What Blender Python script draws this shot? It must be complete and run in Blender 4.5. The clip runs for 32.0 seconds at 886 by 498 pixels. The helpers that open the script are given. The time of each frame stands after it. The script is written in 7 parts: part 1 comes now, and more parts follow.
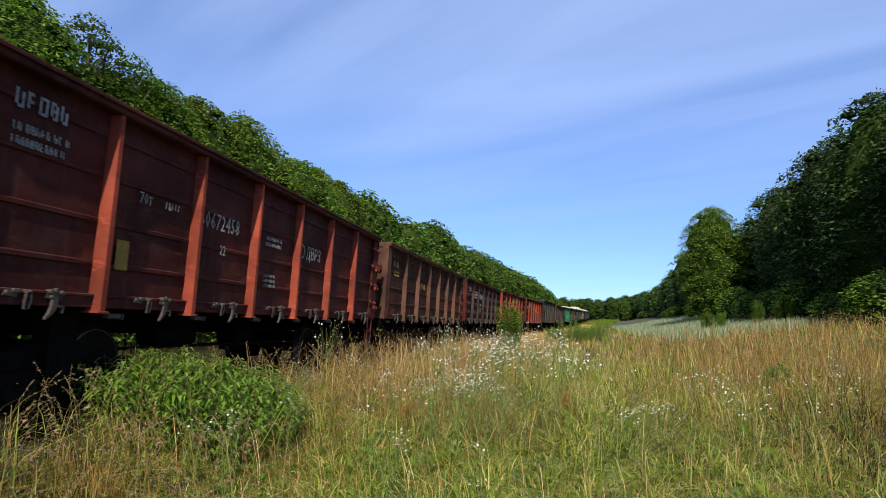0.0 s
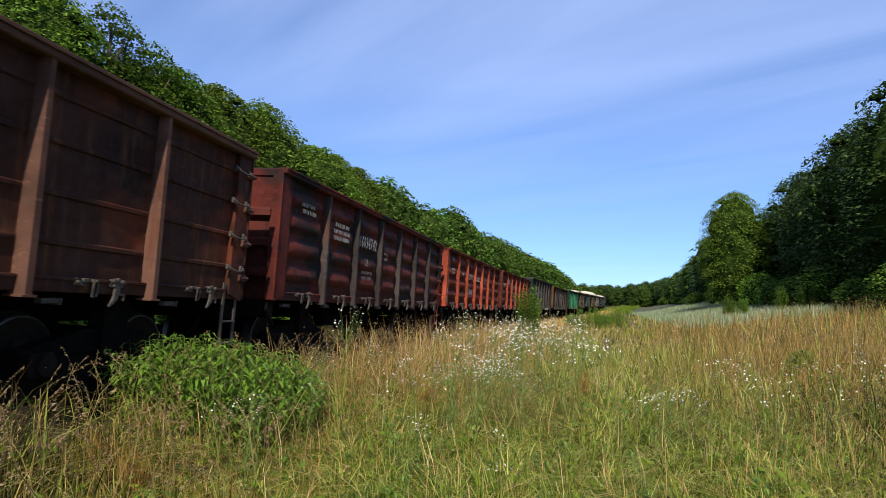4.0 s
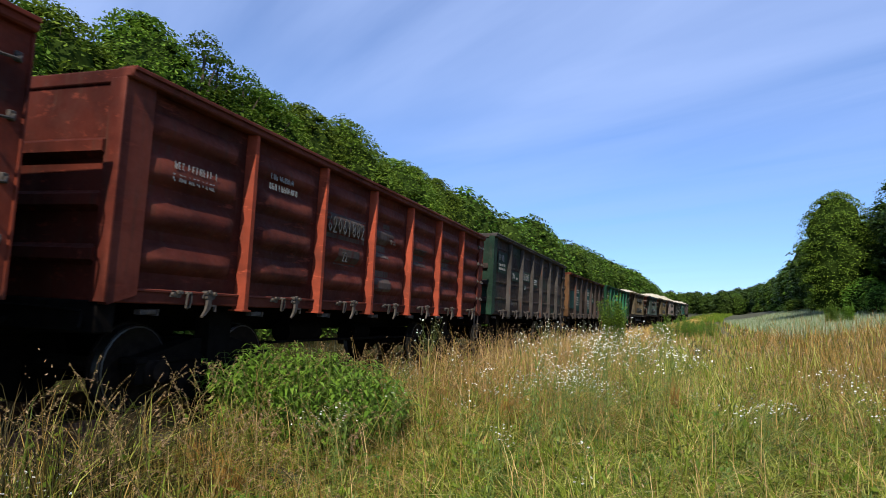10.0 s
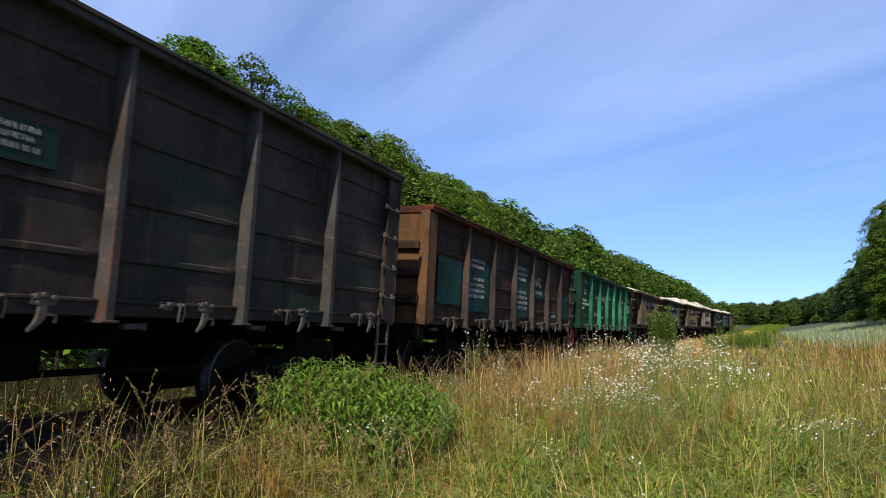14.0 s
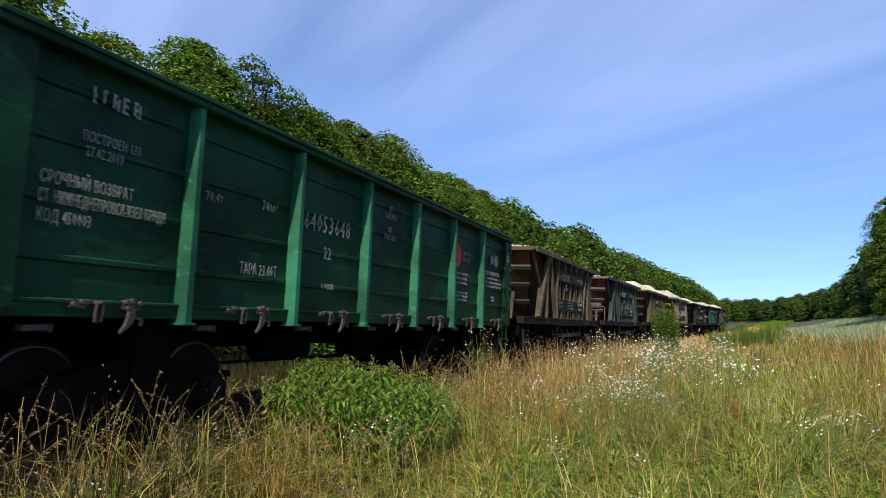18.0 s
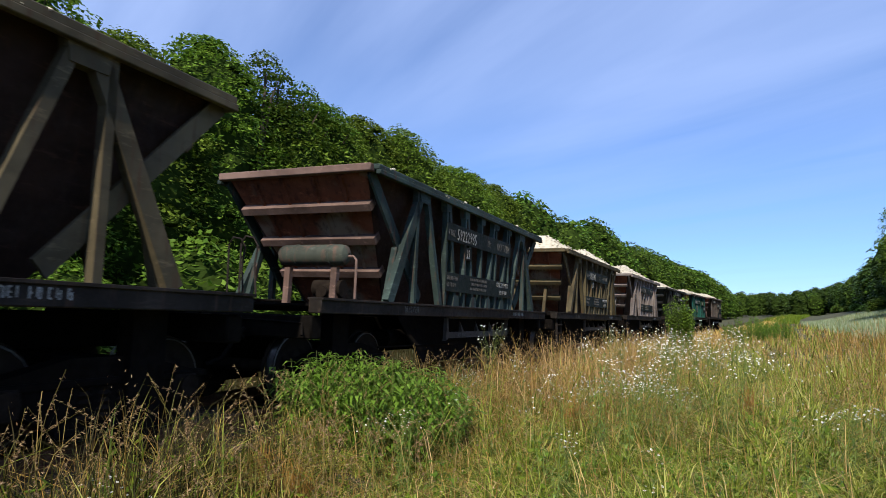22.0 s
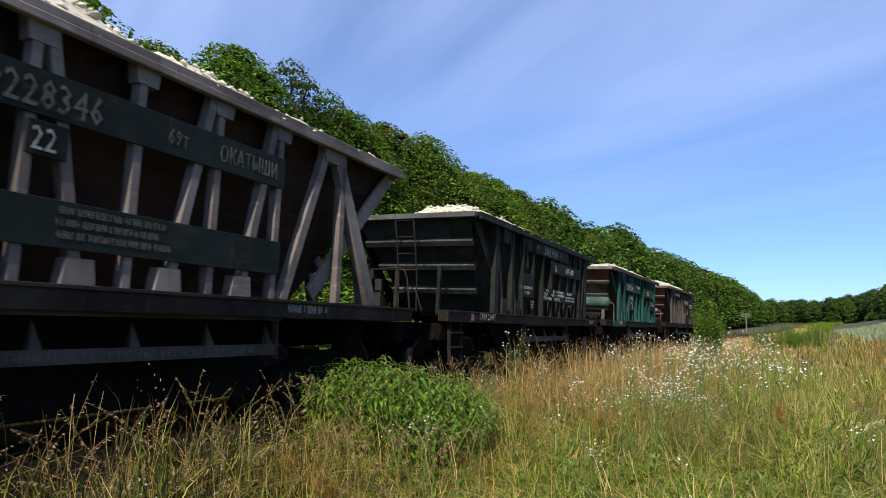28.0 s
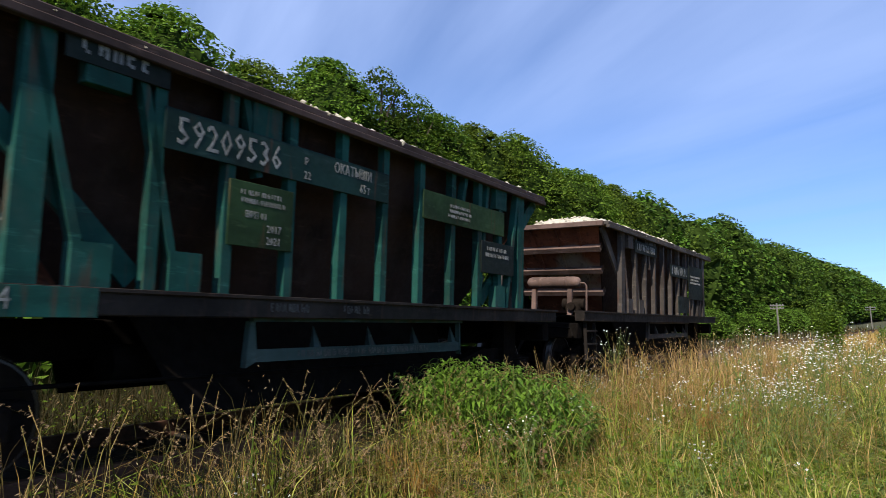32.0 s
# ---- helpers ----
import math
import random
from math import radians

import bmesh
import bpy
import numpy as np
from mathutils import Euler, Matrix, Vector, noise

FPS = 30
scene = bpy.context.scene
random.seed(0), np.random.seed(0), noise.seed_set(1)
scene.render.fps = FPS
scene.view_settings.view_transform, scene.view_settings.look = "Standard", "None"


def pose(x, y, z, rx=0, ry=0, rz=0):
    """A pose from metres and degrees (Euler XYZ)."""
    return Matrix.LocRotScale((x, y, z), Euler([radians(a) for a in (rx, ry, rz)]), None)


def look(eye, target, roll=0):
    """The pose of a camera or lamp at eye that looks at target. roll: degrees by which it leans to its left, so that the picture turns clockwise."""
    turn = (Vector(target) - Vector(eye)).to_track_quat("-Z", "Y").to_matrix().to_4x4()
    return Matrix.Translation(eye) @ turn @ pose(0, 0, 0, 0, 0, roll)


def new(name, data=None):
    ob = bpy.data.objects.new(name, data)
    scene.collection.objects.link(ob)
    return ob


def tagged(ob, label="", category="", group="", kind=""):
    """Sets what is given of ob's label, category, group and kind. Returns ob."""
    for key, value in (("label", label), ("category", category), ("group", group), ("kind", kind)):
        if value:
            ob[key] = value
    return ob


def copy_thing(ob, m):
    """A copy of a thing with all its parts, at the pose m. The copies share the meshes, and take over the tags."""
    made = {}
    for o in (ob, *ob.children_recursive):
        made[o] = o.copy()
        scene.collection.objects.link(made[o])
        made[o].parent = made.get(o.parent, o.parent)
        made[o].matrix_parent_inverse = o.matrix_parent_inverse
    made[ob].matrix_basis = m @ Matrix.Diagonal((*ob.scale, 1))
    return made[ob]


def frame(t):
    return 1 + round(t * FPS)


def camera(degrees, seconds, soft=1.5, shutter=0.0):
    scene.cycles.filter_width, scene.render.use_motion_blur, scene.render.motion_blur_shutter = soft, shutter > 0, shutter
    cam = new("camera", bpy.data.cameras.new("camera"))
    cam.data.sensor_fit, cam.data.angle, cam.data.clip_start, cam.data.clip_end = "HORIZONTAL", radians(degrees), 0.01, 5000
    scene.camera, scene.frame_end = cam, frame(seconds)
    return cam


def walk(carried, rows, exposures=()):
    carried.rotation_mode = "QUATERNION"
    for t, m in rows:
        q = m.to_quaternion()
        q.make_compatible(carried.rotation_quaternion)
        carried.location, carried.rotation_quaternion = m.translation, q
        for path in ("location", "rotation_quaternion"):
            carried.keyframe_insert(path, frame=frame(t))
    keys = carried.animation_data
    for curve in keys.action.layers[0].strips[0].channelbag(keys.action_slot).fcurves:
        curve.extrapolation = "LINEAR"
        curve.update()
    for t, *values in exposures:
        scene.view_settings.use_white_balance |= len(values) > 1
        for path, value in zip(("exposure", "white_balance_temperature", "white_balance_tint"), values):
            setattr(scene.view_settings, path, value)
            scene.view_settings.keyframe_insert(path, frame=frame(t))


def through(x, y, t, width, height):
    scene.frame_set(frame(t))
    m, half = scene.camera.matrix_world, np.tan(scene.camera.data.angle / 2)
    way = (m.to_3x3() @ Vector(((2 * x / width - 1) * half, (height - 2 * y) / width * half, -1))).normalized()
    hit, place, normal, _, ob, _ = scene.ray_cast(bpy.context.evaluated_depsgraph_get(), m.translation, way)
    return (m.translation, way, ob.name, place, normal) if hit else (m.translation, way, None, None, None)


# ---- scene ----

EXPOSURE = 0.15
SKY_STRENGTH, SKY_TINT, CLOUD = 0.13, (0.90, 1.01, 1.26, 1), (4.5, 5.2, 6.8, 1)

# ---------------------------------------------------------------- camera
EYE_Z = 1.55
cam = camera(69.5, 32.0, soft=0.5, shutter=0.15)
# seconds, yaw from the tangent of the track, pitch, roll
TURNS = (
    (0.0, 8.24, 6.80, -0.69), (0.5, 8.19, 6.62, -0.96), (1.0, 9.12, 6.20, -1.10), (1.5, 8.73, 5.59, -1.10),
    (2.0, 9.69, 4.79, -1.07), (2.5, 9.55, 4.47, -0.84), (3.0, 9.81, 4.60, -0.74), (3.5, 9.81, 5.28, -0.73),
    (5.5, 10.58, 5.81, -0.69), (6.0, 10.66, 6.01, -0.60), (6.5, 11.00, 6.10, -0.79), (7.0, 11.22, 6.18, -0.70),
    (7.5, 11.22, 6.28, -0.67), (8.0, 11.40, 6.26, -0.63), (8.5, 11.70, 6.24, -0.50), (9.0, 12.08, 6.24, -0.51),
    (9.5, 14.45, 6.27, -0.48), (10.0, 17.13, 6.32, -0.41), (10.5, 18.27, 6.87, -0.33), (11.0, 19.71, 7.40, -0.35),
    (11.5, 20.16, 7.84, -0.27), (12.0, 20.53, 7.80, -0.17), (12.5, 20.86, 7.67, -0.19), (13.0, 20.85, 7.61, -0.24),
    (13.5, 20.91, 7.50, -0.07), (14.0, 21.15, 7.45, -0.10), (14.5, 21.48, 7.43, -0.07), (16.5, 21.06, 7.31, 0.29),
    (17.0, 20.98, 7.36, 0.39), (17.5, 21.08, 7.43, 0.36), (18.0, 21.46, 7.38, 0.39), (18.5, 21.60, 7.25, 0.31),
    (19.0, 21.59, 7.09, 0.44), (19.5, 21.57, 6.98, 0.62), (20.0, 21.61, 7.04, 0.71), (20.5, 21.68, 7.05, 0.59),
    (21.0, 21.87, 6.99, 0.48), (21.5, 22.17, 6.90, 0.56), (22.0, 22.58, 6.91, 0.49), (22.5, 22.90, 7.04, 0.40),
    (23.0, 23.75, 7.19, 0.35), (23.5, 24.12, 7.36, 0.42), (24.0, 24.17, 7.46, 0.43), (24.5, 24.16, 7.53, 0.23),
    (25.0, 24.14, 7.51, 0.05), (25.5, 23.69, 7.52, 0.13), (26.0, 23.64, 7.53, 0.19), (26.5, 23.71, 7.52, 0.14),
    (28.5, 25.09, 7.42, 0.31), (29.0, 25.54, 7.35, 0.36), (29.5, 27.15, 7.33, 0.36), (30.0, 29.73, 7.35, 0.66),
    (30.5, 31.76, 7.50, 0.81), (31.0, 33.64, 7.74, 0.60), (31.5, 32.95, 7.65, 0.80), (32.0, 33.20, 7.55, 0.99))
walk(cam, [(t, pose(0, 0, EYE_Z, 90 + p, r, a)) for t, a, p, r in TURNS], exposures=[(0, EXPOSURE), (32, EXPOSURE)])

# ---------------------------------------------------------------- light
SUN_ELEVATION, SUN_AZIMUTH = radians(43), radians(170)    # azimuth clockwise from +y
sun_way = Vector((math.sin(SUN_AZIMUTH) * math.cos(SUN_ELEVATION), math.cos(SUN_AZIMUTH) * math.cos(SUN_ELEVATION), math.sin(SUN_ELEVATION)))
sun = new("sun", bpy.data.lights.new("sun", "SUN"))
sun.data.energy, sun.data.angle, sun.data.color = 5.6, radians(0.6), (1.0, 0.93, 0.80)
sun.matrix_world = look(sun_way * 50, (0, 0, 0))


def make_world():
    w = bpy.data.worlds.new("sky")
    scene.world = w
    w.use_nodes = True
    nt = w.node_tree
    nt.nodes.clear()
    out, bg = nt.nodes.new("ShaderNodeOutputWorld"), nt.nodes.new("ShaderNodeBackground")
    sky = nt.nodes.new("ShaderNodeTexSky")
    sky.sky_type, sky.sun_disc = "NISHITA", False
    sky.sun_elevation, sky.sun_rotation = SUN_ELEVATION, SUN_AZIMUTH
    sky.air_density, sky.dust_density, sky.ozone_density, sky.altitude = 0.9, 0.0, 3.0, 300
    # thin streaks of high cloud
    co, sep = nt.nodes.new("ShaderNodeTexCoord"), nt.nodes.new("ShaderNodeSeparateXYZ")
    nt.links.new(co.outputs["Generated"], sep.inputs[0])
    zc = nt.nodes.new("ShaderNodeMath"); zc.operation = "MAXIMUM"; zc.inputs[1].default_value = 0.06
    nt.links.new(sep.outputs[2], zc.inputs[0])
    px, py = nt.nodes.new("ShaderNodeMath"), nt.nodes.new("ShaderNodeMath")
    for n, k in ((px, 0), (py, 1)):
        n.operation = "DIVIDE"
        nt.links.new(sep.outputs[k], n.inputs[0]); nt.links.new(zc.outputs[0], n.inputs[1])
    comb = nt.nodes.new("ShaderNodeCombineXYZ")
    nt.links.new(px.outputs[0], comb.inputs[0]); nt.links.new(py.outputs[0], comb.inputs[1])
    turn, mp = nt.nodes.new("ShaderNodeMapping"), nt.nodes.new("ShaderNodeMapping")
    turn.inputs["Rotation"].default_value, mp.inputs["Scale"].default_value = (0, 0, radians(34)), (0.20, 0.85, 1)
    nt.links.new(comb.outputs[0], turn.inputs[0])
    nt.links.new(turn.outputs[0], mp.inputs[0])
    nz = nt.nodes.new("ShaderNodeTexNoise")
    nz.inputs["Scale"].default_value, nz.inputs["Detail"].default_value, nz.inputs["Roughness"].default_value = 1.0, 6, 0.52
    nz.inputs["Distortion"].default_value = 0.5
    nt.links.new(mp.outputs[0], nz.inputs["Vector"])
    rg = nt.nodes.new("ShaderNodeMapRange")
    rg.inputs[1].default_value, rg.inputs[2].default_value, rg.inputs[3].default_value, rg.inputs[4].default_value = 0.36, 0.66, 0.18, 0.82
    nt.links.new(nz.outputs[0], rg.inputs[0])
    low = nt.nodes.new("ShaderNodeMapRange")
    low.inputs[1].default_value, low.inputs[2].default_value, low.inputs[3].default_value, low.inputs[4].default_value = 0.08, 0.50, 0.16, 1.0
    nt.links.new(sep.outputs[2], low.inputs[0])
    thin = nt.nodes.new("ShaderNodeMath"); thin.operation = "MULTIPLY"
    nt.links.new(rg.outputs[0], thin.inputs[0]); nt.links.new(low.outputs[0], thin.inputs[1])
    mix = nt.nodes.new("ShaderNodeMix"); mix.data_type = "RGBA"
    mix.inputs[7].default_value = CLOUD
    nt.links.new(thin.outputs[0], mix.inputs[0]); nt.links.new(sky.outputs[0], mix.inputs[6])
    tint = nt.nodes.new("ShaderNodeMix"); tint.data_type = "RGBA"; tint.blend_type = "MULTIPLY"
    tint.inputs[0].default_value, tint.inputs[7].default_value = 1.0, SKY_TINT
    deep = nt.nodes.new("ShaderNodeMapRange")      # the air near the ground is clear
    deep.inputs[1].default_value, deep.inputs[2].default_value = 0.0, 0.34
    nt.links.new(sep.outputs[2], deep.inputs[0])
    clear = nt.nodes.new("ShaderNodeMix"); clear.data_type = "RGBA"
    clear.inputs[6].default_value, clear.inputs[7].default_value = (0.57, 0.69, 0.84, 1), (1, 1, 1, 1)
    nt.links.new(deep.outputs[0], clear.inputs[0])
    both = nt.nodes.new("ShaderNodeMix"); both.data_type = "RGBA"; both.blend_type = "MULTIPLY"
    both.inputs[0].default_value = 1.0
    nt.links.new(mix.outputs[2], both.inputs[6]); nt.links.new(clear.outputs[2], both.inputs[7])
    nt.links.new(both.outputs[2], tint.inputs[6])
    nt.links.new(tint.outputs[2], bg.inputs[0])
    bg.inputs[1].default_value = SKY_STRENGTH
    nt.links.new(bg.outputs[0], out.inputs[0])


make_world()

# ---------------------------------------------------------------- tools
class Shape:
    """Points and faces of one part."""

    def __init__(self):
        self.v, self.f = [], []

    def add(self, points, faces):
        n = len(self.v)
        self.v += [tuple(p) for p in points]
        self.f += [tuple(n + i for i in q) for q in faces]
        return self

    def box(self, x0, x1, y0, y1, z0, z1, c=0.006):
        """A box with chamfered edges."""
        lo, hi = (x0, y0, z0), (x1, y1, z1)
        c = min(c, 0.45 * min(hi[k] - lo[k] for k in range(3)))
        pts, idx = [], {}
        for sx in (0, 1):
            for sy in (0, 1):
                for sz in (0, 1):
                    s = (sx, sy, sz)
                    for a in range(3):
                        p = [(hi[k] - (c if k != a else 0)) if s[k] else (lo[k] + (c if k != a else 0)) for k in range(3)]
                        idx[s, a] = len(pts)
                        pts.append(p)
        faces = []
        for a in range(3):
            b, d = (a + 1) % 3, (a + 2) % 3
            for s in (0, 1):
                q = []
                for i, j in ((0, 0), (1, 0), (1, 1), (0, 1)):
                    k = [0, 0, 0]; k[a], k[b], k[d] = s, i, j
                    q.append(idx[tuple(k), a])
                faces.append(q if s else q[::-1])
            for i in (0, 1):
                for j in (0, 1):
                    e = []
                    for s in (0, 1):
                        k = [0, 0, 0]; k[a], k[b], k[d] = s, i, j
                        e.append(tuple(k))
                    q = [idx[e[0], b], idx[e[1], b], idx[e[1], d], idx[e[0], d]]
                    faces.append(q if i != j else q[::-1])
        for sx in (0, 1):
            for sy in (0, 1):
                for sz in (0, 1):
                    q = [idx[(sx, sy, sz), a] for a in range(3)]
                    faces.append(q if (sx + sy + sz) % 2 else q[::-1])
        return self.add(pts, faces)

    def beam(self, p, q, w, h, up=(0, 0, 1)):
        """A straight bar from p to q; w across, h along up."""
        p, q = Vector(p), Vector(q)
        d = (q - p).normalized()
        s = d.cross(Vector(up)).normalized()
        u = s.cross(d).normalized()
        pts = [e + s * (i * w / 2) + u * (j * h / 2) for e in (p, q) for i, j in ((-1, -1), (1, -1), (1, 1), (-1, 1))]
        return self.add(pts, [(3, 2, 1, 0), (4, 5, 6, 7), (0, 1, 5, 4), (1, 2, 6, 5), (2, 3, 7, 6), (3, 0, 4, 7)])

    def tube(self, points, r, n=8, r2=None):
        """A round bar along points."""
        points = [Vector(p) for p in points]
        m = len(points)
        pts = []
        for i, p in enumerate(points):
            d = (points[min(i + 1, m - 1)] - points[max(i - 1, 0)]).normalized()
            ref = Vector((0, 0, 1)) if abs(d.z) < 0.9 else Vector((0, 1, 0))
            a = d.cross(ref).normalized()
            b = d.cross(a)
            rr = r if r2 is None else r + (r2 - r) * i / (m - 1)
            pts += [p + (a * math.cos(2 * math.pi * k / n) + b * math.sin(2 * math.pi * k / n)) * rr for k in range(n)]
        faces = [(i * n + k, i * n + (k + 1) % n, (i + 1) * n + (k + 1) % n, (i + 1) * n + k) for i in range(m - 1) for k in range(n)]
        faces += [tuple(range(n))[::-1], tuple((m - 1) * n + k for k in range(n))]
        return self.add(pts, faces)

    def prism(self, outline, axis, a, b):
        """An outline in the two other axes, drawn out along axis from a to b."""
        n = len(outline)
        pts = []
        for e in (a, b):
            for u, w in outline:
                p = [0, 0, 0]
                p[axis], p[(axis + 1) % 3], p[(axis + 2) % 3] = e, u, w
                pts.append(p)
        area = sum(outline[i][0] * outline[(i + 1) % n][1] - outline[(i + 1) % n][0] * outline[i][1] for i in range(n))
        faces = [tuple(range(n))[::-1], tuple(range(n, 2 * n))] + [(i, (i + 1) % n, n + (i + 1) % n, n + i) for i in range(n)]
        if (area < 0) != (b < a):
            faces = [q[::-1] for q in faces]
        return self.add(pts, faces)

    def wheel(self, y, z, x0, x1, r, n=24):
        """A disc round the x axis."""
        return self.prism([(y + r * math.cos(2 * math.pi * k / n), z + r * math.sin(2 * math.pi * k / n)) for k in range(n)], 0, x0, x1)

    def mesh(self, name, material, smooth=True):
        me = bpy.data.meshes.new(name)
        me.from_pydata(self.v, [], self.f)
        if material:
            me.materials.append(material)
        if smooth:
            me.shade_smooth()
            me.set_sharp_from_angle(angle=radians(38))
        me.update()
        return me


def part(name, shape, material, parent, label=""):
    """One mesh under a thing or a part."""
    ob = new(name, shape if isinstance(shape, bpy.types.Mesh) else shape.mesh(name, material))
    ob.parent = parent
    if label:
        ob["label"] = label
    return ob


def thing(name, label, category, group="", kind=""):
    return tagged(new(name), label, category, group, kind)


def fast_mesh(name, verts, faces, material, smooth=False):
    """A mesh from arrays: verts (n, 3), faces (m, k) with k corners each."""
    me = bpy.data.meshes.new(name)
    verts, faces = np.asarray(verts, np.float32), np.asarray(faces, np.int32)
    m, k = faces.shape
    me.vertices.add(len(verts)); me.vertices.foreach_set("co", verts.ravel())
    me.loops.add(m * k); me.loops.foreach_set("vertex_index", faces.ravel())
    me.polygons.add(m)
    me.polygons.foreach_set("loop_start", np.arange(m, dtype=np.int32) * k)
    if smooth:
        me.polygons.foreach_set("use_smooth", np.ones(m, bool))
    me.materials.append(material)
    me.update(calc_edges=True)
    return me


# ---------------------------------------------------------------- the line of the track
SIDE, CANT, RAIL_Z = 6.144, 2.76, 0.56
# a bend to the right that ends some 80 m on, then almost straight
LINE_U = np.arange(-300.0, 700.5, 1.0)
TURN = np.interp(LINE_U, (0, 60, 78, 100, 140, 200, 240), (0.00219, 0.00173, -0.00051, 0.00021, -0.00057, 0.00100, 0.0))
LINE_A = np.concatenate([[0], np.cumsum((TURN[1:] + TURN[:-1]) / 2)])
LINE_A -= LINE_A[300]
LINE_X = np.concatenate([[0], np.cumsum(np.sin((LINE_A[1:] + LINE_A[:-1]) / 2))])
LINE_Y = np.concatenate([[0], np.cumsum(np.cos((LINE_A[1:] + LINE_A[:-1]) / 2))])
LINE_X -= LINE_X[300] + SIDE
LINE_Y -= LINE_Y[300]


def along(u, lat=0.0):
    """The ground place u metres along the track, lat metres to its right."""
    a = float(np.interp(u, LINE_U, LINE_A))
    return float(np.interp(u, LINE_U, LINE_X)) + lat * math.cos(a), float(np.interp(u, LINE_U, LINE_Y)) - lat * math.sin(a)


def rise(u):
    """The gentle climb of the valley."""
    return 6e-5 * max(0.0, u) ** 2 if u < 160 else 1.536 + 0.0192 * (u - 160)


def on_track(u):
    x, y = along(u)
    return pose(x, y, RAIL_Z + rise(u), 0, CANT, -math.degrees(float(np.interp(u, LINE_U, LINE_A))))

# ---------------------------------------------------------------- materials
def nodes_of(name):
    m = bpy.data.materials.new(name)
    m.use_nodes = True
    nt = m.node_tree
    return m, nt, nt.nodes["Principled BSDF"]


def noise_node(nt, vector, scale, detail=4, rough=0.55):
    n = nt.nodes.new("ShaderNodeTexNoise")
    n.inputs["Scale"].default_value, n.inputs["Detail"].default_value, n.inputs["Roughness"].default_value = scale, detail, rough
    nt.links.new(vector, n.inputs["Vector"])
    return n.outputs[0]


def mapped(nt, shift, scale=(1, 1, 1), source="Object"):
    co, mp = nt.nodes.new("ShaderNodeTexCoord"), nt.nodes.new("ShaderNodeMapping")
    mp.inputs["Location"].default_value, mp.inputs["Scale"].default_value = shift, scale
    nt.links.new(co.outputs[source], mp.inputs[0])
    return mp.outputs[0]


def ramp(nt, value, a, b, lo=0.0, hi=1.0):
    r = nt.nodes.new("ShaderNodeMapRange")
    r.inputs[1].default_value, r.inputs[2].default_value, r.inputs[3].default_value, r.inputs[4].default_value = a, b, lo, hi
    nt.links.new(value, r.inputs[0])
    return r.outputs[0]


def blend(nt, fac, a, b, kind="MIX"):
    m = nt.nodes.new("ShaderNodeMix")
    m.data_type, m.blend_type = "RGBA", kind
    for value, slot in ((fac, 0), (a, 6), (b, 7)):
        if hasattr(value, "is_linked"):
            nt.links.new(value, m.inputs[slot])
        elif slot == 0:
            m.inputs[0].default_value = value
        else:
            m.inputs[slot].default_value = (*value, 1)
    return m.outputs[2]


def bumped(nt, bsdf, value, strength, distance=0.01):
    b = nt.nodes.new("ShaderNodeBump")
    b.inputs["Strength"].default_value, b.inputs["Distance"].default_value = strength, distance
    nt.links.new(value, b.inputs["Height"])
    nt.links.new(b.outputs[0], bsdf.inputs["Normal"])


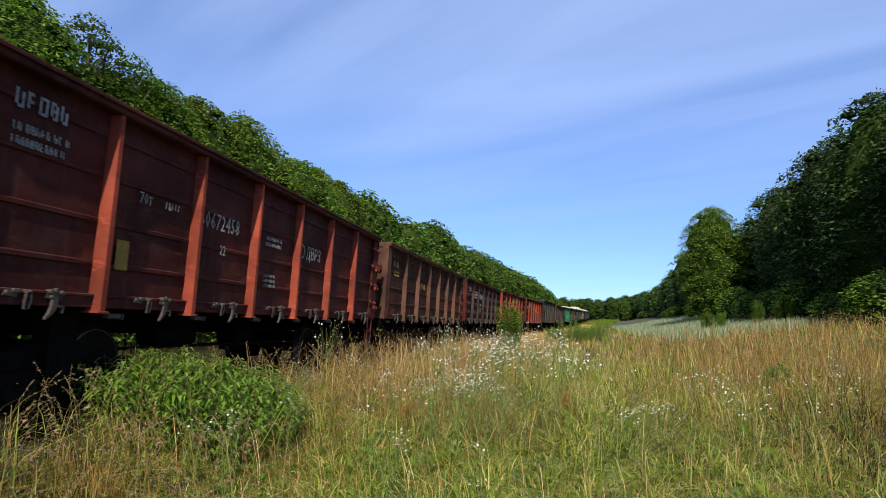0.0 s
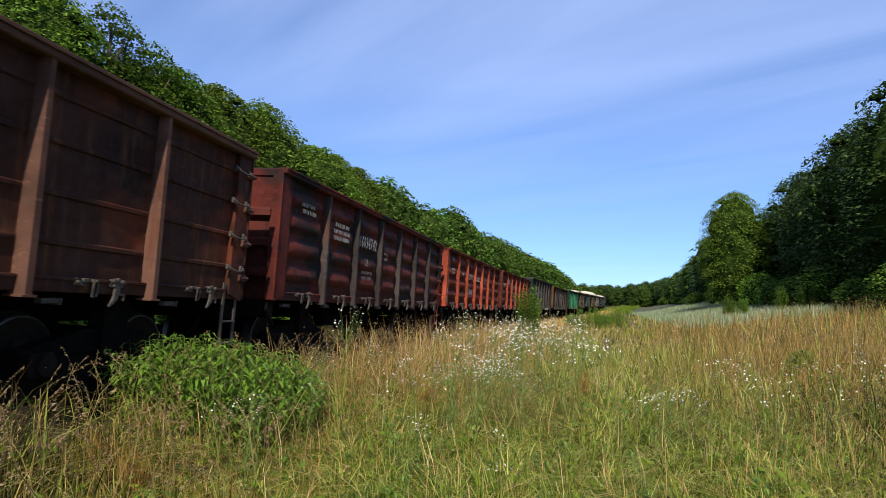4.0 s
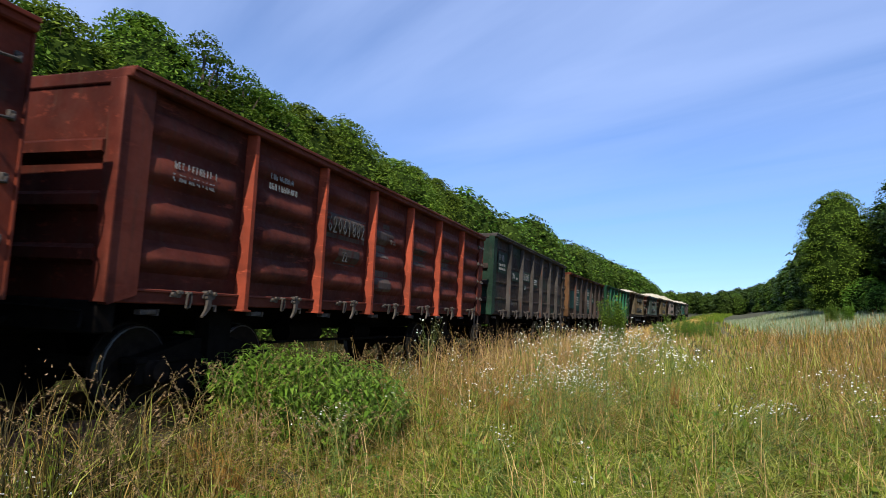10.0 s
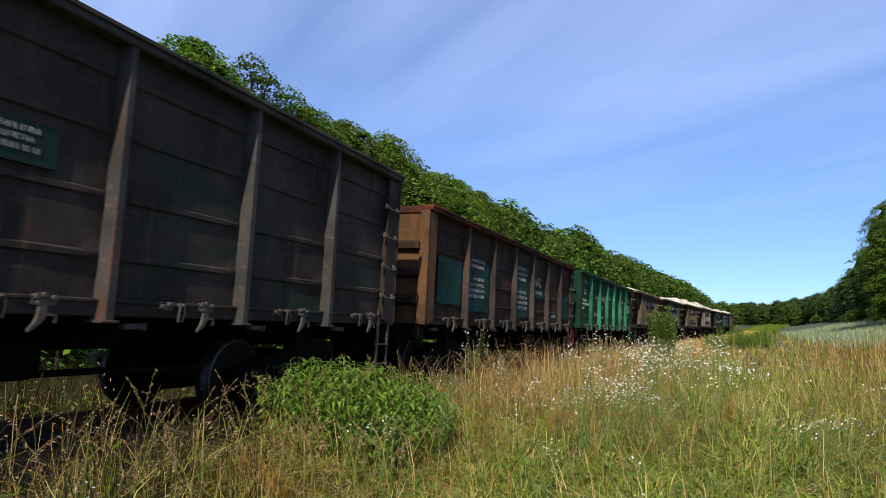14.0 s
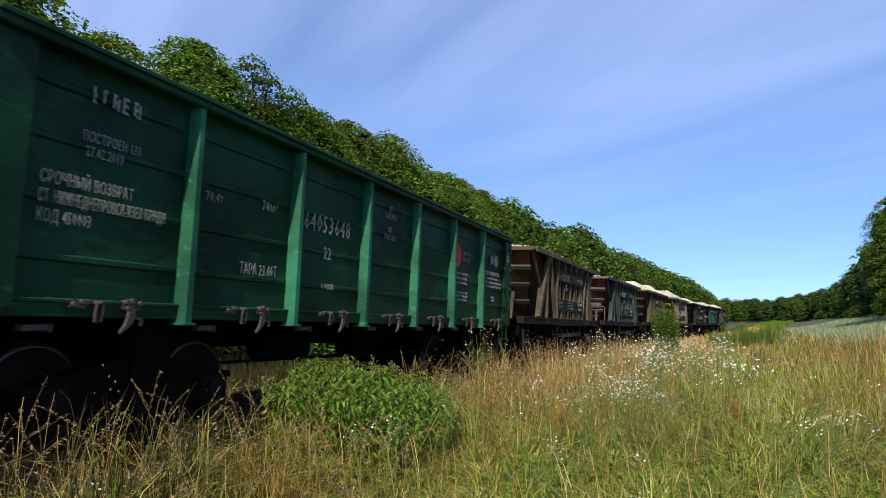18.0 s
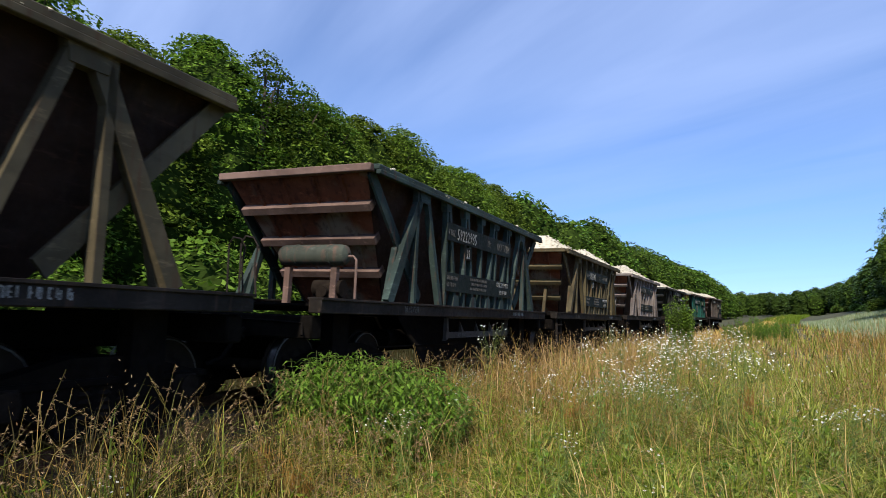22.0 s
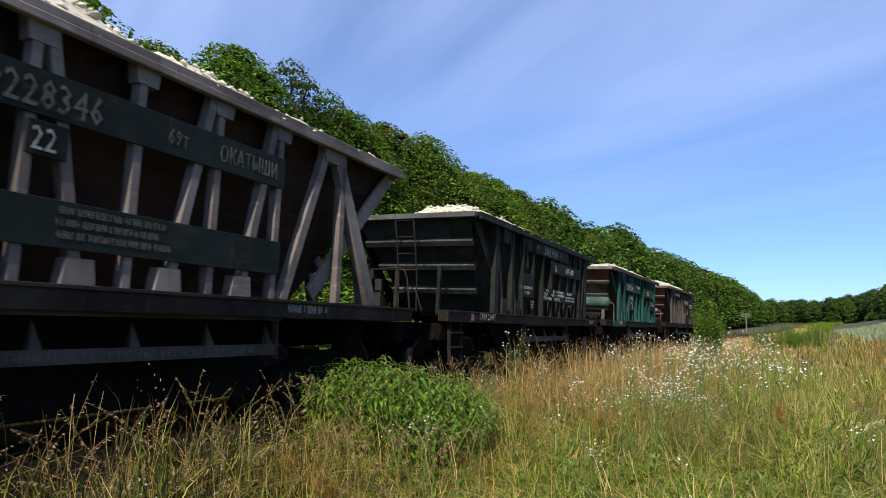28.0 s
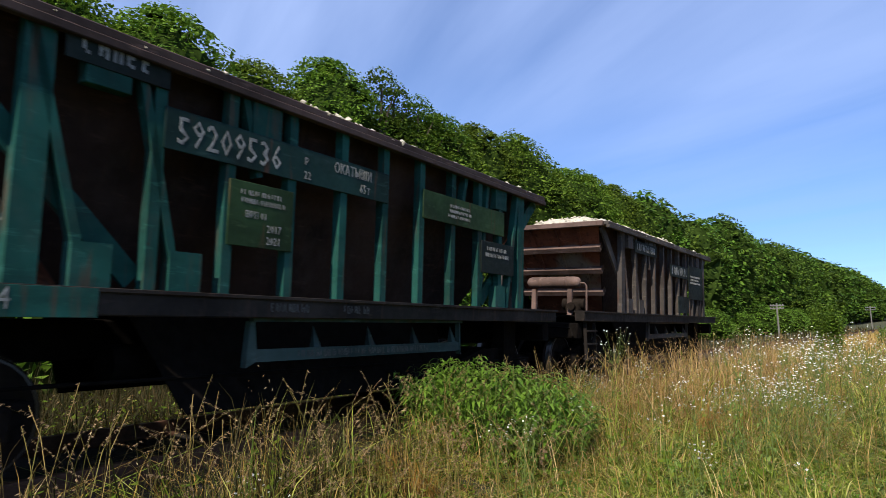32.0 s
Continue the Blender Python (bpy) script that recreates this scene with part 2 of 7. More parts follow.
def worn_paint(name, colour, seed, rust=0.4, rusty=(0.10, 0.035, 0.018), second=None, amount=0.0, rough=0.74, dust=0.2, gloss=0.14, scrape=0.6, rubbed=None):
    """Old steel paint: stains, streaks that run down, rust, patches of another coat."""
    m, nt, b = nodes_of(name)
    shift = (seed * 3.7, seed * 11.3, seed * 1.9)
    v = mapped(nt, shift)
    streak = noise_node(nt, mapped(nt, shift, (3.0, 3.0, 0.35)), 3.2, 5)
    big, fine = noise_node(nt, v, 0.9, 4), noise_node(nt, v, 14, 5, 0.65)
    c = blend(nt, ramp(nt, big, 0.35, 0.68), tuple(x * 0.46 for x in colour), tuple(min(1, x * 1.30) for x in colour))
    c = blend(nt, ramp(nt, noise_node(nt, mapped(nt, shift, (1, 0.5, 1.6)), 2.1, 5, 0.6), 0.52, 0.70, 0, 0.6), c, tuple(x * 0.35 for x in colour))
    c = blend(nt, ramp(nt, noise_node(nt, mapped(nt, tuple(x + 9 for x in shift), (1, 0.45, 2.2)), 5.5, 6, 0.7), 0.57, 0.70, 0, scrape), c, tuple(x * 1.9 + d for x, d in zip(colour, (0.015, 0.007, 0.004))))
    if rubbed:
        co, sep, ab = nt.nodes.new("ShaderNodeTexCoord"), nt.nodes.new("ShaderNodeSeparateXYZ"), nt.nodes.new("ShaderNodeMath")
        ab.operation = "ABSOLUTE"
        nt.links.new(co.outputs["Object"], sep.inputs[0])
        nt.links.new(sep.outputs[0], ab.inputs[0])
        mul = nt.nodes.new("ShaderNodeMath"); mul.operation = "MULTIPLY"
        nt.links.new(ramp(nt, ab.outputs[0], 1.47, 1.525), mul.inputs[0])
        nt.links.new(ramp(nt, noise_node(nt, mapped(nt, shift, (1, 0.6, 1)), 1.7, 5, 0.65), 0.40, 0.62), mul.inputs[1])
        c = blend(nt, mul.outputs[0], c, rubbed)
    if second:
        c = blend(nt, ramp(nt, noise_node(nt, mapped(nt, tuple(x + 5 for x in shift), (1, 0.8, 1.5)), 0.75, 3), 0.59 - amount * 0.3, 0.70 - amount * 0.3), c, second)
    c = blend(nt, ramp(nt, streak, 0.66 - rust * 0.3, 0.86 - rust * 0.22), c, rusty)
    c = blend(nt, ramp(nt, fine, 0.70 - rust * 0.12, 0.78, 0, 0.8), c, tuple(x * 0.6 for x in rusty))
    c = blend(nt, ramp(nt, noise_node(nt, v, 2.3, 5, 0.7), 0.5, 0.8, 0, dust), c, (0.10, 0.08, 0.065))
    nt.links.new(c, b.inputs["Base Color"])
    nt.links.new(ramp(nt, fine, 0.3, 0.8, rough - 0.12, rough + 0.2), b.inputs["Roughness"])
    b.inputs["Specular IOR Level"].default_value = gloss
    bumped(nt, b, noise_node(nt, v, 9, 6, 0.6), 0.25, 0.012)
    return m


def plain(name, colour, rough=0.7, grain=6.0, depth=0.25, metal=0.0, bump=0.2, gloss=0.2):
    """A surface with a fine and a coarse grain."""
    m, nt, b = nodes_of(name)
    v = mapped(nt, (1, 2, 3))
    f = noise_node(nt, v, grain, 6, 0.65)
    c = blend(nt, ramp(nt, f, 0.3, 0.7), tuple(x * (1 - depth) for x in colour), tuple(min(1, x * (1 + depth)) for x in colour))
    c = blend(nt, ramp(nt, noise_node(nt, v, grain / 9, 3), 0.35, 0.7, 0, 0.5), c, tuple(x * (1 - 1.5 * depth) for x in colour))
    nt.links.new(c, b.inputs["Base Color"])
    b.inputs["Roughness"].default_value, b.inputs["Metallic"].default_value, b.inputs["Specular IOR Level"].default_value = rough, metal, gloss
    bumped(nt, b, f, bump, 0.01)
    return m


def leafy(name, colours, patch=0.25, through=0.35, rough=0.55, big=None, far_tone=None):
    """Leaves and blades: each island its own shade, larger patches over the ground, light through the leaf."""
    m, nt, b = nodes_of(name)
    geo = nt.nodes.new("ShaderNodeNewGeometry")
    cr = nt.nodes.new("ShaderNodeValToRGB")
    el = cr.color_ramp.elements
    while len(el) < len(colours):
        el.new(0.5)
    for i, (e, c) in enumerate(zip(el, colours)):
        e.position, e.color = i / max(1, len(colours) - 1), (*c, 1)
    val = geo.outputs["Random Per Island"]
    if big:
        n = ramp(nt, noise_node(nt, mapped(nt, (3, 7, 0), (1, 1, 0.2)), big, 3), 0.3, 0.7)
        mx = nt.nodes.new("ShaderNodeMix")
        mx.inputs[0].default_value = 1 - patch
        nt.links.new(val, mx.inputs[3]); nt.links.new(n, mx.inputs[2])
        val = mx.outputs[0]
    nt.links.new(val, cr.inputs[0])
    oi = nt.nodes.new("ShaderNodeObjectInfo")
    c = blend(nt, 1.0, cr.outputs[0], (1, 1, 1), "MULTIPLY")
    hs = nt.nodes.new("ShaderNodeHueSaturation")
    nt.links.new(c, hs.inputs["Color"])
    nt.links.new(ramp(nt, oi.outputs["Random"], 0, 1, 0.78, 1.22), hs.inputs["Value"])
    nt.links.new(ramp(nt, oi.outputs["Random"], 0, 1, 0.485, 0.515), hs.inputs["Hue"])
    nt.links.new(hs.outputs[0], b.inputs["Base Color"])
    b.inputs["Roughness"].default_value = rough
    b.inputs["Specular IOR Level"].default_value = 0.14
    tr, mixs = nt.nodes.new("ShaderNodeBsdfTranslucent"), nt.nodes.new("ShaderNodeMixShader")
    nt.links.new(hs.outputs[0], tr.inputs[0])
    mixs.inputs[0].default_value = through
    nt.links.new(b.outputs[0], mixs.inputs[1]); nt.links.new(tr.outputs[0], mixs.inputs[2])
    nt.links.new(mixs.outputs[0], nt.nodes["Material Output"].inputs[0])
    return m


# greasy and brown steel, set darker to carry the shade under the wagons
GREASE_SHADE = plain("greasy_black_steel", (0.008, 0.0065, 0.0055), 0.95, 8, 0.5, gloss=0.04)
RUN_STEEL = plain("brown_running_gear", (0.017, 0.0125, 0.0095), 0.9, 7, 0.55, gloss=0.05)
TREAD = plain("bright_worn_steel", (0.12, 0.115, 0.11), 0.45, 30, 0.2, 0.9)
WHITE_PAINT = plain("faded_white_lettering", (0.25, 0.25, 0.235), 0.8, 25, 0.5)
DIM_PAINT = plain("worn_grey_lettering", (0.095, 0.092, 0.085), 0.85, 25, 0.5)
YELLOW_PAINT = plain("faded_yellow_lettering", (0.26, 0.165, 0.03), 0.8, 30, 0.35)
RED_PAINT = plain("red_enamel", (0.45, 0.02, 0.02), 0.45, 10, 0.15)
HATCH = plain("dusty_grey_fittings", (0.070, 0.058, 0.048), 0.65, 18, 0.45)
IRON_RED = plain("red_painted_irons", (0.13, 0.026, 0.018), 0.6, 18, 0.35)
STONE = plain("white_crushed_stone", (0.56, 0.50, 0.39), 0.95, 9, 0.35, 0, 0.9)
BARK = plain("grey_brown_bark", (0.09, 0.07, 0.05), 0.95, 8, 0.5, 0, 0.6)
BALLAST = plain("stony_ballast", (0.045, 0.038, 0.032), 0.95, 14, 0.55, 0, 0.9)
WOOD = plain("tarred_sleeper_wood", (0.03, 0.025, 0.02), 0.9, 11, 0.4, 0, 0.5)
OLD_POST = plain("grey_weathered_post", (0.20, 0.19, 0.17), 0.9, 12, 0.2, 0, 0.3)

# ---------------------------------------------------------------- the lie of the land
def track_place(x, y):
    """u and lat of a ground place."""
    x, y = np.asarray(x, float), np.asarray(y, float)
    u = np.clip(y, -290, 690)
    for _ in range(6):
        a = np.interp(u, LINE_U, LINE_A)
        dx, dy = x - np.interp(u, LINE_U, LINE_X), y - np.interp(u, LINE_U, LINE_Y)
        u = np.clip(u + np.clip(dx * np.sin(a) + dy * np.cos(a), -150, 150), -290, 690)
    a = np.interp(u, LINE_U, LINE_A)
    dx, dy = x - np.interp(u, LINE_U, LINE_X), y - np.interp(u, LINE_U, LINE_Y)
    return u, dx * np.cos(a) - dy * np.sin(a)


def smooth(a, b, x):
    t = np.clip((np.asarray(x, float) - a) / (b - a), 0, 1)
    return t * t * (3 - 2 * t)


def ground_z(x, y):
    x, y = np.asarray(x, float), np.asarray(y, float)
    u, lat = track_place(x, y)
    u = np.clip(u, -120, 600)
    up = np.clip(u, 0, None)
    climb = np.where(up < 160, 6e-5 * up ** 2, 1.536 + 0.0192 * (up - 160))
    bed = 0.30 * (1 - smooth(1.9, 3.4, np.abs(lat)))
    hill = 7.0 * smooth(-15, -75, lat) * smooth(420, 250, u) 
    east = 1.5 * smooth(9, 25, lat) * smooth(4, 26, u) + 0.9 * smooth(50, 110, u) * smooth(8, 22, lat) + 2.5 * smooth(30, 90, lat)
    rough = 0.05 * np.sin(x * 0.9 + 1.3 * np.sin(y * 0.31)) * np.cos(y * 0.7) * smooth(2.6, 5, np.abs(lat))
    return climb + bed + hill + east + rough


def build_ground():
    xs = np.concatenate([-np.geomspace(3000, 22, 26), np.arange(-20, 40.1, 0.5), np.geomspace(42, 3000, 26)])
    ys = np.concatenate([-np.geomspace(2500, 12, 16), np.arange(-10, 90.1, 0.8), np.geomspace(92, 3500, 34)])
    gx, gy = np.meshgrid(xs, ys)
    v = np.stack([gx.ravel(), gy.ravel(), ground_z(gx, gy).ravel()], 1)
    n = len(xs)
    j, i = np.meshgrid(np.arange(len(ys) - 1), np.arange(n - 1), indexing="ij")
    k = (j * n + i).ravel()
    m, nt, b = nodes_of("meadow_soil")
    vec = mapped(nt, (0, 0, 0))
    big, fine = noise_node(nt, vec, 0.22, 4), noise_node(nt, vec, 7, 6, 0.7)
    c = blend(nt, ramp(nt, big, 0.38, 0.6), (0.040, 0.050, 0.014), (0.075, 0.062, 0.025))
    c = blend(nt, ramp(nt, fine, 0.35, 0.7, 0, 0.75), c, (0.05, 0.055, 0.02))
    nt.links.new(c, b.inputs["Base Color"])
    b.inputs["Roughness"].default_value = 0.95
    bumped(nt, b, fine, 0.8, 0.05)
    tagged(new("ground", fast_mesh("ground", v, np.stack([k, k + 1, k + n + 1, k + n], 1), m, True)), "grassy valley floor with low railway bank", "ground", kind="structure")


def build_track():
    t = tagged(new("railway_track"), "single railway track on stony ballast, overgrown at the edges", "railway track", kind="structure")
    us = np.arange(-40, 420, 2.0)
    tilt = math.tan(radians(CANT))
    def strip(profile):
        v, m = [], len(profile)
        for u in us:
            for lat, z in profile:
                x, y = along(u, lat)
                v.append((x, y, RAIL_Z + rise(u) + z - lat * tilt))
        f = [(r * m + i, r * m + i + 1, (r + 1) * m + i + 1, (r + 1) * m + i) for r in range(len(us) - 1) for i in range(m - 1)]
        return Shape().add(v, f)
    part("ballast", strip([(-2.4, -0.42), (-1.6, -0.17), (1.6, -0.17), (2.4, -0.42)][::1]), BALLAST, t)
    rust = plain("rusty_rail_web", (0.10, 0.05, 0.03), 0.8, 12, 0.4)
    for c in (-0.80, 0.80):
        part("rail", strip([(c - 0.07, -0.17), (c - 0.02, -0.13), (c - 0.036, -0.03), (c - 0.036, 0), (c + 0.036, 0), (c + 0.036, -0.03), (c + 0.02, -0.13), (c + 0.07, -0.17)]), rust, t)
    me = Shape().box(-1.35, 1.35, -0.12, 0.12, -0.24, -0.155, 0.015).mesh("sleeper", WOOD)
    for k in range(150):
        u = -12 + k * 0.6
        o = part("sleeper", me, None, t)
        o.matrix_basis = on_track(u)


build_ground()
build_track()

# ---------------------------------------------------------------- lettering
FACE_RIGHT = Matrix(((0, 0, 1, 0), (1, 0, 0, 0), (0, 1, 0, 0), (0, 0, 0, 1)))


def lettering(text, size, x, y, z, parent, material=None, wide=0.8, face=FACE_RIGHT):
    """Stencilled words on a side that faces right; (x, y, z) is the lower start of the line."""
    cu = bpy.data.curves.new("lettering", "FONT")
    cu.body, cu.size, cu.extrude, cu.resolution_u, cu.space_character = text, size * 1.37, 0.002, 1, 1.08
    tmp = bpy.data.objects.new("lettering", cu)
    me = bpy.data.meshes.new_from_object(tmp)
    bpy.data.objects.remove(tmp)
    me.transform(Matrix.Translation((x, y, z)) @ face @ Matrix.Diagonal((wide, 1, 1, 1)))
    me.materials.clear()
    me.materials.append(material or WHITE_PAINT)
    me.name = "lettering"
    if size < 0.2:
        return tagged(part("lettering", me, None, parent), kind="stuff")
    # large figures are painted one by one through a stencil
    bm = bmesh.new()
    bm.from_mesh(me)
    groups, seen = [], set()
    for v in bm.verts:
        if v in seen:
            continue
        todo, found = [v], []
        seen.add(v)
        while todo:
            q = todo.pop()
            found.append(q)
            for e in q.link_edges:
                w = e.other_vert(q)
                if w not in seen:
                    seen.add(w); todo.append(w)
        groups.append(found)
    for found in groups:
        num = {v: i for i, v in enumerate(found)}
        faces = {f for v in found for f in v.link_faces}
        one = Shape().add([v.co for v in found], [[num[v] for v in f.verts] for f in faces])
        part("painted_letter", one.mesh("painted_letter", material or WHITE_PAINT, False), None, parent)
    bm.free()
    bpy.data.meshes.remove(me)


def word_bars(x, y, z, width, height, rows, parent, material=None, seed=1, fill=0.62):
    """Rows of writing too worn to read: short upright and level bars of its size."""
    rnd, s = random.Random(seed), Shape()
    step = height / rows
    def bar(a, b, c, d):
        s.add([(x + e, q, r) for e in (0, 0.003) for q, r in ((a, c), (b, c), (b, d), (a, d))], [(4, 5, 6, 7), (0, 4, 7, 3), (1, 2, 6, 5), (3, 7, 6, 2), (0, 1, 5, 4)])
    for r in range(rows):
        top, p, end = z + height - r * step, y + rnd.uniform(0, 0.1) * width, y + width * rnd.uniform(0.82, 1.0)
        h = step * (fill if rows > 1 else 0.9)
        k = h * 0.17
        while p < end:
            w = h * rnd.uniform(0.45, 0.62)
            bar(p, p + k, top - h * rnd.uniform(0.8, 1.0), top)
            if rnd.random() < 0.6:
                bar(p + w - k, p + w, top - h, top - h * rnd.uniform(0, 0.35))
            for q in (0.0, 0.42, 0.84):
                if rnd.random() < 0.55:
                    bar(p + k * 1.1, p + w - k * 1.1, top - h * q - k, top - h * q)
            p += w + h * (0.2 if rnd.random() < 0.85 else 0.6)
    return tagged(part("lettering", s, material or WHITE_PAINT, parent), kind="stuff")


# ---------------------------------------------------------------- running gear
def bogie(parent, y, dark):
    """A two-axle cast bogie under parent."""
    b = part("bogie", Shape().box(-1.0, 1.0, y - 0.21, y + 0.21, 0.52, 0.80, 0.03), dark, parent)
    for side in (-1, 1):
        x = side * 1.02
        s = Shape()
        s.prism([(y - 1.18, 0.34), (y - 0.70, 0.34), (y - 0.42, 0.19), (y + 0.42, 0.19), (y + 0.70, 0.34), (y + 1.18, 0.34), (y + 1.18, 0.60), (y + 0.75, 0.70),
                 (y + 0.35, 0.80), (y - 0.35, 0.80), (y - 0.75, 0.70), (y - 1.18, 0.60)], 0, x - 0.09, x + 0.09)
        s.box(x - 0.12, x + 0.12, y - 1.22, y + 1.22, 0.55, 0.62, 0.015)
        s.box(x - 0.12, x + 0.12, y - 0.46, y + 0.46, 0.14, 0.21, 0.015)
        part("side_frame", s, dark, b)
        for k in range(3):
            n, yy = 10, y - 0.2 + 0.2 * k
            prof = [(0.055 + 0.03 * (j % 2), 0.25 + 0.033 * j) for j in range(10)]
            q = [(x + side * 0.05 + r * math.cos(2 * math.pi * i / n), yy + r * math.sin(2 * math.pi * i / n), z) for r, z in prof for i in range(n)]
            part("coil_spring", Shape().add(q, [(j * n + i, j * n + (i + 1) % n, (j + 1) * n + (i + 1) % n, (j + 1) * n + i) for j in range(9) for i in range(n)]), RUN_STEEL, b)
        for e in (-0.925, 0.925):
            s = Shape().box(x - 0.14, x + 0.14, y + e - 0.15, y + e + 0.15, 0.33, 0.60, 0.03)
            s.wheel(y + e, 0.47, x + side * 0.10, x + side * 0.19, 0.115, 16)
            part("axle_box", s, RUN_STEEL, b)
    for e in (-0.925, 0.925):
        s = Shape()
        for side in (-1, 1):
            s.wheel(0, 0, side * 0.72, side * 0.85, 0.475, 24)
            s.wheel(0, 0, side * 0.70, side * 0.735, 0.505, 24)
            s.wheel(0, 0, side * 0.80, side * 0.90, 0.13, 16)
            for k in range(4):
                a = k * math.pi / 2
                s.wheel(0.27 * math.cos(a), 0.27 * math.sin(a), side * 0.85, side * 0.856, 0.05, 10)
        s.tube([(-1.05, 0, 0), (1.05, 0, 0)], 0.085, 12)
        w = part("wheelset", s, RUN_STEEL, b)
        w.location = (0, y + e, 0.475)
        s = Shape()
        for side in (-1, 1):
            n = 24
            ring = [(side * a, 0.4752 * math.cos(2 * math.pi * k / n) * c, 0.4752 * math.sin(2 * math.pi * k / n) * c) for k in range(n) for a, c in ((0.74, 1.004), (0.845, 1.004), (0.855, 0.93))]
            q = [(3 * k + i, 3 * ((k + 1) % n) + i, 3 * ((k + 1) % n) + i + 1, 3 * k + i + 1) for k in range(n) for i in (0, 1)]
            s.add(ring, q)
        me = s.mesh("wheelset", TREAD)
        # the bright tread is part of the same rigid wheelset
        w.data.materials.append(TREAD)
        bm = bmesh.new(); bm.from_mesh(w.data)
        n0 = len(bm.faces); bm.from_mesh(me); bm.faces.ensure_lookup_table()
        for f in bm.faces[n0:]:
            f.material_index = 1
        bm.to_mesh(w.data); bm.free()
        bpy.data.meshes.remove(me)
        WHEELS.append((w, e > 0))
    return b


WHEELS = []


def coupler(parent, y, way):
    """An automatic knuckle coupler with its hose; way is -1 at the front."""
    s = Shape().box(-0.09, 0.09, min(y, y + way * 0.55), max(y, y + way * 0.55), 0.96, 1.14, 0.02)
    s.prism([(-0.20, y + way * 0.42), (0.17, y + way * 0.42), (0.20, y + way * 0.62), (0.06, y + way * 0.66), (0.0, y + way * 0.56), (-0.10, y + way * 0.70), (-0.22, y + way * 0.66)], 2, 0.88, 1.22)
    part("coupler", s, GREASE_SHADE, parent)
    s = Shape().tube([(0.35, y, 1.0), (0.36, y + way * 0.18, 0.86), (0.33, y + way * 0.36, 0.62), (0.25, y + way * 0.55, 0.55)], 0.028, 8)
    part("brake_hose", s, GREASE_SHADE, parent)
    s = Shape().tube([(-1.1, y, 1.12), (0.7, y, 1.12), (1.28, y, 1.10), (1.36, y + way * 0.1, 0.95)], 0.018, 6)
    part("uncoupling_rod", s, GREASE_SHADE, parent)


def underframe(parent, half, dark):
    s = Shape().box(-0.18, 0.18, -half, half, 0.82, 1.18, 0.015)
    part("centre_sill", s, dark, parent)
    for y in (-half + 0.12, half - 0.12):
        part("buffer_beam", Shape().box(-1.42, 1.42, y - 0.12, y + 0.12, 0.90, 1.20, 0.02), dark, parent)
    for y in (-4.325, 4.325):
        part("cross_bearer", Shape().prism([(-1.45, 1.0), (1.45, 1.0), (1.45, 1.2), (-1.45, 1.2)][::-1], 1, y - 0.2, y + 0.2), dark, parent)
    part("brake_cylinder", Shape().tube([(0.55, 0.3, 0.78), (0.55, 0.95, 0.78)], 0.19, 14), dark, parent)
    part("air_reservoir", Shape().tube([(0.5, -1.9, 0.80), (0.5, -1.82, 0.80), (0.5, -0.95, 0.80), (0.5, -0.87, 0.80)], 0.17, 14), dark, parent)
    part("brake_rod", Shape().tube([(0.3, -3.2, 0.62), (0.3, 3.1, 0.62)], 0.022, 6), dark, parent)
    part("brake_rod", Shape().tube([(1.0, -2.9, 0.70), (1.0, 2.6, 0.66)], 0.018, 6), dark, parent)


# ---------------------------------------------------------------- open wagons
SIZE = {"pitch": 1.72, "half": 6.30}      # of the wagon in hand


def relief_panel(y0, y1, z0, z1, style, rnd):
    """The side sheet between two posts: pressed ribs or bulged fields."""
    s = Shape()
    ny = 12
    if style == "bulged":
        bands = [(0.09, 0.24), (0.31, 0.47), (0.54, 0.70), (0.77, 0.91)]
        nz = 30
    else:
        bands = [(0.155, 0.175), (0.39, 0.41), (0.64, 0.66), (0.865, 0.885)]
        nz = 34
    pts = []
    zs = sorted({round(k / 12, 4) for k in range(13)} | {round(e + d, 4) for b in bands for e in b for d in ((-0.012, 0.012, 0.035, 0.06) if style == "bulged" else (-0.008, 0.0, 0.008))})
    zs = [z for z in zs if 0 <= z <= 1]
    dent = [(rnd.uniform(0.1, 0.9), rnd.uniform(0.1, 0.9), rnd.uniform(-0.02, 0.012), rnd.uniform(0.1, 0.3)) for _ in range(5)]
    def depth(a, z):
        """How far out the sheet lies at the share a along and z up the panel."""
        edge, x = min(a, 1 - a) * (y1 - y0), 1.452
        for lo, hi in bands:
            if lo <= z <= hi:
                if style == "bulged":
                    t = min((z - lo), (hi - z)) / (hi - lo) * 2
                    if edge > 0.20:
                        x += 0.085 * min(1, t * 1.6) ** 0.8 * min(1, (edge - 0.20) / 0.10 + 0.15)
                elif edge > 0.06:
                    x += 0.022
        return x + sum(d * math.exp(-((a - da) / r) ** 2 - ((z - dz) / r) ** 2) for da, dz, d, r in dent)
    pts = [(depth(i / ny, z), y0 + i / ny * (y1 - y0), z0 + z * (z1 - z0)) for z in zs for i in range(ny + 1)]
    s.depth = lambda y, z: depth((y - y0) / (y1 - y0), (z - z0) / (z1 - z0))
    n, m = len(pts), ny + 1
    faces = [(j * m + i, j * m + i + 1, (j + 1) * m + i + 1, (j + 1) * m + i) for j in range(len(zs) - 1) for i in range(ny)]
    back = [(1.425, p[1], p[2]) for p in (pts[0], pts[ny], pts[-1], pts[-1 - ny])]
    s.add(pts + back, faces + [(n + 3, n + 2, n + 1, n)[::1]])
    k = len(zs) - 1
    s.f += [tuple([n] + list(range(0, m)) + [n + 1])[::-1], tuple([n + 3] + list(range(k * m, k * m + m)) + [n + 2])]
    return s


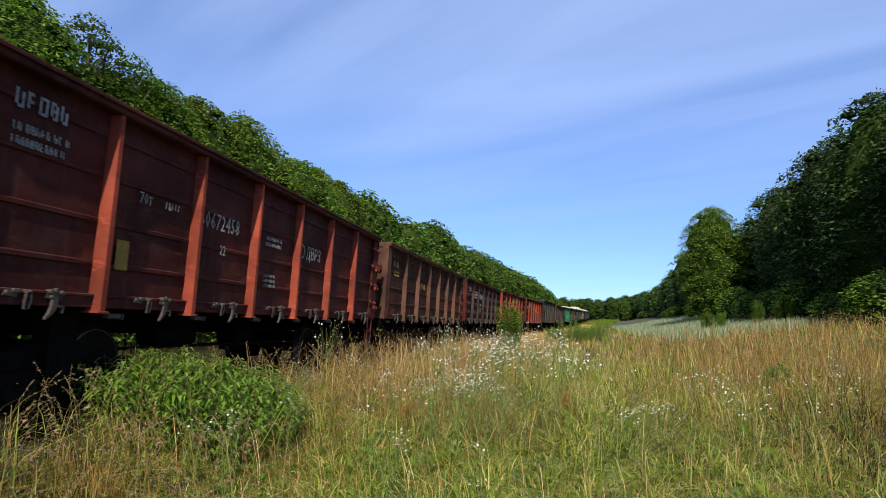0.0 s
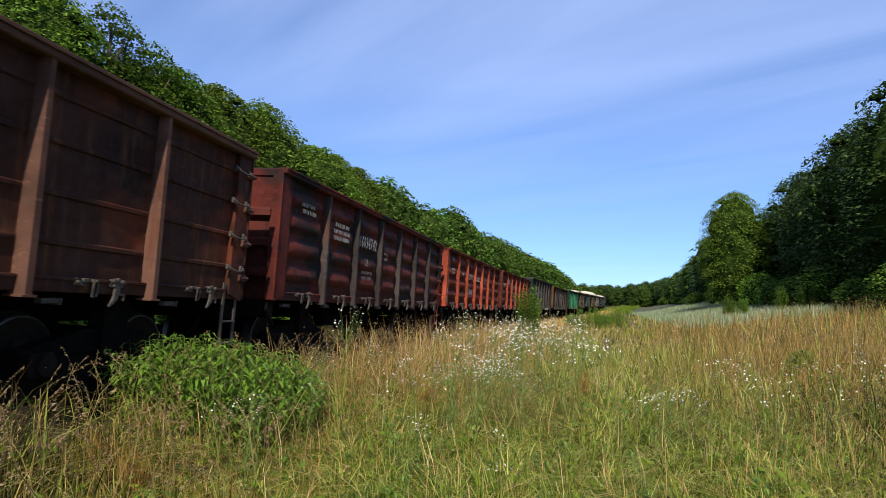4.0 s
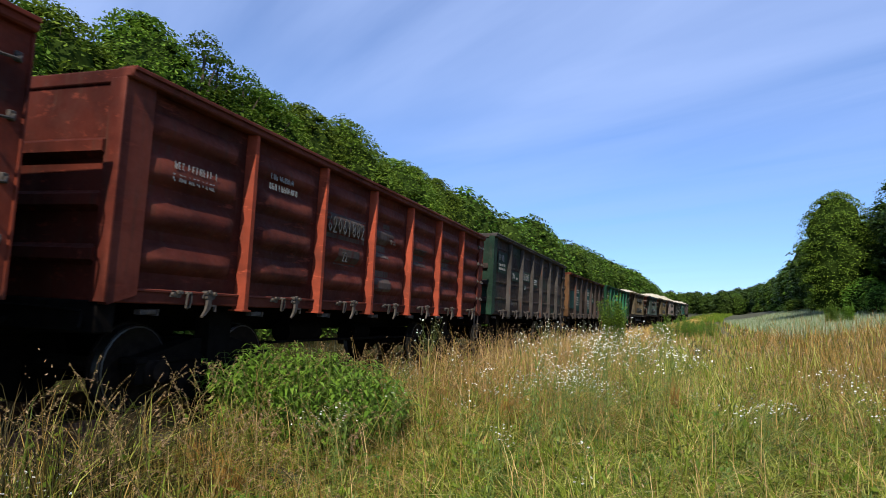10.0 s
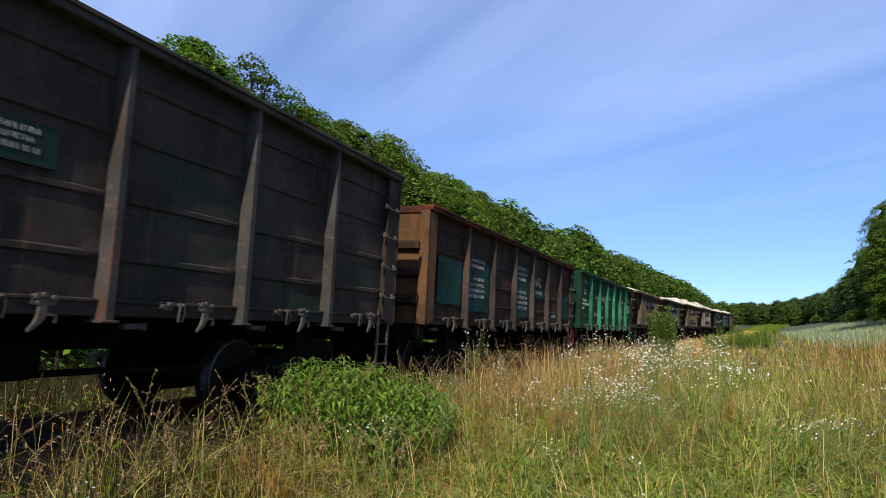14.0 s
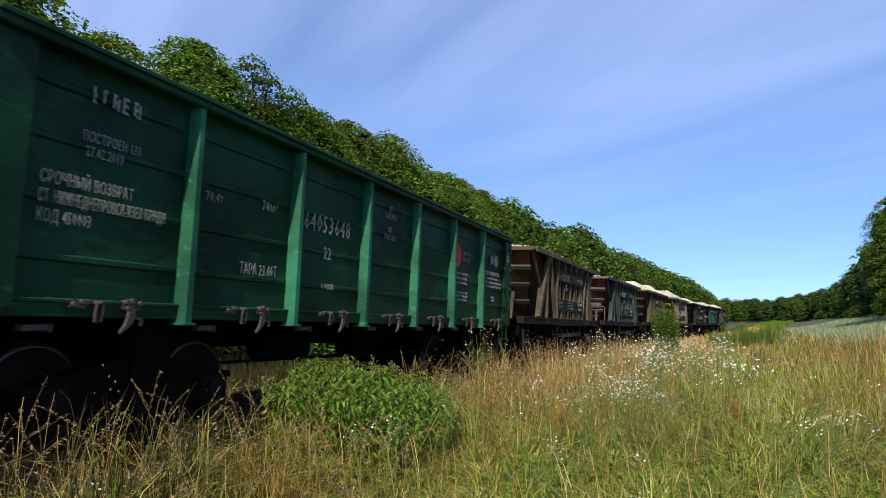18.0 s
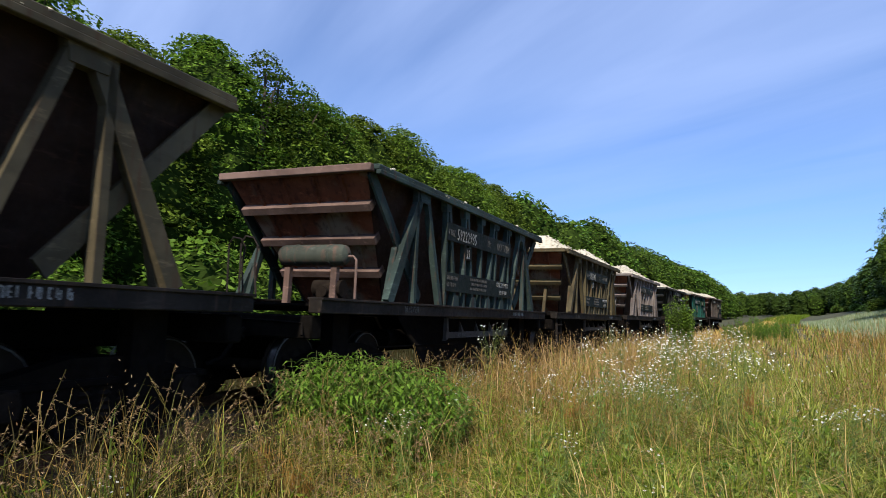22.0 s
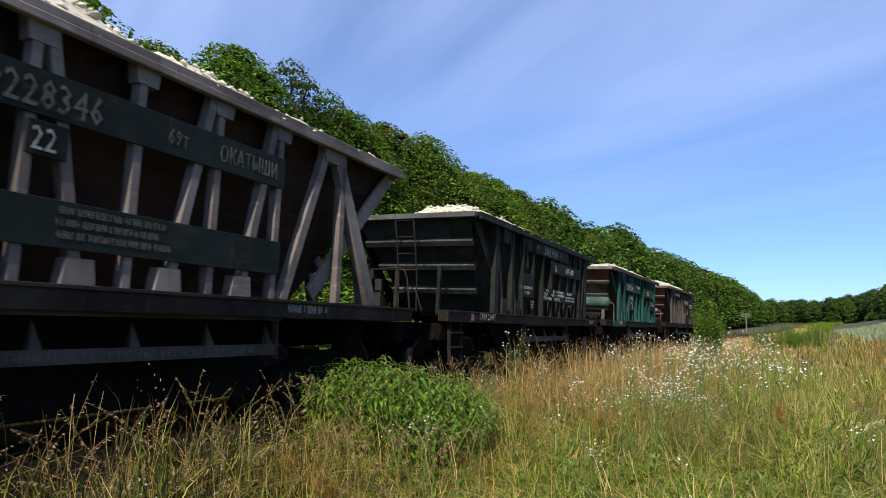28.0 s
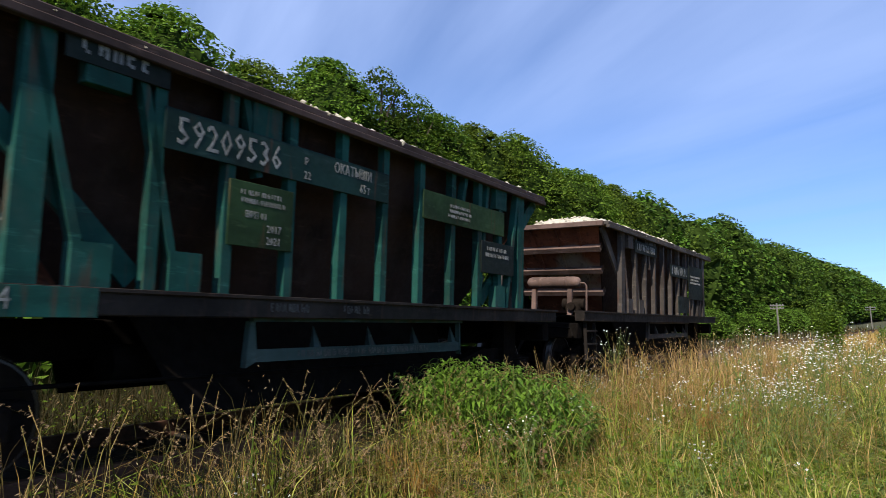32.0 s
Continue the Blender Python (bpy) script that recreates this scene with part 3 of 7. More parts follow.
def post_shape(y, z0, z1, w=0.105, flare=0.018, out=1.585):
    """A pressed hat-section post, broader at the foot."""
    s = Shape()
    lo, hi = w / 2 + flare, w / 2
    y, pts = y + 0.018, []
    for z, h, x in ((z0, lo, out), (z0 + 0.35, lo * 0.98, out), (z1, hi, out - 0.01)):
        pts += [(1.44, y - h, z), (x - 0.03, y - h * 0.8, z), (x, y - h * 0.55, z), (x, y + h * 0.55, z), (x - 0.03, y + h * 0.8, z), (1.44, y + h, z)]
    f = [(r * 6 + i, r * 6 + i + 1, r * 6 + i + 7, r * 6 + i + 6) for r in (0, 1) for i in range(5)] + [(5, 4, 3, 2, 1, 0), (12, 13, 14, 15, 16, 17)]
    s.add(pts, f)
    s.box(1.40, out + 0.015, y - lo - 0.015, y + lo + 0.015, z0 - 0.012, z0 + 0.012, 0.003)
    return s


def mirrored(s):
    r = Shape()
    r.v = [(-x, y, z) for x, y, z in s.v]
    r.f = [q[::-1] for q in s.f]
    return r


def hatch_gear(yc, pieces):
    """Hatch arm, hinge bolts, chain link and latch hook of one floor hatch."""
    x = 1.515
    arm = Shape().prism([(yc - 0.58, 1.07), (yc - 0.36, 1.08), (yc - 0.34, 1.125), (yc - 0.58, 1.12)], 0, 1.38, 1.46)
    arm.prism([(yc - 0.37, 1.06), (yc - 0.35, 1.06), (yc - 0.34, 1.13), (yc - 0.36, 1.13)], 0, 1.36, 1.48)
    pieces.append(("hatch_arm", arm))
    h = Shape().prism([(yc - 0.26, 1.27), (yc - 0.10, 1.26), (yc - 0.08, 1.32), (yc - 0.24, 1.34)], 0, x - 0.03, x)
    for q in (-0.23, -0.15, -0.11):
        h.wheel(yc + q, 1.30 + 0.02 * (q > -0.2), x - 0.01, x + 0.03, 0.021, 8)
    pieces.append(("hinge", h))
    ring = [(x + 0.02 + 0.012 * math.cos(k * 0.785), yc + 0.036 * math.sin(k * 0.785), 1.235 + (0.065 if k in (7, 8, 0, 1) else -0.065 if k in (3, 4, 5) else 0) + 0.022 * math.cos(k * 0.785)) for k in range(9)]
    lk = Shape().tube(ring, 0.0135, 6)
    lk.box(x - 0.02, x + 0.03, yc - 0.045, yc + 0.045, 1.30, 1.335, 0.008)
    pieces.append(("chain_link", lk))
    y = yc + 0.30
    k = Shape().prism([(y - 0.07, 1.27), (y + 0.02, 1.245), (y + 0.14, 1.265), (y + 0.16, 1.32), (y + 0.02, 1.36), (y - 0.05, 1.35)], 0, x - 0.03, x + 0.004)
    for q, z in ((-0.03, 1.33), (0.03, 1.345), (0.12, 1.325), (-0.01, 1.28)):
        k.wheel(y + q, z, x, x + 0.035, 0.023, 8)
    k.prism([(y - 0.01, 1.27), (y + 0.05, 1.27), (y + 0.055, 1.20), (y + 0.03, 1.14), (y - 0.03, 1.085), (y - 0.085, 1.05), (y - 0.09, 1.07), (y - 0.045, 1.12), (y - 0.02, 1.18)], 0, x + 0.004, x + 0.034)
    k.beam((x + 0.02, y + 0.06, 1.19), (x + 0.02, y + 0.14, 1.185), 0.03, 0.02)
    k.beam((x + 0.02, y + 0.135, 1.19), (x + 0.02, y + 0.13, 1.12), 0.03, 0.02, (0, 1, 0))
    pieces.append(("latch_hook", k))


SHEETS = {}


def repaint(g, seed, k, y0, y1, z0, z1, mat):
    """A patch of other paint that follows the pressed sheet of panel k."""
    far, n, m = SHEETS[seed, k], 14, 28
    p = [(far(y0 + (y1 - y0) * i / n, z0 + (z1 - z0) * j / m) + 0.005, y0 + (y1 - y0) * i / n, z0 + (z1 - z0) * j / m) for j in range(m + 1) for i in range(n + 1)]
    part("pale_repaint", Shape().add(p, [(j * (n + 1) + i, j * (n + 1) + i + 1, (j + 1) * (n + 1) + i + 1, (j + 1) * (n + 1) + i) for j in range(m) for i in range(n)]), mat, g)


def gondola(label, seed, main, post_mat, top_mat, gear_mat, style="ribbed", top=3.37, boards=(), foot=1.15, doors=False, pitch=1.72, half=6.30, front_mat=None, back_mat=None, iron_mat=None):
    g = thing("open_wagon", label, "freight wagon", "goods train")
    rnd = random.Random(seed)
    SIZE["pitch"], SIZE["half"] = pitch, half
    posts = [(-2.5 + k) * pitch for k in range(6)]
    edges = [-half + 0.16] + posts + [half - 0.16]
    z0, z1 = 1.235, top - 0.10
    for k in range(7):
        a, b = edges[k] + (0.012 if k else 0), edges[k + 1] - (0.012 if k < 6 else 0)
        s = relief_panel(a, b, z0 + 0.10, z1, style, rnd)
        part("side_panel", s, main, g)
        SHEETS[seed, k] = s.depth
        part("side_panel", mirrored(s), main, g)
        pieces = []
        hatch_gear((edges[k] + edges[k + 1]) / 2, pieces)
        mid = (edges[k] + edges[k + 1]) / 2
        for name, q in pieces:
            c = mid + {"hatch_arm": -0.45, "hinge": -0.17, "chain_link": 0.0, "latch_hook": 0.33}[name]
            q.v = [(vx, c + (vy - c) * 0.95, 1.30 + (vz - 1.30) * 0.95) for vx, vy, vz in q.v]
            part(name, q, gear_mat, g)
    for y in posts:
        s = post_shape(y, foot, z1 + 0.01)
        part("post", s, post_mat, g)
        part("post", mirrored(s), post_mat, g)
    for e in (-1, 1):
        for m in (0, 1):
            s = Shape().prism([(e * (half - 0.36), foot + 0.12), (e * (half - 0.02), foot + 0.02), (e * (half + 0.02), foot + 0.12), (e * (half + 0.02), z1 + 0.02), (e * (half - 0.36), z1 + 0.02)], 0, 1.42, 1.53)
            s.box(1.36, 1.545, min(e * half, e * (half + 0.03)), max(e * half, e * (half + 0.03)), foot + 0.04, z1, 0.006)
            part("corner_post", mirrored(s) if m else s, (front_mat if e < 0 else back_mat) or main, g)
    for m in (0, 1):
        s = Shape().box(1.40, 1.60, -half - 0.02, half + 0.02, z1, top, 0.018)
        s.box(1.44, 1.625, -half, half, top - 0.03, top + 0.012, 0.006)
        part("top_rail", mirrored(s) if m else s, top_mat, g)
        s = Shape().box(1.40, 1.50, -half + 0.1, half - 0.1, 1.19, z0 + 0.105, 0.012)
        s.box(1.38, 1.515, -half + 0.1, half - 0.1, z0 + 0.07, z0 + 0.10, 0.006)
        part("side_sill", mirrored(s) if m else s, main, g)
    for e in (-1, 1):
        y = e * (half - 0.06)
        s = Shape().box(-1.42, 1.42, y - 0.03, y + 0.03, 1.2, top - 0.05, 0.008)
        # on the vermilion and brown wagons the brighter front wall colour stands for sunlight
        w = part("end_wall", s, (front_mat if e < 0 else None) or main, g)
        for z in (1.62, 2.12, 2.62):
            part("rib", Shape().prism([(y + e * 0.03, z - 0.10), (y + e * 0.13, z - 0.05), (y + e * 0.13, z + 0.05), (y + e * 0.03, z + 0.10)], 0, -1.38, 1.38), main, w)
        part("end_rail", Shape().box(-1.5, 1.5, y - 0.06, y + 0.10, top - 0.14, top, 0.018), top_mat, g)
        if doors and e > 0:
            for z in (1.5, 2.0, 2.5, 3.0):
                q = Shape().box(1.46, 1.60, half - 0.14, half - 0.02, z - 0.05, z + 0.05, 0.012)
                q.tube([(1.58, half - 0.16, z), (1.58, half + 0.03, z)], 0.03, 8)
                part("door_hinge", q, post_mat, g)
        if e > 0:
            for z in (1.62, 2.08, 2.56, 3.02):
                a, b = half - 0.46, half - 0.10
                q = Shape().tube([(1.52, a, z + 0.02), (1.575, a, z + 0.02), (1.60, a + 0.04, z - 0.015), (1.605, (a + b) / 2, z - 0.03), (1.60, b - 0.04, z - 0.015), (1.575, b, z + 0.02), (1.52, b, z + 0.02)], 0.013, 6)
                for y in (a, b):
                    q.box(1.515, 1.56, y - 0.03, y + 0.03, z - 0.02, z + 0.06, 0.008)
                part("grab_iron", q, iron_mat or gear_mat, g)
        if e > 0:
            a, b = half - 0.44, half - 0.10
            s = Shape()
            for y in (a, b):
                s.beam((1.50, y, 1.42), (1.49, y, 0.56), 0.022, 0.055, (0, 1, 0))
            for z in (0.58, 0.88):
                s.beam((1.49, a, z), (1.49, b, z), 0.07, 0.022)
            part("step_ladder", s, iron_mat or gear_mat, g)
    part("floor", Shape().box(-1.42, 1.42, -half + 0.1, half - 0.1, 1.2, 1.26, 0.005), GREASE_SHADE, g)
    underframe(g, half, GREASE_SHADE)
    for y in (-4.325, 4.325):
        bogie(g, y, GREASE_SHADE)
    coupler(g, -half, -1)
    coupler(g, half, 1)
    for y0, y1, za, zb, mat in boards:
        part("repaint_patch", Shape().box(1.474, 1.479, y0, y1, za, zb, 0.001), mat, g)
    g["posts"] = 0
    return g


def post_y(k):
    """The y of panel k's start, 0 to 6."""
    return ([0.16 - SIZE["half"]] + [(-2.5 + i) * SIZE["pitch"] for i in range(6)])[k]

# ---------------------------------------------------------------- pellet hoppers
BOTTOM = 3.10
BODY_SHIFT = 0.42     # the body sits nearer the plain end of the frame


def stone_heap(seed, height, shape=1.0):
    """A heap of broken stone that fills the body."""
    rnd = random.Random(seed)
    nx, ny = 26, 90
    pts = []
    lumps = [(rnd.uniform(-3.6, 3.6), rnd.uniform(0.7, 1.6), rnd.uniform(0.35, 1.0)) for _ in range(5)]
    for j in range(ny + 1):
        y = -4.75 + 9.5 * j / ny
        ridge = max([k * math.exp(-((y - c) / w) ** 2) for c, w, k in lumps] + [0.15])
        for i in range(nx + 1):
            x = -1.5 + 3.0 * i / nx
            edge = max(0.0, min(1.0, (1.5 - abs(x)) / 1.05, (4.75 - abs(y)) / 1.3))
            z = 3.45 + 1.45 * height * ridge * edge + noise.noise(Vector((x * 3, y * 3, seed))) * 0.06 + noise.noise(Vector((x * 11, y * 11, seed))) * 0.05
            pts.append((x, y, z))
    m = nx + 1
    s = Shape().add(pts, [(j * m + i, j * m + i + 1, (j + 1) * m + i + 1, (j + 1) * m + i) for j in range(ny) for i in range(nx)])
    n = len(s.v)
    # stones that lie on the heap
    for _ in range(1300):
        x, y, z = s.v[rnd.randrange(n)]
        r = rnd.uniform(0.02, 0.055)
        c = [Vector((rnd.uniform(-1, 1), rnd.uniform(-1, 1), rnd.uniform(-1, 1))).normalized() * r for _ in range(2)]
        a = Vector((r, 0, 0)) + c[0] * 0.4; b = Vector((0, r, 0)) + c[1] * 0.4; d = Vector((0, 0, r * 0.8))
        o = Vector((x + rnd.uniform(-.03, .03), y + rnd.uniform(-.03, .03), z + r * 0.3))
        s.add([o + a, o - a, o + b, o - b, o + d, o - d], [(0, 2, 4), (2, 1, 4), (1, 3, 4), (3, 0, 4), (2, 0, 5), (1, 2, 5), (3, 1, 5), (0, 3, 5)])
    return s


def hopper(label, seed, frame_mat, wall_mat, sill_mat, style="zigzag", heap=0.3, tank=True, ladder=True, rim_mat=None, rail_mat=None, tank_mat=None, side_mat=None, top_mat=None, tank_r=0.13, tank_x=0.0, steps=True):
    rim_mat, rail_mat = rim_mat or frame_mat, rail_mat or sill_mat
    h = thing("hopper_wagon", label, "freight wagon", "goods train")
    rnd = random.Random(seed)
    rim_z, deck = 3.50, 1.42
    R = 4.90
    # body: upright side sheets and sloping end sheets
    for m in (0, 1):
        rim, low = 1.335, 0.80       # the side sheets slope inwards to the hatches
        s = Shape().add([(rim, -R, rim_z - 0.06), (low, -BOTTOM, deck - 0.1), (low, BOTTOM, deck - 0.1), (rim, R, rim_z - 0.06), (rim - 0.03, -R, rim_z - 0.06), (low - 0.03, -BOTTOM, deck - 0.1), (low - 0.03, BOTTOM, deck - 0.1), (rim - 0.03, R, rim_z - 0.06)],
                        [(0, 1, 2, 3), (7, 6, 5, 4), (0, 4, 5, 1), (3, 2, 6, 7), (1, 5, 6, 2), (0, 3, 7, 4)])
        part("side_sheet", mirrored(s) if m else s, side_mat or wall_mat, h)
        s = Shape().box(1.33, 1.55, -R - 0.02, R + 0.02, rim_z - 0.09, rim_z, 0.014)
        s.box(1.49, 1.57, -R - 0.02, R + 0.02, rim_z - 0.16, rim_z - 0.085, 0.01)
        part("top_rail", mirrored(s) if m else s, top_mat or frame_mat, h)
        s = Shape().box(1.36, 1.56, -5.35, 5.35, deck - 0.19, deck, 0.012)
        s.box(1.34, 1.585, -5.35, 5.35, deck - 0.02, deck + 0.012, 0.004)
        part("side_sill", mirrored(s) if m else s, sill_mat, h)
    for e in (-1, 1):
        a, b = Vector((0, e * R, rim_z - 0.05)), Vector((0, e * BOTTOM, deck))
        d = (b - a)
        nrm = Vector((0, e * abs(d.z), -abs(d.y))).normalized()
        s = Shape()
        pts = [(x, p.y + o * nrm.y, p.z + o * nrm.z) for o in (0, 0.02) for p, w in ((a, 1.32), (b, 0.80)) for x in (-w, w)]
        s.add(pts, [(0, 1, 3, 2), (6, 7, 5, 4), (0, 4, 5, 1), (2, 3, 7, 6), (0, 2, 6, 4), (1, 5, 7, 3)])
        es = part("end_sheet", s, wall_mat, h)
        for t in (0.23, 0.47, 0.72):
            p = a + d * t + nrm * 0.05
            part("rib", Shape().beam((-1.36 + 0.5 * t, p.y, p.z), (1.36 - 0.5 * t, p.y, p.z), 0.13, 0.20, nrm), rim_mat, es)
        for x in (-0.85, -0.3, 0.3, 0.85):
            for t0, t1 in ((0.03, 0.21), (0.25, 0.45), (0.49, 0.70)):
                p, q = a + d * t0 + nrm * 0.03, a + d * t1 + nrm * 0.03
                k = 1 - 0.28 * t0
                part("stiffener", Shape().beam((x * k, p.y, p.z), (x * k * 0.95, q.y, q.z), 0.05, 0.07, nrm), wall_mat, es)
        s = Shape().box(-1.45, 1.45, min(e * (R - 0.02), e * (R + 0.13)), max(e * (R - 0.02), e * (R + 0.13)), rim_z - 0.12, rim_z, 0.014)
        part("end_rail", s, rim_mat, h)
        # corner gusset from the rim to the deck
        for m in (-1, 1):
            part("corner_brace", Shape().beam((m * 1.36, e * (R - 0.05), rim_z - 0.10), (m * 1.36, e * 2.9, deck + 0.1), 0.20, 0.045, (1, 0, 0.001)), frame_mat, h)
        upright = style != "zigzag"
        for x in ((-1.36,) if upright and tank else (-1.36, -0.60, 0.40) if upright else (-1.36, 1.36) if tank and e < 0 else (-1.36, -0.55, 0.55, 1.36)):
            w = 0.075 if upright else 0.10
            part("end_prop", Shape().beam((x, e * (4.30 if upright else 4.18), deck - 0.05), (x, e * (4.26 if upright else 3.88), 2.44 if upright else 2.32), w, w, (0, 1, 0)), frame_mat, h)
        part("deck_plate", Shape().box(-1.4, 1.4, min(e * 2.2, e * 5.3), max(e * 2.2, e * 5.3), deck - 0.10, deck - 0.07, 0.004), GREASE_SHADE, h)
    # lattice of the sides
    X = 1.45
    def bar(y0, z0, y1, z1, w, m, name="strut"):
        s = Shape().beam((X, y0, z0), (X, y1, z1), 0.10, w, Vector((0, 1, 0)) if abs(y1 - y0) < abs(z1 - z0) else (0, 0, 1))
        part(name, mirrored(s) if m else s, frame_mat, h)
    hi, lo = rim_z - 0.08, deck
    for m in (0, 1):
        if style == "zigzag":
            for e in (-1, 1):
                bar(e * 4.27, lo, e * 3.12, hi, 0.20, m, "end_strut")
                bar(e * 3.35, lo, e * 3.33, hi, 0.10, m)
                bar(e * 2.20, lo, e * 2.98, hi, 0.12, m)
                s = Shape().prism([(e * 3.32, hi), (e * 2.84, hi), (e * 2.88, hi - 0.24), (e * 3.27, hi - 0.24)], 0, X - 0.06, X + 0.062)
                part("gusset", mirrored(s) if m else s, frame_mat, h)
            for k in range(5):
                y = -1.99 + k * 0.995
                bar(y, lo, y, hi, 0.085, m)
                s = Shape().prism([(y - 0.11, hi), (y + 0.18, hi), (y + 0.15, hi - 0.22), (y - 0.08, hi - 0.22)], 0, X - 0.06, X + 0.062)
                part("gusset", mirrored(s) if m else s, frame_mat, h)
                if k < 4:
                    # the slanting bars lean towards the middle from both sides
                    head, foot = (y + 0.10, y + 0.53) if k < 2 else (y + 0.895, y + 0.465)
                    bar(head, hi, foot, lo, 0.10, m)
                    s = Shape().prism([(foot - 0.16, lo), (foot + 0.16, lo), (foot + 0.125, lo + 0.22), (foot - 0.125, lo + 0.22)], 0, X - 0.06, X + 0.062)
                    part("gusset", mirrored(s) if m else s, frame_mat, h)
        else:
            for y in [(p - BODY_SHIFT) / 0.908 for p in (-3.05, -2.15, -1.46, -0.75, -0.02, 0.68, 1.40, 2.12, 2.82, 3.42, 4.10)]:
                end = abs(y) > 3.7
                bar(y, lo, y, hi, 0.22 if end else 0.11, m, "upright")
            for y, q in ((-3.90, -3.35), (-3.05, -2.55), (-1.95, -1.72), (2.25, 2.05), (2.9, 2.65), (3.95, 3.55)):
                bar(y, hi, q, lo if abs(y) > 2.5 else 2.6, 0.075, m)
            for y in (-3.32, -2.49, 3.32):
                s = Shape().prism([(y - 0.17, lo), (y + 0.15, lo), (y + 0.15, lo + 0.36), (y - 0.17, lo + 0.36)], 0, X - 0.06, X + 0.062)
                part("gusset", mirrored(s) if m else s, frame_mat, h)
            for y in (-3.3, -1.66, 3.3):
                s = Shape().box(X - 0.055, X + 0.063, y - 0.19, y + 0.19, hi - 0.40, hi, 0.006)
                part("gusset", mirrored(s) if m else s, frame_mat, h)
        # discharge frame below the deck, nearer the plain end
        lo_y, hi_y = -1.10, 2.45
        s = Shape().beam((1.44, lo_y, 1.225), (1.44, hi_y, 1.225), 0.06, 0.055)
        s.box(1.415, 1.475, lo_y - 0.03, hi_y + 0.03, 1.25, 1.262, 0.003)
        k = part("discharge_frame", mirrored(s) if m else s, rail_mat, h)
        q = Shape().beam((1.40, lo_y + 0.08, 0.885), (1.40, hi_y, 0.885), 0.03, 0.115)
        part("lower_rail", mirrored(q) if m else q, rail_mat, k)
        for e, w in ((lo_y, -0.08), (hi_y, 0.05)):
            q = Shape().prism([(e, 1.20), (e + (0.05 if w < 0 else -0.03), 1.20), (e + 0.10 * (w < 0), 0.84), (e + w * 0.4, 0.78)], 0, 1.36, 1.43)
            part("end_plate", mirrored(q) if m else q, rail_mat, k)
        for y in (-0.97, 0.68, 2.40):
            q = Shape().beam((1.43, y, 1.24), (1.43, y, 1.40), 0.05, 0.035, (0, 1, 0))
            q.wheel(y, 1.275, 1.40, 1.47, 0.022, 8)
            part("hanger", mirrored(q) if m else q, rail_mat, k)
        for y in (-0.19, 0.67, 1.52, 2.38):
            q = Shape().add([(1.385, y - 0.055, 0.93), (1.385, y + 0.055, 0.93), (1.30, y, 1.16), (1.30, y - 0.04, 0.93), (1.30, y + 0.04, 0.93)], [(0, 1, 2), (0, 2, 3), (1, 4, 2), (3, 2, 4), (0, 3, 4, 1)])
            part("gusset", mirrored(q) if m else q, rail_mat, k)
        q = Shape().add([(0.75, -1.9, 1.3), (1.12, -1.5, 0.38), (1.12, 2.6, 0.38), (0.75, 2.8, 1.3)], [(0, 1, 2, 3)])
        q.add([(0.72, -1.9, 1.3), (1.09, -1.5, 0.38), (1.09, 2.6, 0.38), (0.72, 2.8, 1.3)], [(3, 2, 1, 0)])
        part("discharge_flap", mirrored(q) if m else q, GREASE_SHADE, h)
    # end platform fittings
    e = -1
    if tank:
        s = Shape()
        n = 18
        k1 = tank_r / 0.13
        prof = [(-0.25 + tank_x, 0.02 * k1), (-0.24 + tank_x, 0.07 * k1), (-0.20 + tank_x, 0.115 * k1), (-0.13 + tank_x, 0.13 * k1), (0.05 + tank_x, 0.13 * k1), (0.06 + tank_x, 0.138 * k1), (0.09 + tank_x, 0.138 * k1), (0.10 + tank_x, 0.13 * k1),
                (0.66 + tank_x, 0.13 * k1), (0.67 + tank_x, 0.138 * k1), (0.70 + tank_x, 0.138 * k1), (0.71 + tank_x, 0.13 * k1), (0.86 + tank_x, 0.13 * k1), (0.93 + tank_x, 0.115 * k1), (0.97 + tank_x, 0.07 * k1), (0.98 + tank_x, 0.02 * k1)]
        pts = [(px, e * 4.60 + r * math.cos(2 * math.pi * k / n), 2.10 + r * math.sin(2 * math.pi * k / n)) for px, r in prof for k in range(n)]
        s.add(pts, [(i * n + k, i * n + (k + 1) % n, (i + 1) * n + (k + 1) % n, (i + 1) * n + k) for i in range(len(prof) - 1) for k in range(n)])
        part("air_tank", s, tank_mat or rim_mat, h)
        for x in (-0.10 + tank_x, 0.74 + tank_x):
            part("tank_bracket", Shape().beam((x, e * 4.60, deck - 0.08), (x, e * 4.58, 2.08 - tank_r), 0.10, 0.09), rim_mat, h)
        part("air_pipe", Shape().tube([(0.95 + tank_x, e * 4.60, 2.08), (1.06 + tank_x, e * 4.62, 2.08), (1.12 + tank_x, e * 4.62, 2.02), (1.12 + tank_x, e * 4.62, 1.45)], 0.020, 7), rim_mat, h)
        for x, y in () if style != "zigzag" else ((-0.62, 4.95), (-0.30, 5.05)):
            part("hand_rail", Shape().tube([(x - 0.16, e * y, deck), (x - 0.18, e * y, 2.25), (x - 0.10, e * y, 2.36), (x + 0.06, e * y, 2.33), (x + 0.14, e * y, 2.2), (x + 0.10, e * y, 1.9), (x + 0.16, e * y, deck)], 0.016, 6), sill_mat, h)
        s = Shape().box(0.62, 0.98, e * 4.50 - 0.13, e * 4.50 + 0.13, 1.42, 1.68, 0.04)
        s.wheel(e * 4.50, 1.60, 0.56, 1.05, 0.13, 14)
        s.tube([(0.80, e * 4.66, 1.55), (0.80, e * 4.72, 1.55)], 0.09, 12)
        part("brake_valve", s, RUN_STEEL, h)
    else:
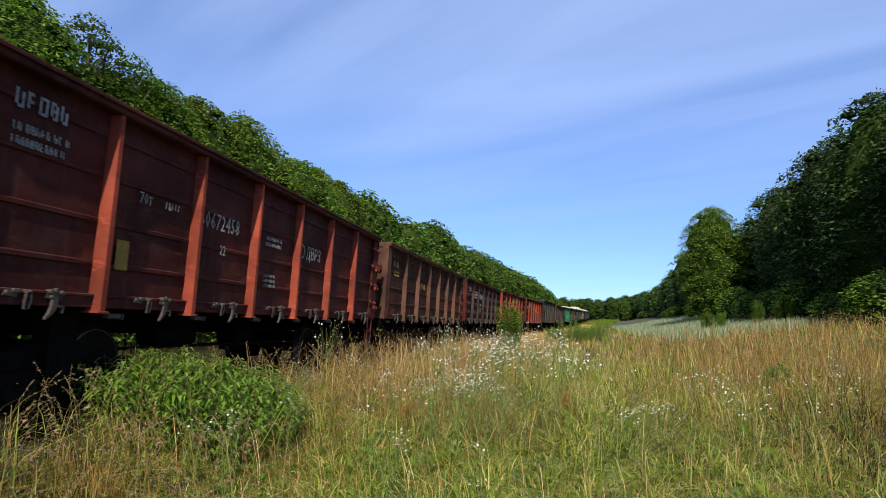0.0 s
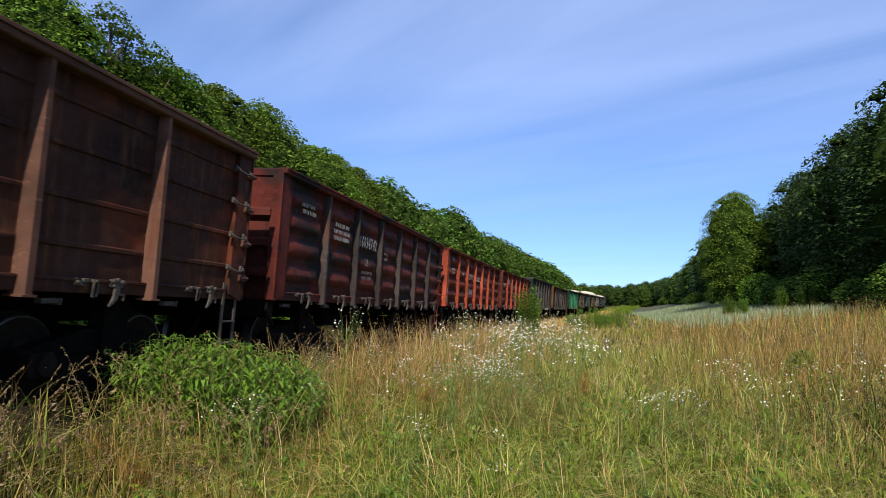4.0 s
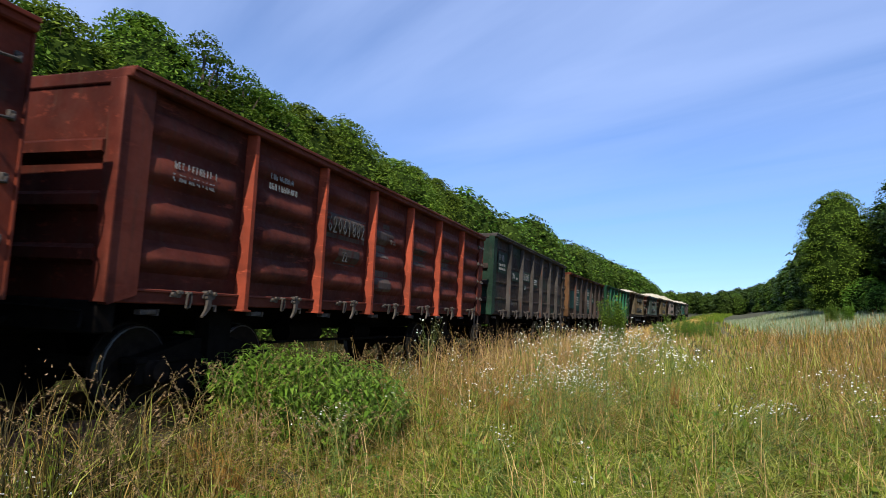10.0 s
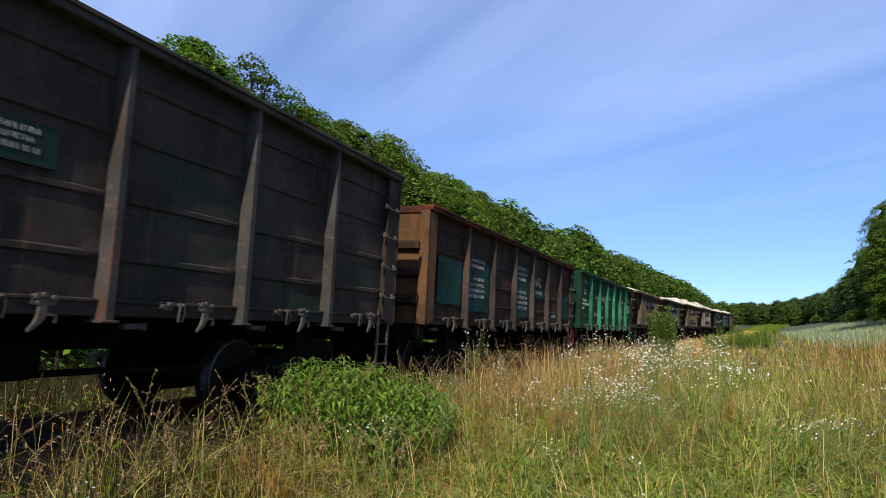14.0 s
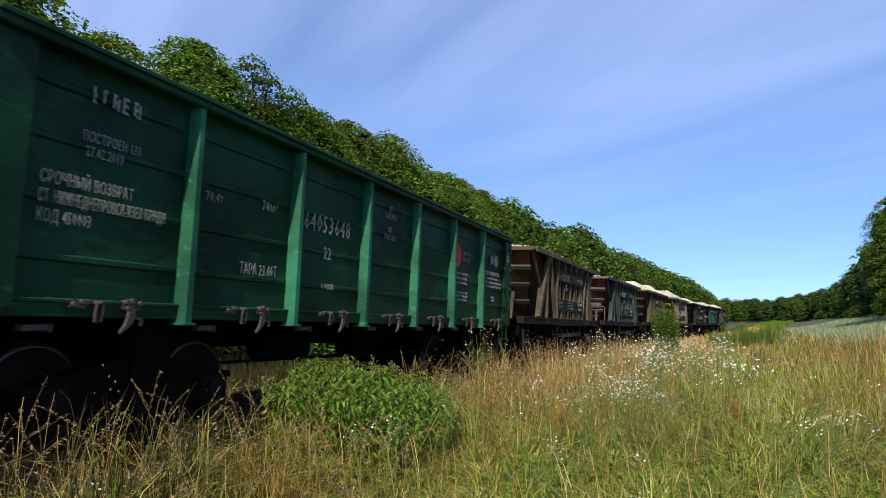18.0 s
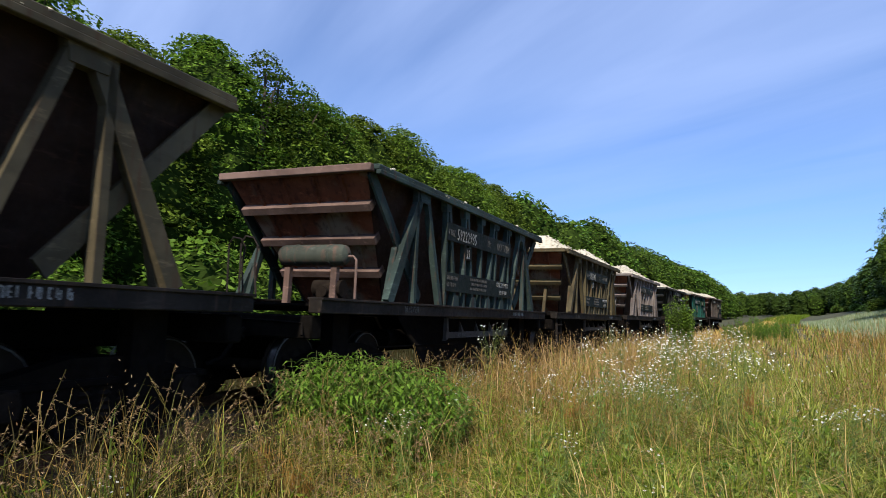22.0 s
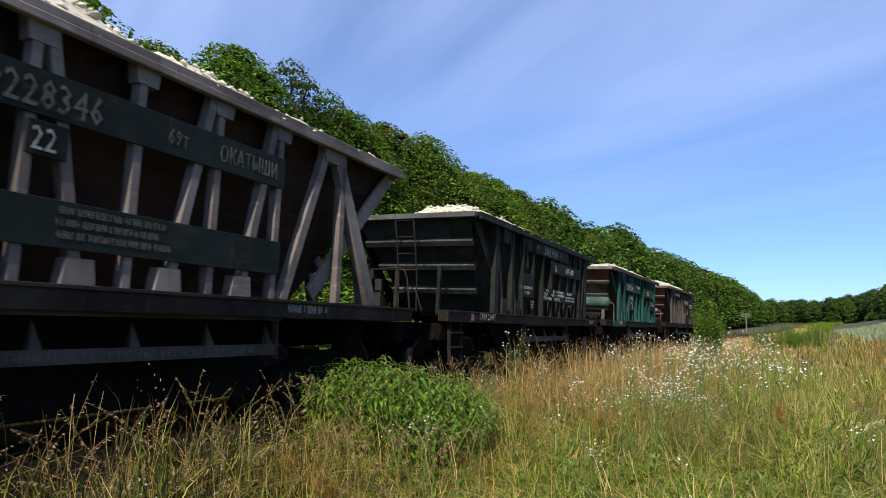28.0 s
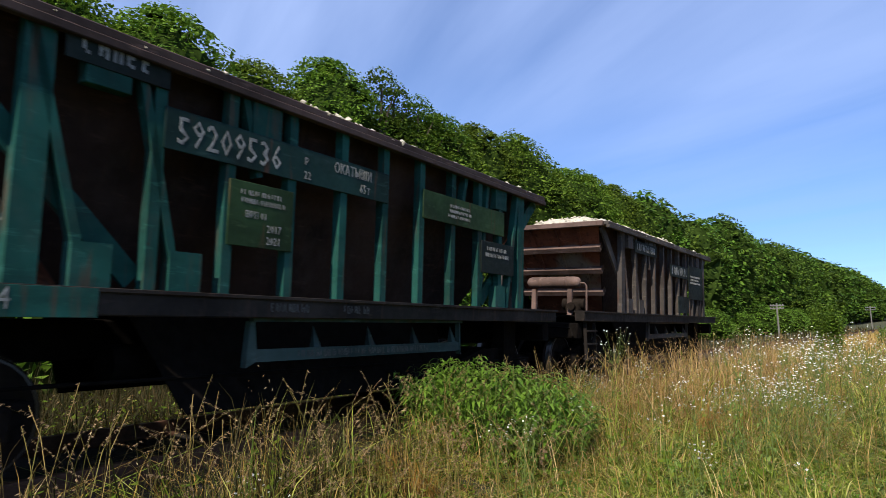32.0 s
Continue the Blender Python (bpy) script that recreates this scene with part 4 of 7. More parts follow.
        part("hand_rail", Shape().tube([(0.20, e * 4.72, deck), (0.12, e * 4.72, 2.06), (0.06, e * 4.72, 2.24), (-0.06, e * 4.72, 2.31), (-0.90, e * 4.72, 2.26)], 0.016, 6), sill_mat, h)
        part("hand_rail", Shape().tube([(0.46, e * 4.72, deck), (0.36, e * 4.72, 1.72), (0.30, e * 4.72, 1.86)], 0.015, 6), sill_mat, h)
        part("tank_bracket", Shape().box(-0.9, -0.75, e * 4.2 - 0.05, e * 4.2 + 0.05, deck - 0.08, 2.1, 0.01), frame_mat, h)
    if ladder:
        top, bot = Vector((-0.1, e * (R + 0.12), rim_z + 0.02)), Vector((-0.1, e * 4.05, 2.0))
        s = Shape()
        for x in (-0.32, 0.10):
            s.tube([(x, top.y, top.z), (x, e * 4.86, 2.85), (x, e * 4.72, 2.1), (x, e * 4.7, deck)], 0.017, 6)
        for k in range(4):
            p = top + (Vector((-0.1, e * 4.72, 2.1)) - top) * ((k + 0.45) / 4)
            s.tube([(-0.32, p.y, p.z), (0.10, p.y, p.z)], 0.013, 6)
        part("ladder", s, sill_mat, h)
    s = Shape()
    for y in (-5.2, -4.75):
        s.beam((1.50, y, deck - 0.15), (1.52, y + 0.05, 0.50), 0.06, 0.02, (0, 1, 0))
    for z in (0.52, 0.80, 1.05):
        s.beam((1.52, -5.18, z), (1.52, -4.72, z), 0.10, 0.025)
    if steps:
        part("step_ladder", s, sill_mat, h)
    part("stone_load", stone_heap(seed, heap), STONE, h, "heaped white crushed stone")
    underframe(h, 5.35, GREASE_SHADE)
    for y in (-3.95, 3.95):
        bogie(h, y, GREASE_SHADE)
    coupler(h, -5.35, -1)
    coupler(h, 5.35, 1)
    return h


UNSCALED = ("side_sill", "deck_plate", "step_ladder", "discharge_frame", "discharge_flap", "bogie", "coupler", "brake", "uncoupling", "centre", "buffer", "cross", "air_res", "tail")


def fit_body(h, length, rim):
    """Bring the body above the deck to its true length and height of rim."""
    tall = (rim - 1.42) / (3.50 - 1.42)
    m = Matrix.Diagonal((1, length, 1, 1))
    m, far = Matrix.Translation((0, BODY_SHIFT, 0)) @ m, ("air_tank", "tank_bracket", "air_pipe", "brake_valve", "hand_rail")
    up = Matrix.Translation((0, BODY_SHIFT, 1.42)) @ Matrix.Diagonal((1, length, tall, 1)) @ Matrix.Translation((0, 0, -1.42))
    for o in h.children_recursive:
        if o.name.startswith(UNSCALED) and not o.name.startswith("brake_valve") or (o.parent != h and not o.parent.name.startswith("end_sheet")):
            continue
        low = max(v.co.z for v in o.data.vertices) < 1.42
        o.data.transform(m if low else up)
        if o.name.startswith(far):
            o.data.transform(Matrix.Translation((0, -BODY_SHIFT, 0)))


def board(h, y0, y1, z0, z1, mat):
    return part("sign_board", Shape().box(1.505, 1.522, y0, y1, z0, z1, 0.004), mat, h)

# ---------------------------------------------------------------- the goods train
def build_train():
    # panel paints are darkened for the shaded side, post paints kept bright for sunlight
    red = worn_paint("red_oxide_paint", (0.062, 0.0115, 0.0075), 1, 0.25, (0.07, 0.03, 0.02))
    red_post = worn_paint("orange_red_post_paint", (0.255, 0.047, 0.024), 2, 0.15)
    brown = worn_paint("brown_rusted_paint", (0.036, 0.0125, 0.007), 3, 0.42, (0.105, 0.036, 0.012), (0.095, 0.022, 0.009), 0.14)
    brown_post = worn_paint("brown_post_paint", (0.102, 0.047, 0.030), 4, 0.35)
    dark = worn_paint("sooty_red_paint", (0.078, 0.014, 0.009), 5, 0.35, (0.022, 0.012, 0.009), (0.014, 0.010, 0.009), 0.40, rubbed=(0.120, 0.020, 0.011))
    dark_post = worn_paint("grey_post_paint", (0.048, 0.036, 0.031), 6, 0.3)
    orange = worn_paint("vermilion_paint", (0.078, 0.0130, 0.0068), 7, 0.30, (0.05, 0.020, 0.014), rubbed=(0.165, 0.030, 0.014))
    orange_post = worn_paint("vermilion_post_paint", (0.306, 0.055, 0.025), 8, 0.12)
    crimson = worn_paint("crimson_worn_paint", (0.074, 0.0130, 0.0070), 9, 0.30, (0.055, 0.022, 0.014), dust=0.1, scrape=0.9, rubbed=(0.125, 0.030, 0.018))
    grey = worn_paint("dark_grey_dusty_paint", (0.034, 0.0245, 0.0195), 10, 0.35, (0.070, 0.036, 0.022), (0.014, 0.026, 0.017), 0.12, dust=0.3)
    grey_post = worn_paint("light_grey_post_paint", (0.048, 0.042, 0.037), 11, 0.3)
    mixed = worn_paint("brown_paint_with_green_patches", (0.025, 0.0145, 0.009), 12, 0.45, (0.085, 0.036, 0.013), (0.010, 0.045, 0.040), 0.05)
    rust_post = worn_paint("orange_rust_corner_paint", (0.085, 0.043, 0.018), 43, 0.5, (0.13, 0.055, 0.018))
    green_corner = worn_paint("old_green_corner_paint", (0.012, 0.034, 0.020), 44, 0.2, (0.04, 0.03, 0.02))
    green = worn_paint("fresh_green_paint", (0.005, 0.040, 0.017), 13, 0.0, (0.01, 0.05, 0.02), dust=0.05, rough=0.5)
    green_post = worn_paint("light_green_post_paint", (0.025, 0.138, 0.069), 14, 0.0, (0.02, 0.1, 0.05), dust=0.05, rough=0.5)
    worn_band = worn_paint("worn_grey_repaint", (0.060, 0.046, 0.038), 42, 0.55, (0.06, 0.014, 0.010))
    patch_green = worn_paint("dark_green_repaint", (0.005, 0.040, 0.034), 15, 0.1, dust=0.1)
    patch_dark = plain("plain_dark_green_repaint", (0.008, 0.024, 0.016), 0.7, 20, 0.2)

    cars = []
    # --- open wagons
    g = gondola("rust-red steel open wagon with posts toned bright for sunlight", 1, red, red_post, red, HATCH, doors=True, iron_mat=IRON_RED)
    X = 1.482
    word_bars(X, post_y(0) + 0.55, 2.92, 0.62, 0.19, 1, g, seed=1)
    word_bars(X, post_y(0) + 0.5, 2.56, 0.72, 0.25, 2, g, seed=2)
    lettering("70т", 0.14, X, post_y(1) + 0.55, 2.42, g)
    word_bars(X, post_y(1) + 1.05, 2.42, 0.35, 0.10, 1, g, seed=3)
    lettering("60672458", 0.24, X, post_y(2) + 0.12, 2.36, g)
    lettering("22", 0.15, X, post_y(2) + 0.72, 2.02, g)
    word_bars(X, post_y(3) + 0.45, 2.30, 0.75, 0.20, 2, g, seed=4)
    ring = Shape()
    ring.tube([(X + 0.002, post_y(4) + 0.30 + 0.12 * math.cos(k * math.pi / 10), 2.42 + 0.12 * math.sin(k * math.pi / 10)) for k in range(21)], 0.014, 5)
    part("round_emblem", ring, WHITE_PAINT, g)
    lettering("ДВРЗ", 0.25, X, post_y(4) + 0.52, 2.30, g)
    word_bars(X, post_y(3) + 0.45, 1.62, 0.5, 0.25, 3, g, seed=5)
    part("yellow_sticker", Shape().box(X, X + 0.004, post_y(1) + 0.25, post_y(1) + 0.46, 1.62, 1.95, 0.001), YELLOW_PAINT, g)
    cars.append((g, 13.92))

    g = gondola("brown rust-eaten open wagon with tan posts", 2, brown, brown_post, brown_post, HATCH, doors=True, pitch=1.76, half=6.52, front_mat=brown_post)
    word_bars(X, post_y(0) + 0.62, 2.72, 0.62, 0.19, 1, g, YELLOW_PAINT, 11)
    word_bars(X, post_y(0) + 0.68, 2.44, 0.6, 0.2, 2, g, YELLOW_PAINT, 12)
    word_bars(X, post_y(2) + 0.3, 2.25, 1.0, 0.22, 1, g, YELLOW_PAINT, 13)
    word_bars(X, post_y(0) + 0.02, 1.5, 0.35, 0.55, 4, g, WHITE_PAINT, 14)
    cars.append((g, 13.92))

    g = gondola("sooty dark open wagon with bare red patches", 3, dark, dark_post, dark, HATCH, "bulged", iron_mat=IRON_RED)
    word_bars(X + 0.06, post_y(0) + 0.6, 2.7, 0.62, 0.24, 2, g, seed=21)
    word_bars(X + 0.06, post_y(1) + 0.3, 2.40, 1.0, 0.4, 3, g, seed=22)
    lettering("66634742", 0.27, X + 0.06, post_y(2) + 0.12, 2.46, g)
    lettering("22", 0.17, X + 0.06, post_y(2) + 0.62, 2.06, g)
    lettering("КР 124", 0.09, X + 0.06, post_y(3) + 0.3, 2.40, g, DIM_PAINT)
    lettering("310781", 0.09, X + 0.06, post_y(3) + 0.3, 2.28, g, DIM_PAINT)
    word_bars(X + 0.06, post_y(2) + 0.35, 1.70, 0.8, 0.24, 2, g, DIM_PAINT, seed=23)
    cars.append((g, 13.92))

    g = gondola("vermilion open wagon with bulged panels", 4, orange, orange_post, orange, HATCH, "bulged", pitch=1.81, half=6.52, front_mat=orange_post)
    word_bars(X + 0.05, post_y(0) + 0.62, 2.92, 0.5, 0.16, 1, g, seed=31)
    word_bars(X + 0.05, post_y(0) + 0.62, 2.4, 0.62, 0.28, 2, g, seed=32)
    lettering("78м³", 0.13, X + 0.062, post_y(1) + 0.75, 2.50, g)
    lettering("65221913", 0.24, X + 0.05, post_y(2) + 0.18, 2.40, g)
    word_bars(X + 0.05, post_y(2) + 0.25, 1.72, 1.1, 0.26, 1, g, seed=34)
    word_bars(X + 0.05, post_y(3) + 0.3, 2.36, 0.85, 0.2, 2, g, seed=35)
    lettering("ДВРЗ", 0.25, X + 0.062, post_y(4) + 0.35, 2.35, g, DIM_PAINT)
    part("white_notice", Shape().box(1.532, 1.535, -6.46, -6.28, 1.35, 1.55, 0.001), WHITE_PAINT, g)
    word_bars(1.537, -6.45, 1.36, 0.16, 0.17, 2, g, HATCH, 36)
    part("white_notice", Shape().prism([(-6.37 + 0.09 * a, 1.76 + 0.14 * b) for a, b in ((0, -1), (1, 0), (0, 1), (-1, 0))], 0, 1.532, 1.535), WHITE_PAINT, g)
    cars.append((g, 13.92))

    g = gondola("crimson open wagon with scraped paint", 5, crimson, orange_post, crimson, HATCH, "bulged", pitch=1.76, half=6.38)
    word_bars(X + 0.05, post_y(0) + 0.5, 2.40, 0.8, 0.25, 2, g, seed=41)
    word_bars(X + 0.05, post_y(1) + 0.35, 2.65, 0.7, 0.25, 2, g, seed=42)
    repaint(g, 5, 2, post_y(2) + 0.12, post_y(2) + 1.60, 2.30, 2.70, worn_band)
    lettering("62061882", 0.27, X + 0.066, post_y(2) + 0.14, 2.36, g, DIM_PAINT)
    repaint(g, 5, 2, post_y(2) + 0.55, post_y(2) + 1.3, 1.90, 2.15, worn_band)
    lettering("22", 0.16, X + 0.066, post_y(2) + 0.66, 1.95, g, DIM_PAINT)
    lettering("КР 96", 0.09, X + 0.066, post_y(3) + 0.7, 2.42, g, DIM_PAINT)
    for k, a, b, za, zb in ((3, 0.2, 0.75, 2.15, 2.62), (3, 0.1, 0.9, 1.55, 1.92), (3, 0.62, 0.95, 2.55, 2.78), (4, 0.2, 0.95, 2.15, 2.5), (5, 0.3, 0.9, 2.2, 2.45)):
        repaint(g, 5, k, post_y(k) + a, post_y(k) + b, za, zb, worn_band)
    cars.append((g, 13.92))

    SIZE["pitch"], SIZE["half"] = 1.72, 6.30
    g = gondola("dusty dark grey open wagon, taller than the rest", 6, grey, grey_post, grey_post, HATCH, top=3.62, front_mat=green_corner,
                boards=((post_y(0) + 0.55, post_y(0) + 1.62, 2.50, 3.15, patch_dark), (post_y(1) + 0.55, post_y(1) + 1.5, 2.35, 2.66, patch_dark), (post_y(2) + 0.14, post_y(2) + 1.6, 2.42, 2.76, patch_dark),
                        (post_y(2) + 0.62, post_y(2) + 0.98, 2.10, 2.30, patch_dark), (post_y(3) + 0.3, post_y(3) + 1.2, 2.30, 2.62, patch_dark)))
    word_bars(X, post_y(0) + 0.62, 2.85, 0.72, 0.22, 1, g, seed=51)
    word_bars(X, post_y(0) + 0.6, 2.54, 0.92, 0.25, 2, g, seed=52)
    lettering("70т", 0.20, X, post_y(1) + 0.58, 2.42, g)
    lettering("88м³", 0.09, X, post_y(1) + 1.12, 2.40, g)
    lettering("61509543", 0.26, X, post_y(2) + 0.16, 2.46, g)
    lettering("22", 0.14, X, post_y(2) + 0.70, 2.13, g)
    lettering("ТАРА 23.0 КГ", 0.13, X, post_y(1) + 0.42, 1.52, g, DIM_PAINT)
    word_bars(X, post_y(3) + 0.45, 2.36, 0.6, 0.22, 3, g, seed=53)
    cars.append((g, 13.92))

    g = gondola("brown open wagon with faded teal patches", 7, mixed, dark_post, brown, HATCH, front_mat=rust_post,
                boards=((post_y(0) + 0.42, post_y(0) + 1.66, 1.60, 2.50, patch_green), (post_y(1) + 0.15, post_y(1) + 1.55, 1.50, 2.60, patch_green), (post_y(3) + 0.12, post_y(3) + 1.58, 1.45, 2.85, patch_green), (post_y(4) + 0.15, post_y(4) + 1.58, 2.05, 2.30, patch_green), (post_y(6) + 0.12, post_y(6) + 1.62, 1.5, 2.25, patch_green)))
    word_bars(X, post_y(1) + 0.3, 2.4, 1.0, 0.25, 2, g, seed=61)
    word_bars(X, post_y(1) + 0.3, 1.75, 1.05, 0.5, 4, g, seed=62)
    word_bars(X, post_y(3) + 0.25, 2.38, 1.1, 0.42, 3, g, seed=64)
    word_bars(X, post_y(3) + 0.2, 1.62, 1.2, 0.55, 4, g, seed=65)
    lettering("МПС", 0.26, X, post_y(4) + 0.45, 2.38, g)
    lettering("СРОК СЛ.ДО 01 12 20", 0.085, X, post_y(4) + 0.42, 2.16, g, wide=0.66)
    lettering("АВТОРЕЖИМ", 0.075, X, post_y(5) + 0.8, 1.52, g, wide=0.7)
    cars.append((g, 13.92))

    g = gondola("clean green open wagon with white lettering", 8, green, green_post, green, HATCH, iron_mat=green)
    word_bars(X, post_y(0) + 0.70, 2.94, 0.5, 0.16, 1, g, seed=71)
    lettering("ПОСТРОЕН 133", 0.090, X, post_y(0) + 0.66, 2.63, g, wide=0.6)
    lettering("27.02.2019", 0.090, X, post_y(0) + 0.70, 2.51, g, wide=0.62)
    lettering("СРОЧНЫЙ ВОЗВРАТ", 0.105, X, post_y(0) + 0.34, 2.22, g, wide=0.56)
    lettering("СТ. НИЖНЕДНЕПРОВСК-УЗЕЛ ПРИДН", 0.105, X, post_y(0) + 0.34, 2.07, g, wide=0.43)
    lettering("КОД 450003", 0.105, X, post_y(0) + 0.34, 1.92, g, wide=0.56)
    lettering("70.4т", 0.10, X, post_y(1) + 0.22, 2.40, g)
    lettering("78м³", 0.12, X, post_y(1) + 1.10, 2.45, g)
    lettering("ТАРА 23.60Т", 0.13, X, post_y(1) + 0.80, 1.70, g, wide=0.58)
    lettering("64053648", 0.24, X, post_y(2) + 0.20, 2.36, g)
    lettering("22", 0.17, X, post_y(2) + 0.68, 2.02, g)
    word_bars(X, post_y(2) + 0.66, 1.62, 0.30, 0.08, 1, g, seed=72)
    lettering("ДР", 0.085, X, post_y(3) + 0.74, 2.97, g)
    lettering("27.02.2022", 0.085, X, post_y(3) + 0.62, 2.85, g, wide=0.7)
    lettering("КР", 0.085, X, post_y(3) + 0.74, 2.63, g)
    lettering("27.02.2030", 0.085, X, post_y(3) + 0.62, 2.51, g, wide=0.7)
    part("red_roundel", Shape().wheel(post_y(5) + 0.32, 2.58, X, X + 0.004, 0.23, 32), RED_PAINT, g, "plain red roundel")
    word_bars(X, post_y(5) + 0.66, 2.45, 0.5, 0.26, 2, g, seed=73)
    word_bars(X, post_y(5) + 0.2, 1.98, 0.85, 0.28, 3, g, seed=74)
    word_bars(X, post_y(5) + 0.2, 1.65, 0.85, 0.22, 3, g, seed=75)
    part("white_emblem", Shape().prism([(5.36 + 0.15 * math.cos(k * math.pi / 3), 2.70 + 0.15 * math.sin(k * math.pi / 3)) for k in range(6)], 0, X, X + 0.003), WHITE_PAINT, g)
    part("white_emblem", Shape().box(X, X + 0.003, 4.96, 5.18, 2.62, 2.80, 0.001), WHITE_PAINT, g)
    lettering("ЛИЗИНГОПОЛУЧАТЕЛЬ", 0.095, X, 4.62, 2.34, g, wide=0.62)
    word_bars(X, 4.62, 2.02, 1.2, 0.28, 3, g, seed=77)
    word_bars(X, 5.05, 1.72, 0.24, 0.14, 2, g, seed=78)
    part("notice_plate", Shape().box(1.532, 1.535, 5.98, 6.2, 2.74, 2.95, 0.001), DIM_PAINT, g, "grey bordered white notice")
    part("notice_field", Shape().box(1.535, 1.537, 6.0, 6.18, 2.76, 2.93, 0.001), WHITE_PAINT, g)
    part("red_stripe", Shape().box(1.532, 1.536, -6.3, -6.1, 1.52, 1.56, 0.001), RED_PAINT, g)
    s = Shape()
    n, c = 28, Vector((1.30, -6.62, 0.84))
    s.tube([c + Vector((0.02, 0.20 * math.sin(2 * math.pi * k / n), 0.27 * math.cos(2 * math.pi * k / n))) for k in range(n + 1)], 0.02, 6)
    for k in range(4):
        a = math.pi / 4 + k * math.pi / 2
        s.tube([c, c + Vector((0.02, 0.20 * math.sin(a), 0.27 * math.cos(a)))], 0.013, 6)
    s.wheel(c.y, c.z, c.x - 0.25, c.x + 0.03, 0.035, 10)
    part("hand_brake_wheel", s, RED_PAINT, g, "red hand brake wheel")
    cars.append((g, 13.92))

    # the green wagon has a longer last panel than the rest
    for o in cars[7][0].children:
        if not o.name.startswith(("bogie", "coupler", "brake", "hand_brake", "uncoupling", "air")):
            for v in o.data.vertices:
                if v.co.y > 4.4:
                    v.co.y = 4.4 + (v.co.y - 4.4) * 1.07

    # --- hoppers
    olive = worn_paint("olive_tan_paint", (0.084, 0.068, 0.036), 21, 0.35, (0.09, 0.045, 0.02))
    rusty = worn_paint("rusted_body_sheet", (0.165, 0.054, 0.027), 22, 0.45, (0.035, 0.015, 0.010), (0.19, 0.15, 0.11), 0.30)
    dull_olive = worn_paint("dull_olive_paint", (0.088, 0.071, 0.042), 39, 0.35, (0.07, 0.035, 0.018))
    grey_rib = worn_paint("grey_rib_paint", (0.082, 0.086, 0.080), 40, 0.3, (0.08, 0.05, 0.04))
    grey_sheet = worn_paint("grey_green_end_sheet", (0.036, 0.042, 0.035), 41, 0.4, (0.05, 0.03, 0.02))
    # darker copy of the rusted sheet, with the shade behind the lattice in it
    sooty_shade = worn_paint("sooty_brown_side_sheet", (0.032, 0.016, 0.011), 38, 0.4, (0.035, 0.016, 0.010))
    rosy = worn_paint("rosy_brown_rim_paint", (0.155, 0.100, 0.082), 33, 0.3, (0.08, 0.04, 0.03))
    deep = worn_paint("dark_green_frame_paint", (0.038, 0.058, 0.052), 23, 0.3, (0.085, 0.036, 0.024))
    umber = worn_paint("umber_frame_paint", (0.076, 0.064, 0.056), 24, 0.4, (0.10, 0.050, 0.035))
    ash = worn_paint("ash_grey_frame_paint", (0.185, 0.155, 0.140), 28, 0.3, (0.12, 0.060, 0.048))
    coal = worn_paint("black_green_paint", (0.017, 0.019, 0.017), 25, 0.25, (0.035, 0.025, 0.02))
    coal_wall = worn_paint("dull_green_sheet", (0.020, 0.023, 0.019), 29, 0.35, (0.06, 0.035, 0.022))
    teal = worn_paint("teal_frame_paint", (0.012, 0.070, 0.056), 26, 0.30, (0.085, 0.040, 0.022))
    sill_dark = worn_paint("dirty_sill_paint", (0.024, 0.019, 0.016), 27, 0.3, (0.06, 0.035, 0.025))
    sill_pale = worn_paint("grey_brown_rail_paint", (0.062, 0.054, 0.048), 34, 0.25, (0.06, 0.035, 0.025))
    sill_teal = worn_paint("dull_teal_rail_paint", (0.040, 0.070, 0.064), 35, 0.3, (0.07, 0.05, 0.04))
    sill_rosy = worn_paint("dull_rosy_rim_paint", (0.060, 0.040, 0.035), 45, 0.3, (0.05, 0.03, 0.025))
    ashen_rib = worn_paint("pale_worn_rib_paint", (0.125, 0.118, 0.105), 46, 0.35, (0.08, 0.045, 0.035))
    tank_teal = worn_paint("chalky_teal_tank_paint", (0.055, 0.105, 0.080), 47, 0.35, (0.12, 0.07, 0.05))
    tank_green = worn_paint("pinkish_green_tank_paint", (0.050, 0.056, 0.044), 36, 0.5, (0.15, 0.07, 0.05))
    teal_plate = worn_paint("dark_teal_board", (0.010, 0.034, 0.030), 37, 0.1, dust=0.1)
    plate = worn_paint("dark_sign_board", (0.011, 0.017, 0.015), 30, 0.1, dust=0.12)
    plate_green = worn_paint("green_sign_board", (0.021, 0.045, 0.017), 31, 0.15, dust=0.1)

    def zig_boards(h, number, mat, tail="69т", goods="ОКАТЫШИ", mark=True, ink=None):
        BX = 1.524
        board(h, -2.05, 2.05, 2.66, 3.00, mat)
        board(h, -2.05, 2.05, 1.70, 2.06, mat)
        word_bars(BX, -2.0, 2.74, 0.42, 0.14, 1, h, DIM_PAINT, seed=number % 97)
        lettering(str(number), 0.24, BX, -1.52, 2.71, h, ink)
        lettering(tail, 0.15, BX, 0.30, 2.76, h, DIM_PAINT)
        lettering(goods, 0.17, BX, 0.98, 2.75, h, DIM_PAINT, wide=0.72)
        board(h, -1.02, -0.68, 2.36, 2.62, mat)
        lettering("22", 0.19, BX, -0.99, 2.40, h)
        word_bars(BX, -2.0, 1.75, 0.55, 0.25, 2, h, DIM_PAINT, seed=number % 89)
        word_bars(BX, -0.75, 1.74, 1.2, 0.28, 3, h, DIM_PAINT, seed=number % 83)
        if mark:
            lettering("СОБСТВЕННИК", 0.11, BX, 1.0, 1.92, h, wide=0.72)
            word_bars(BX, 1.2, 1.75, 0.6, 0.10, 1, h, seed=number % 79)
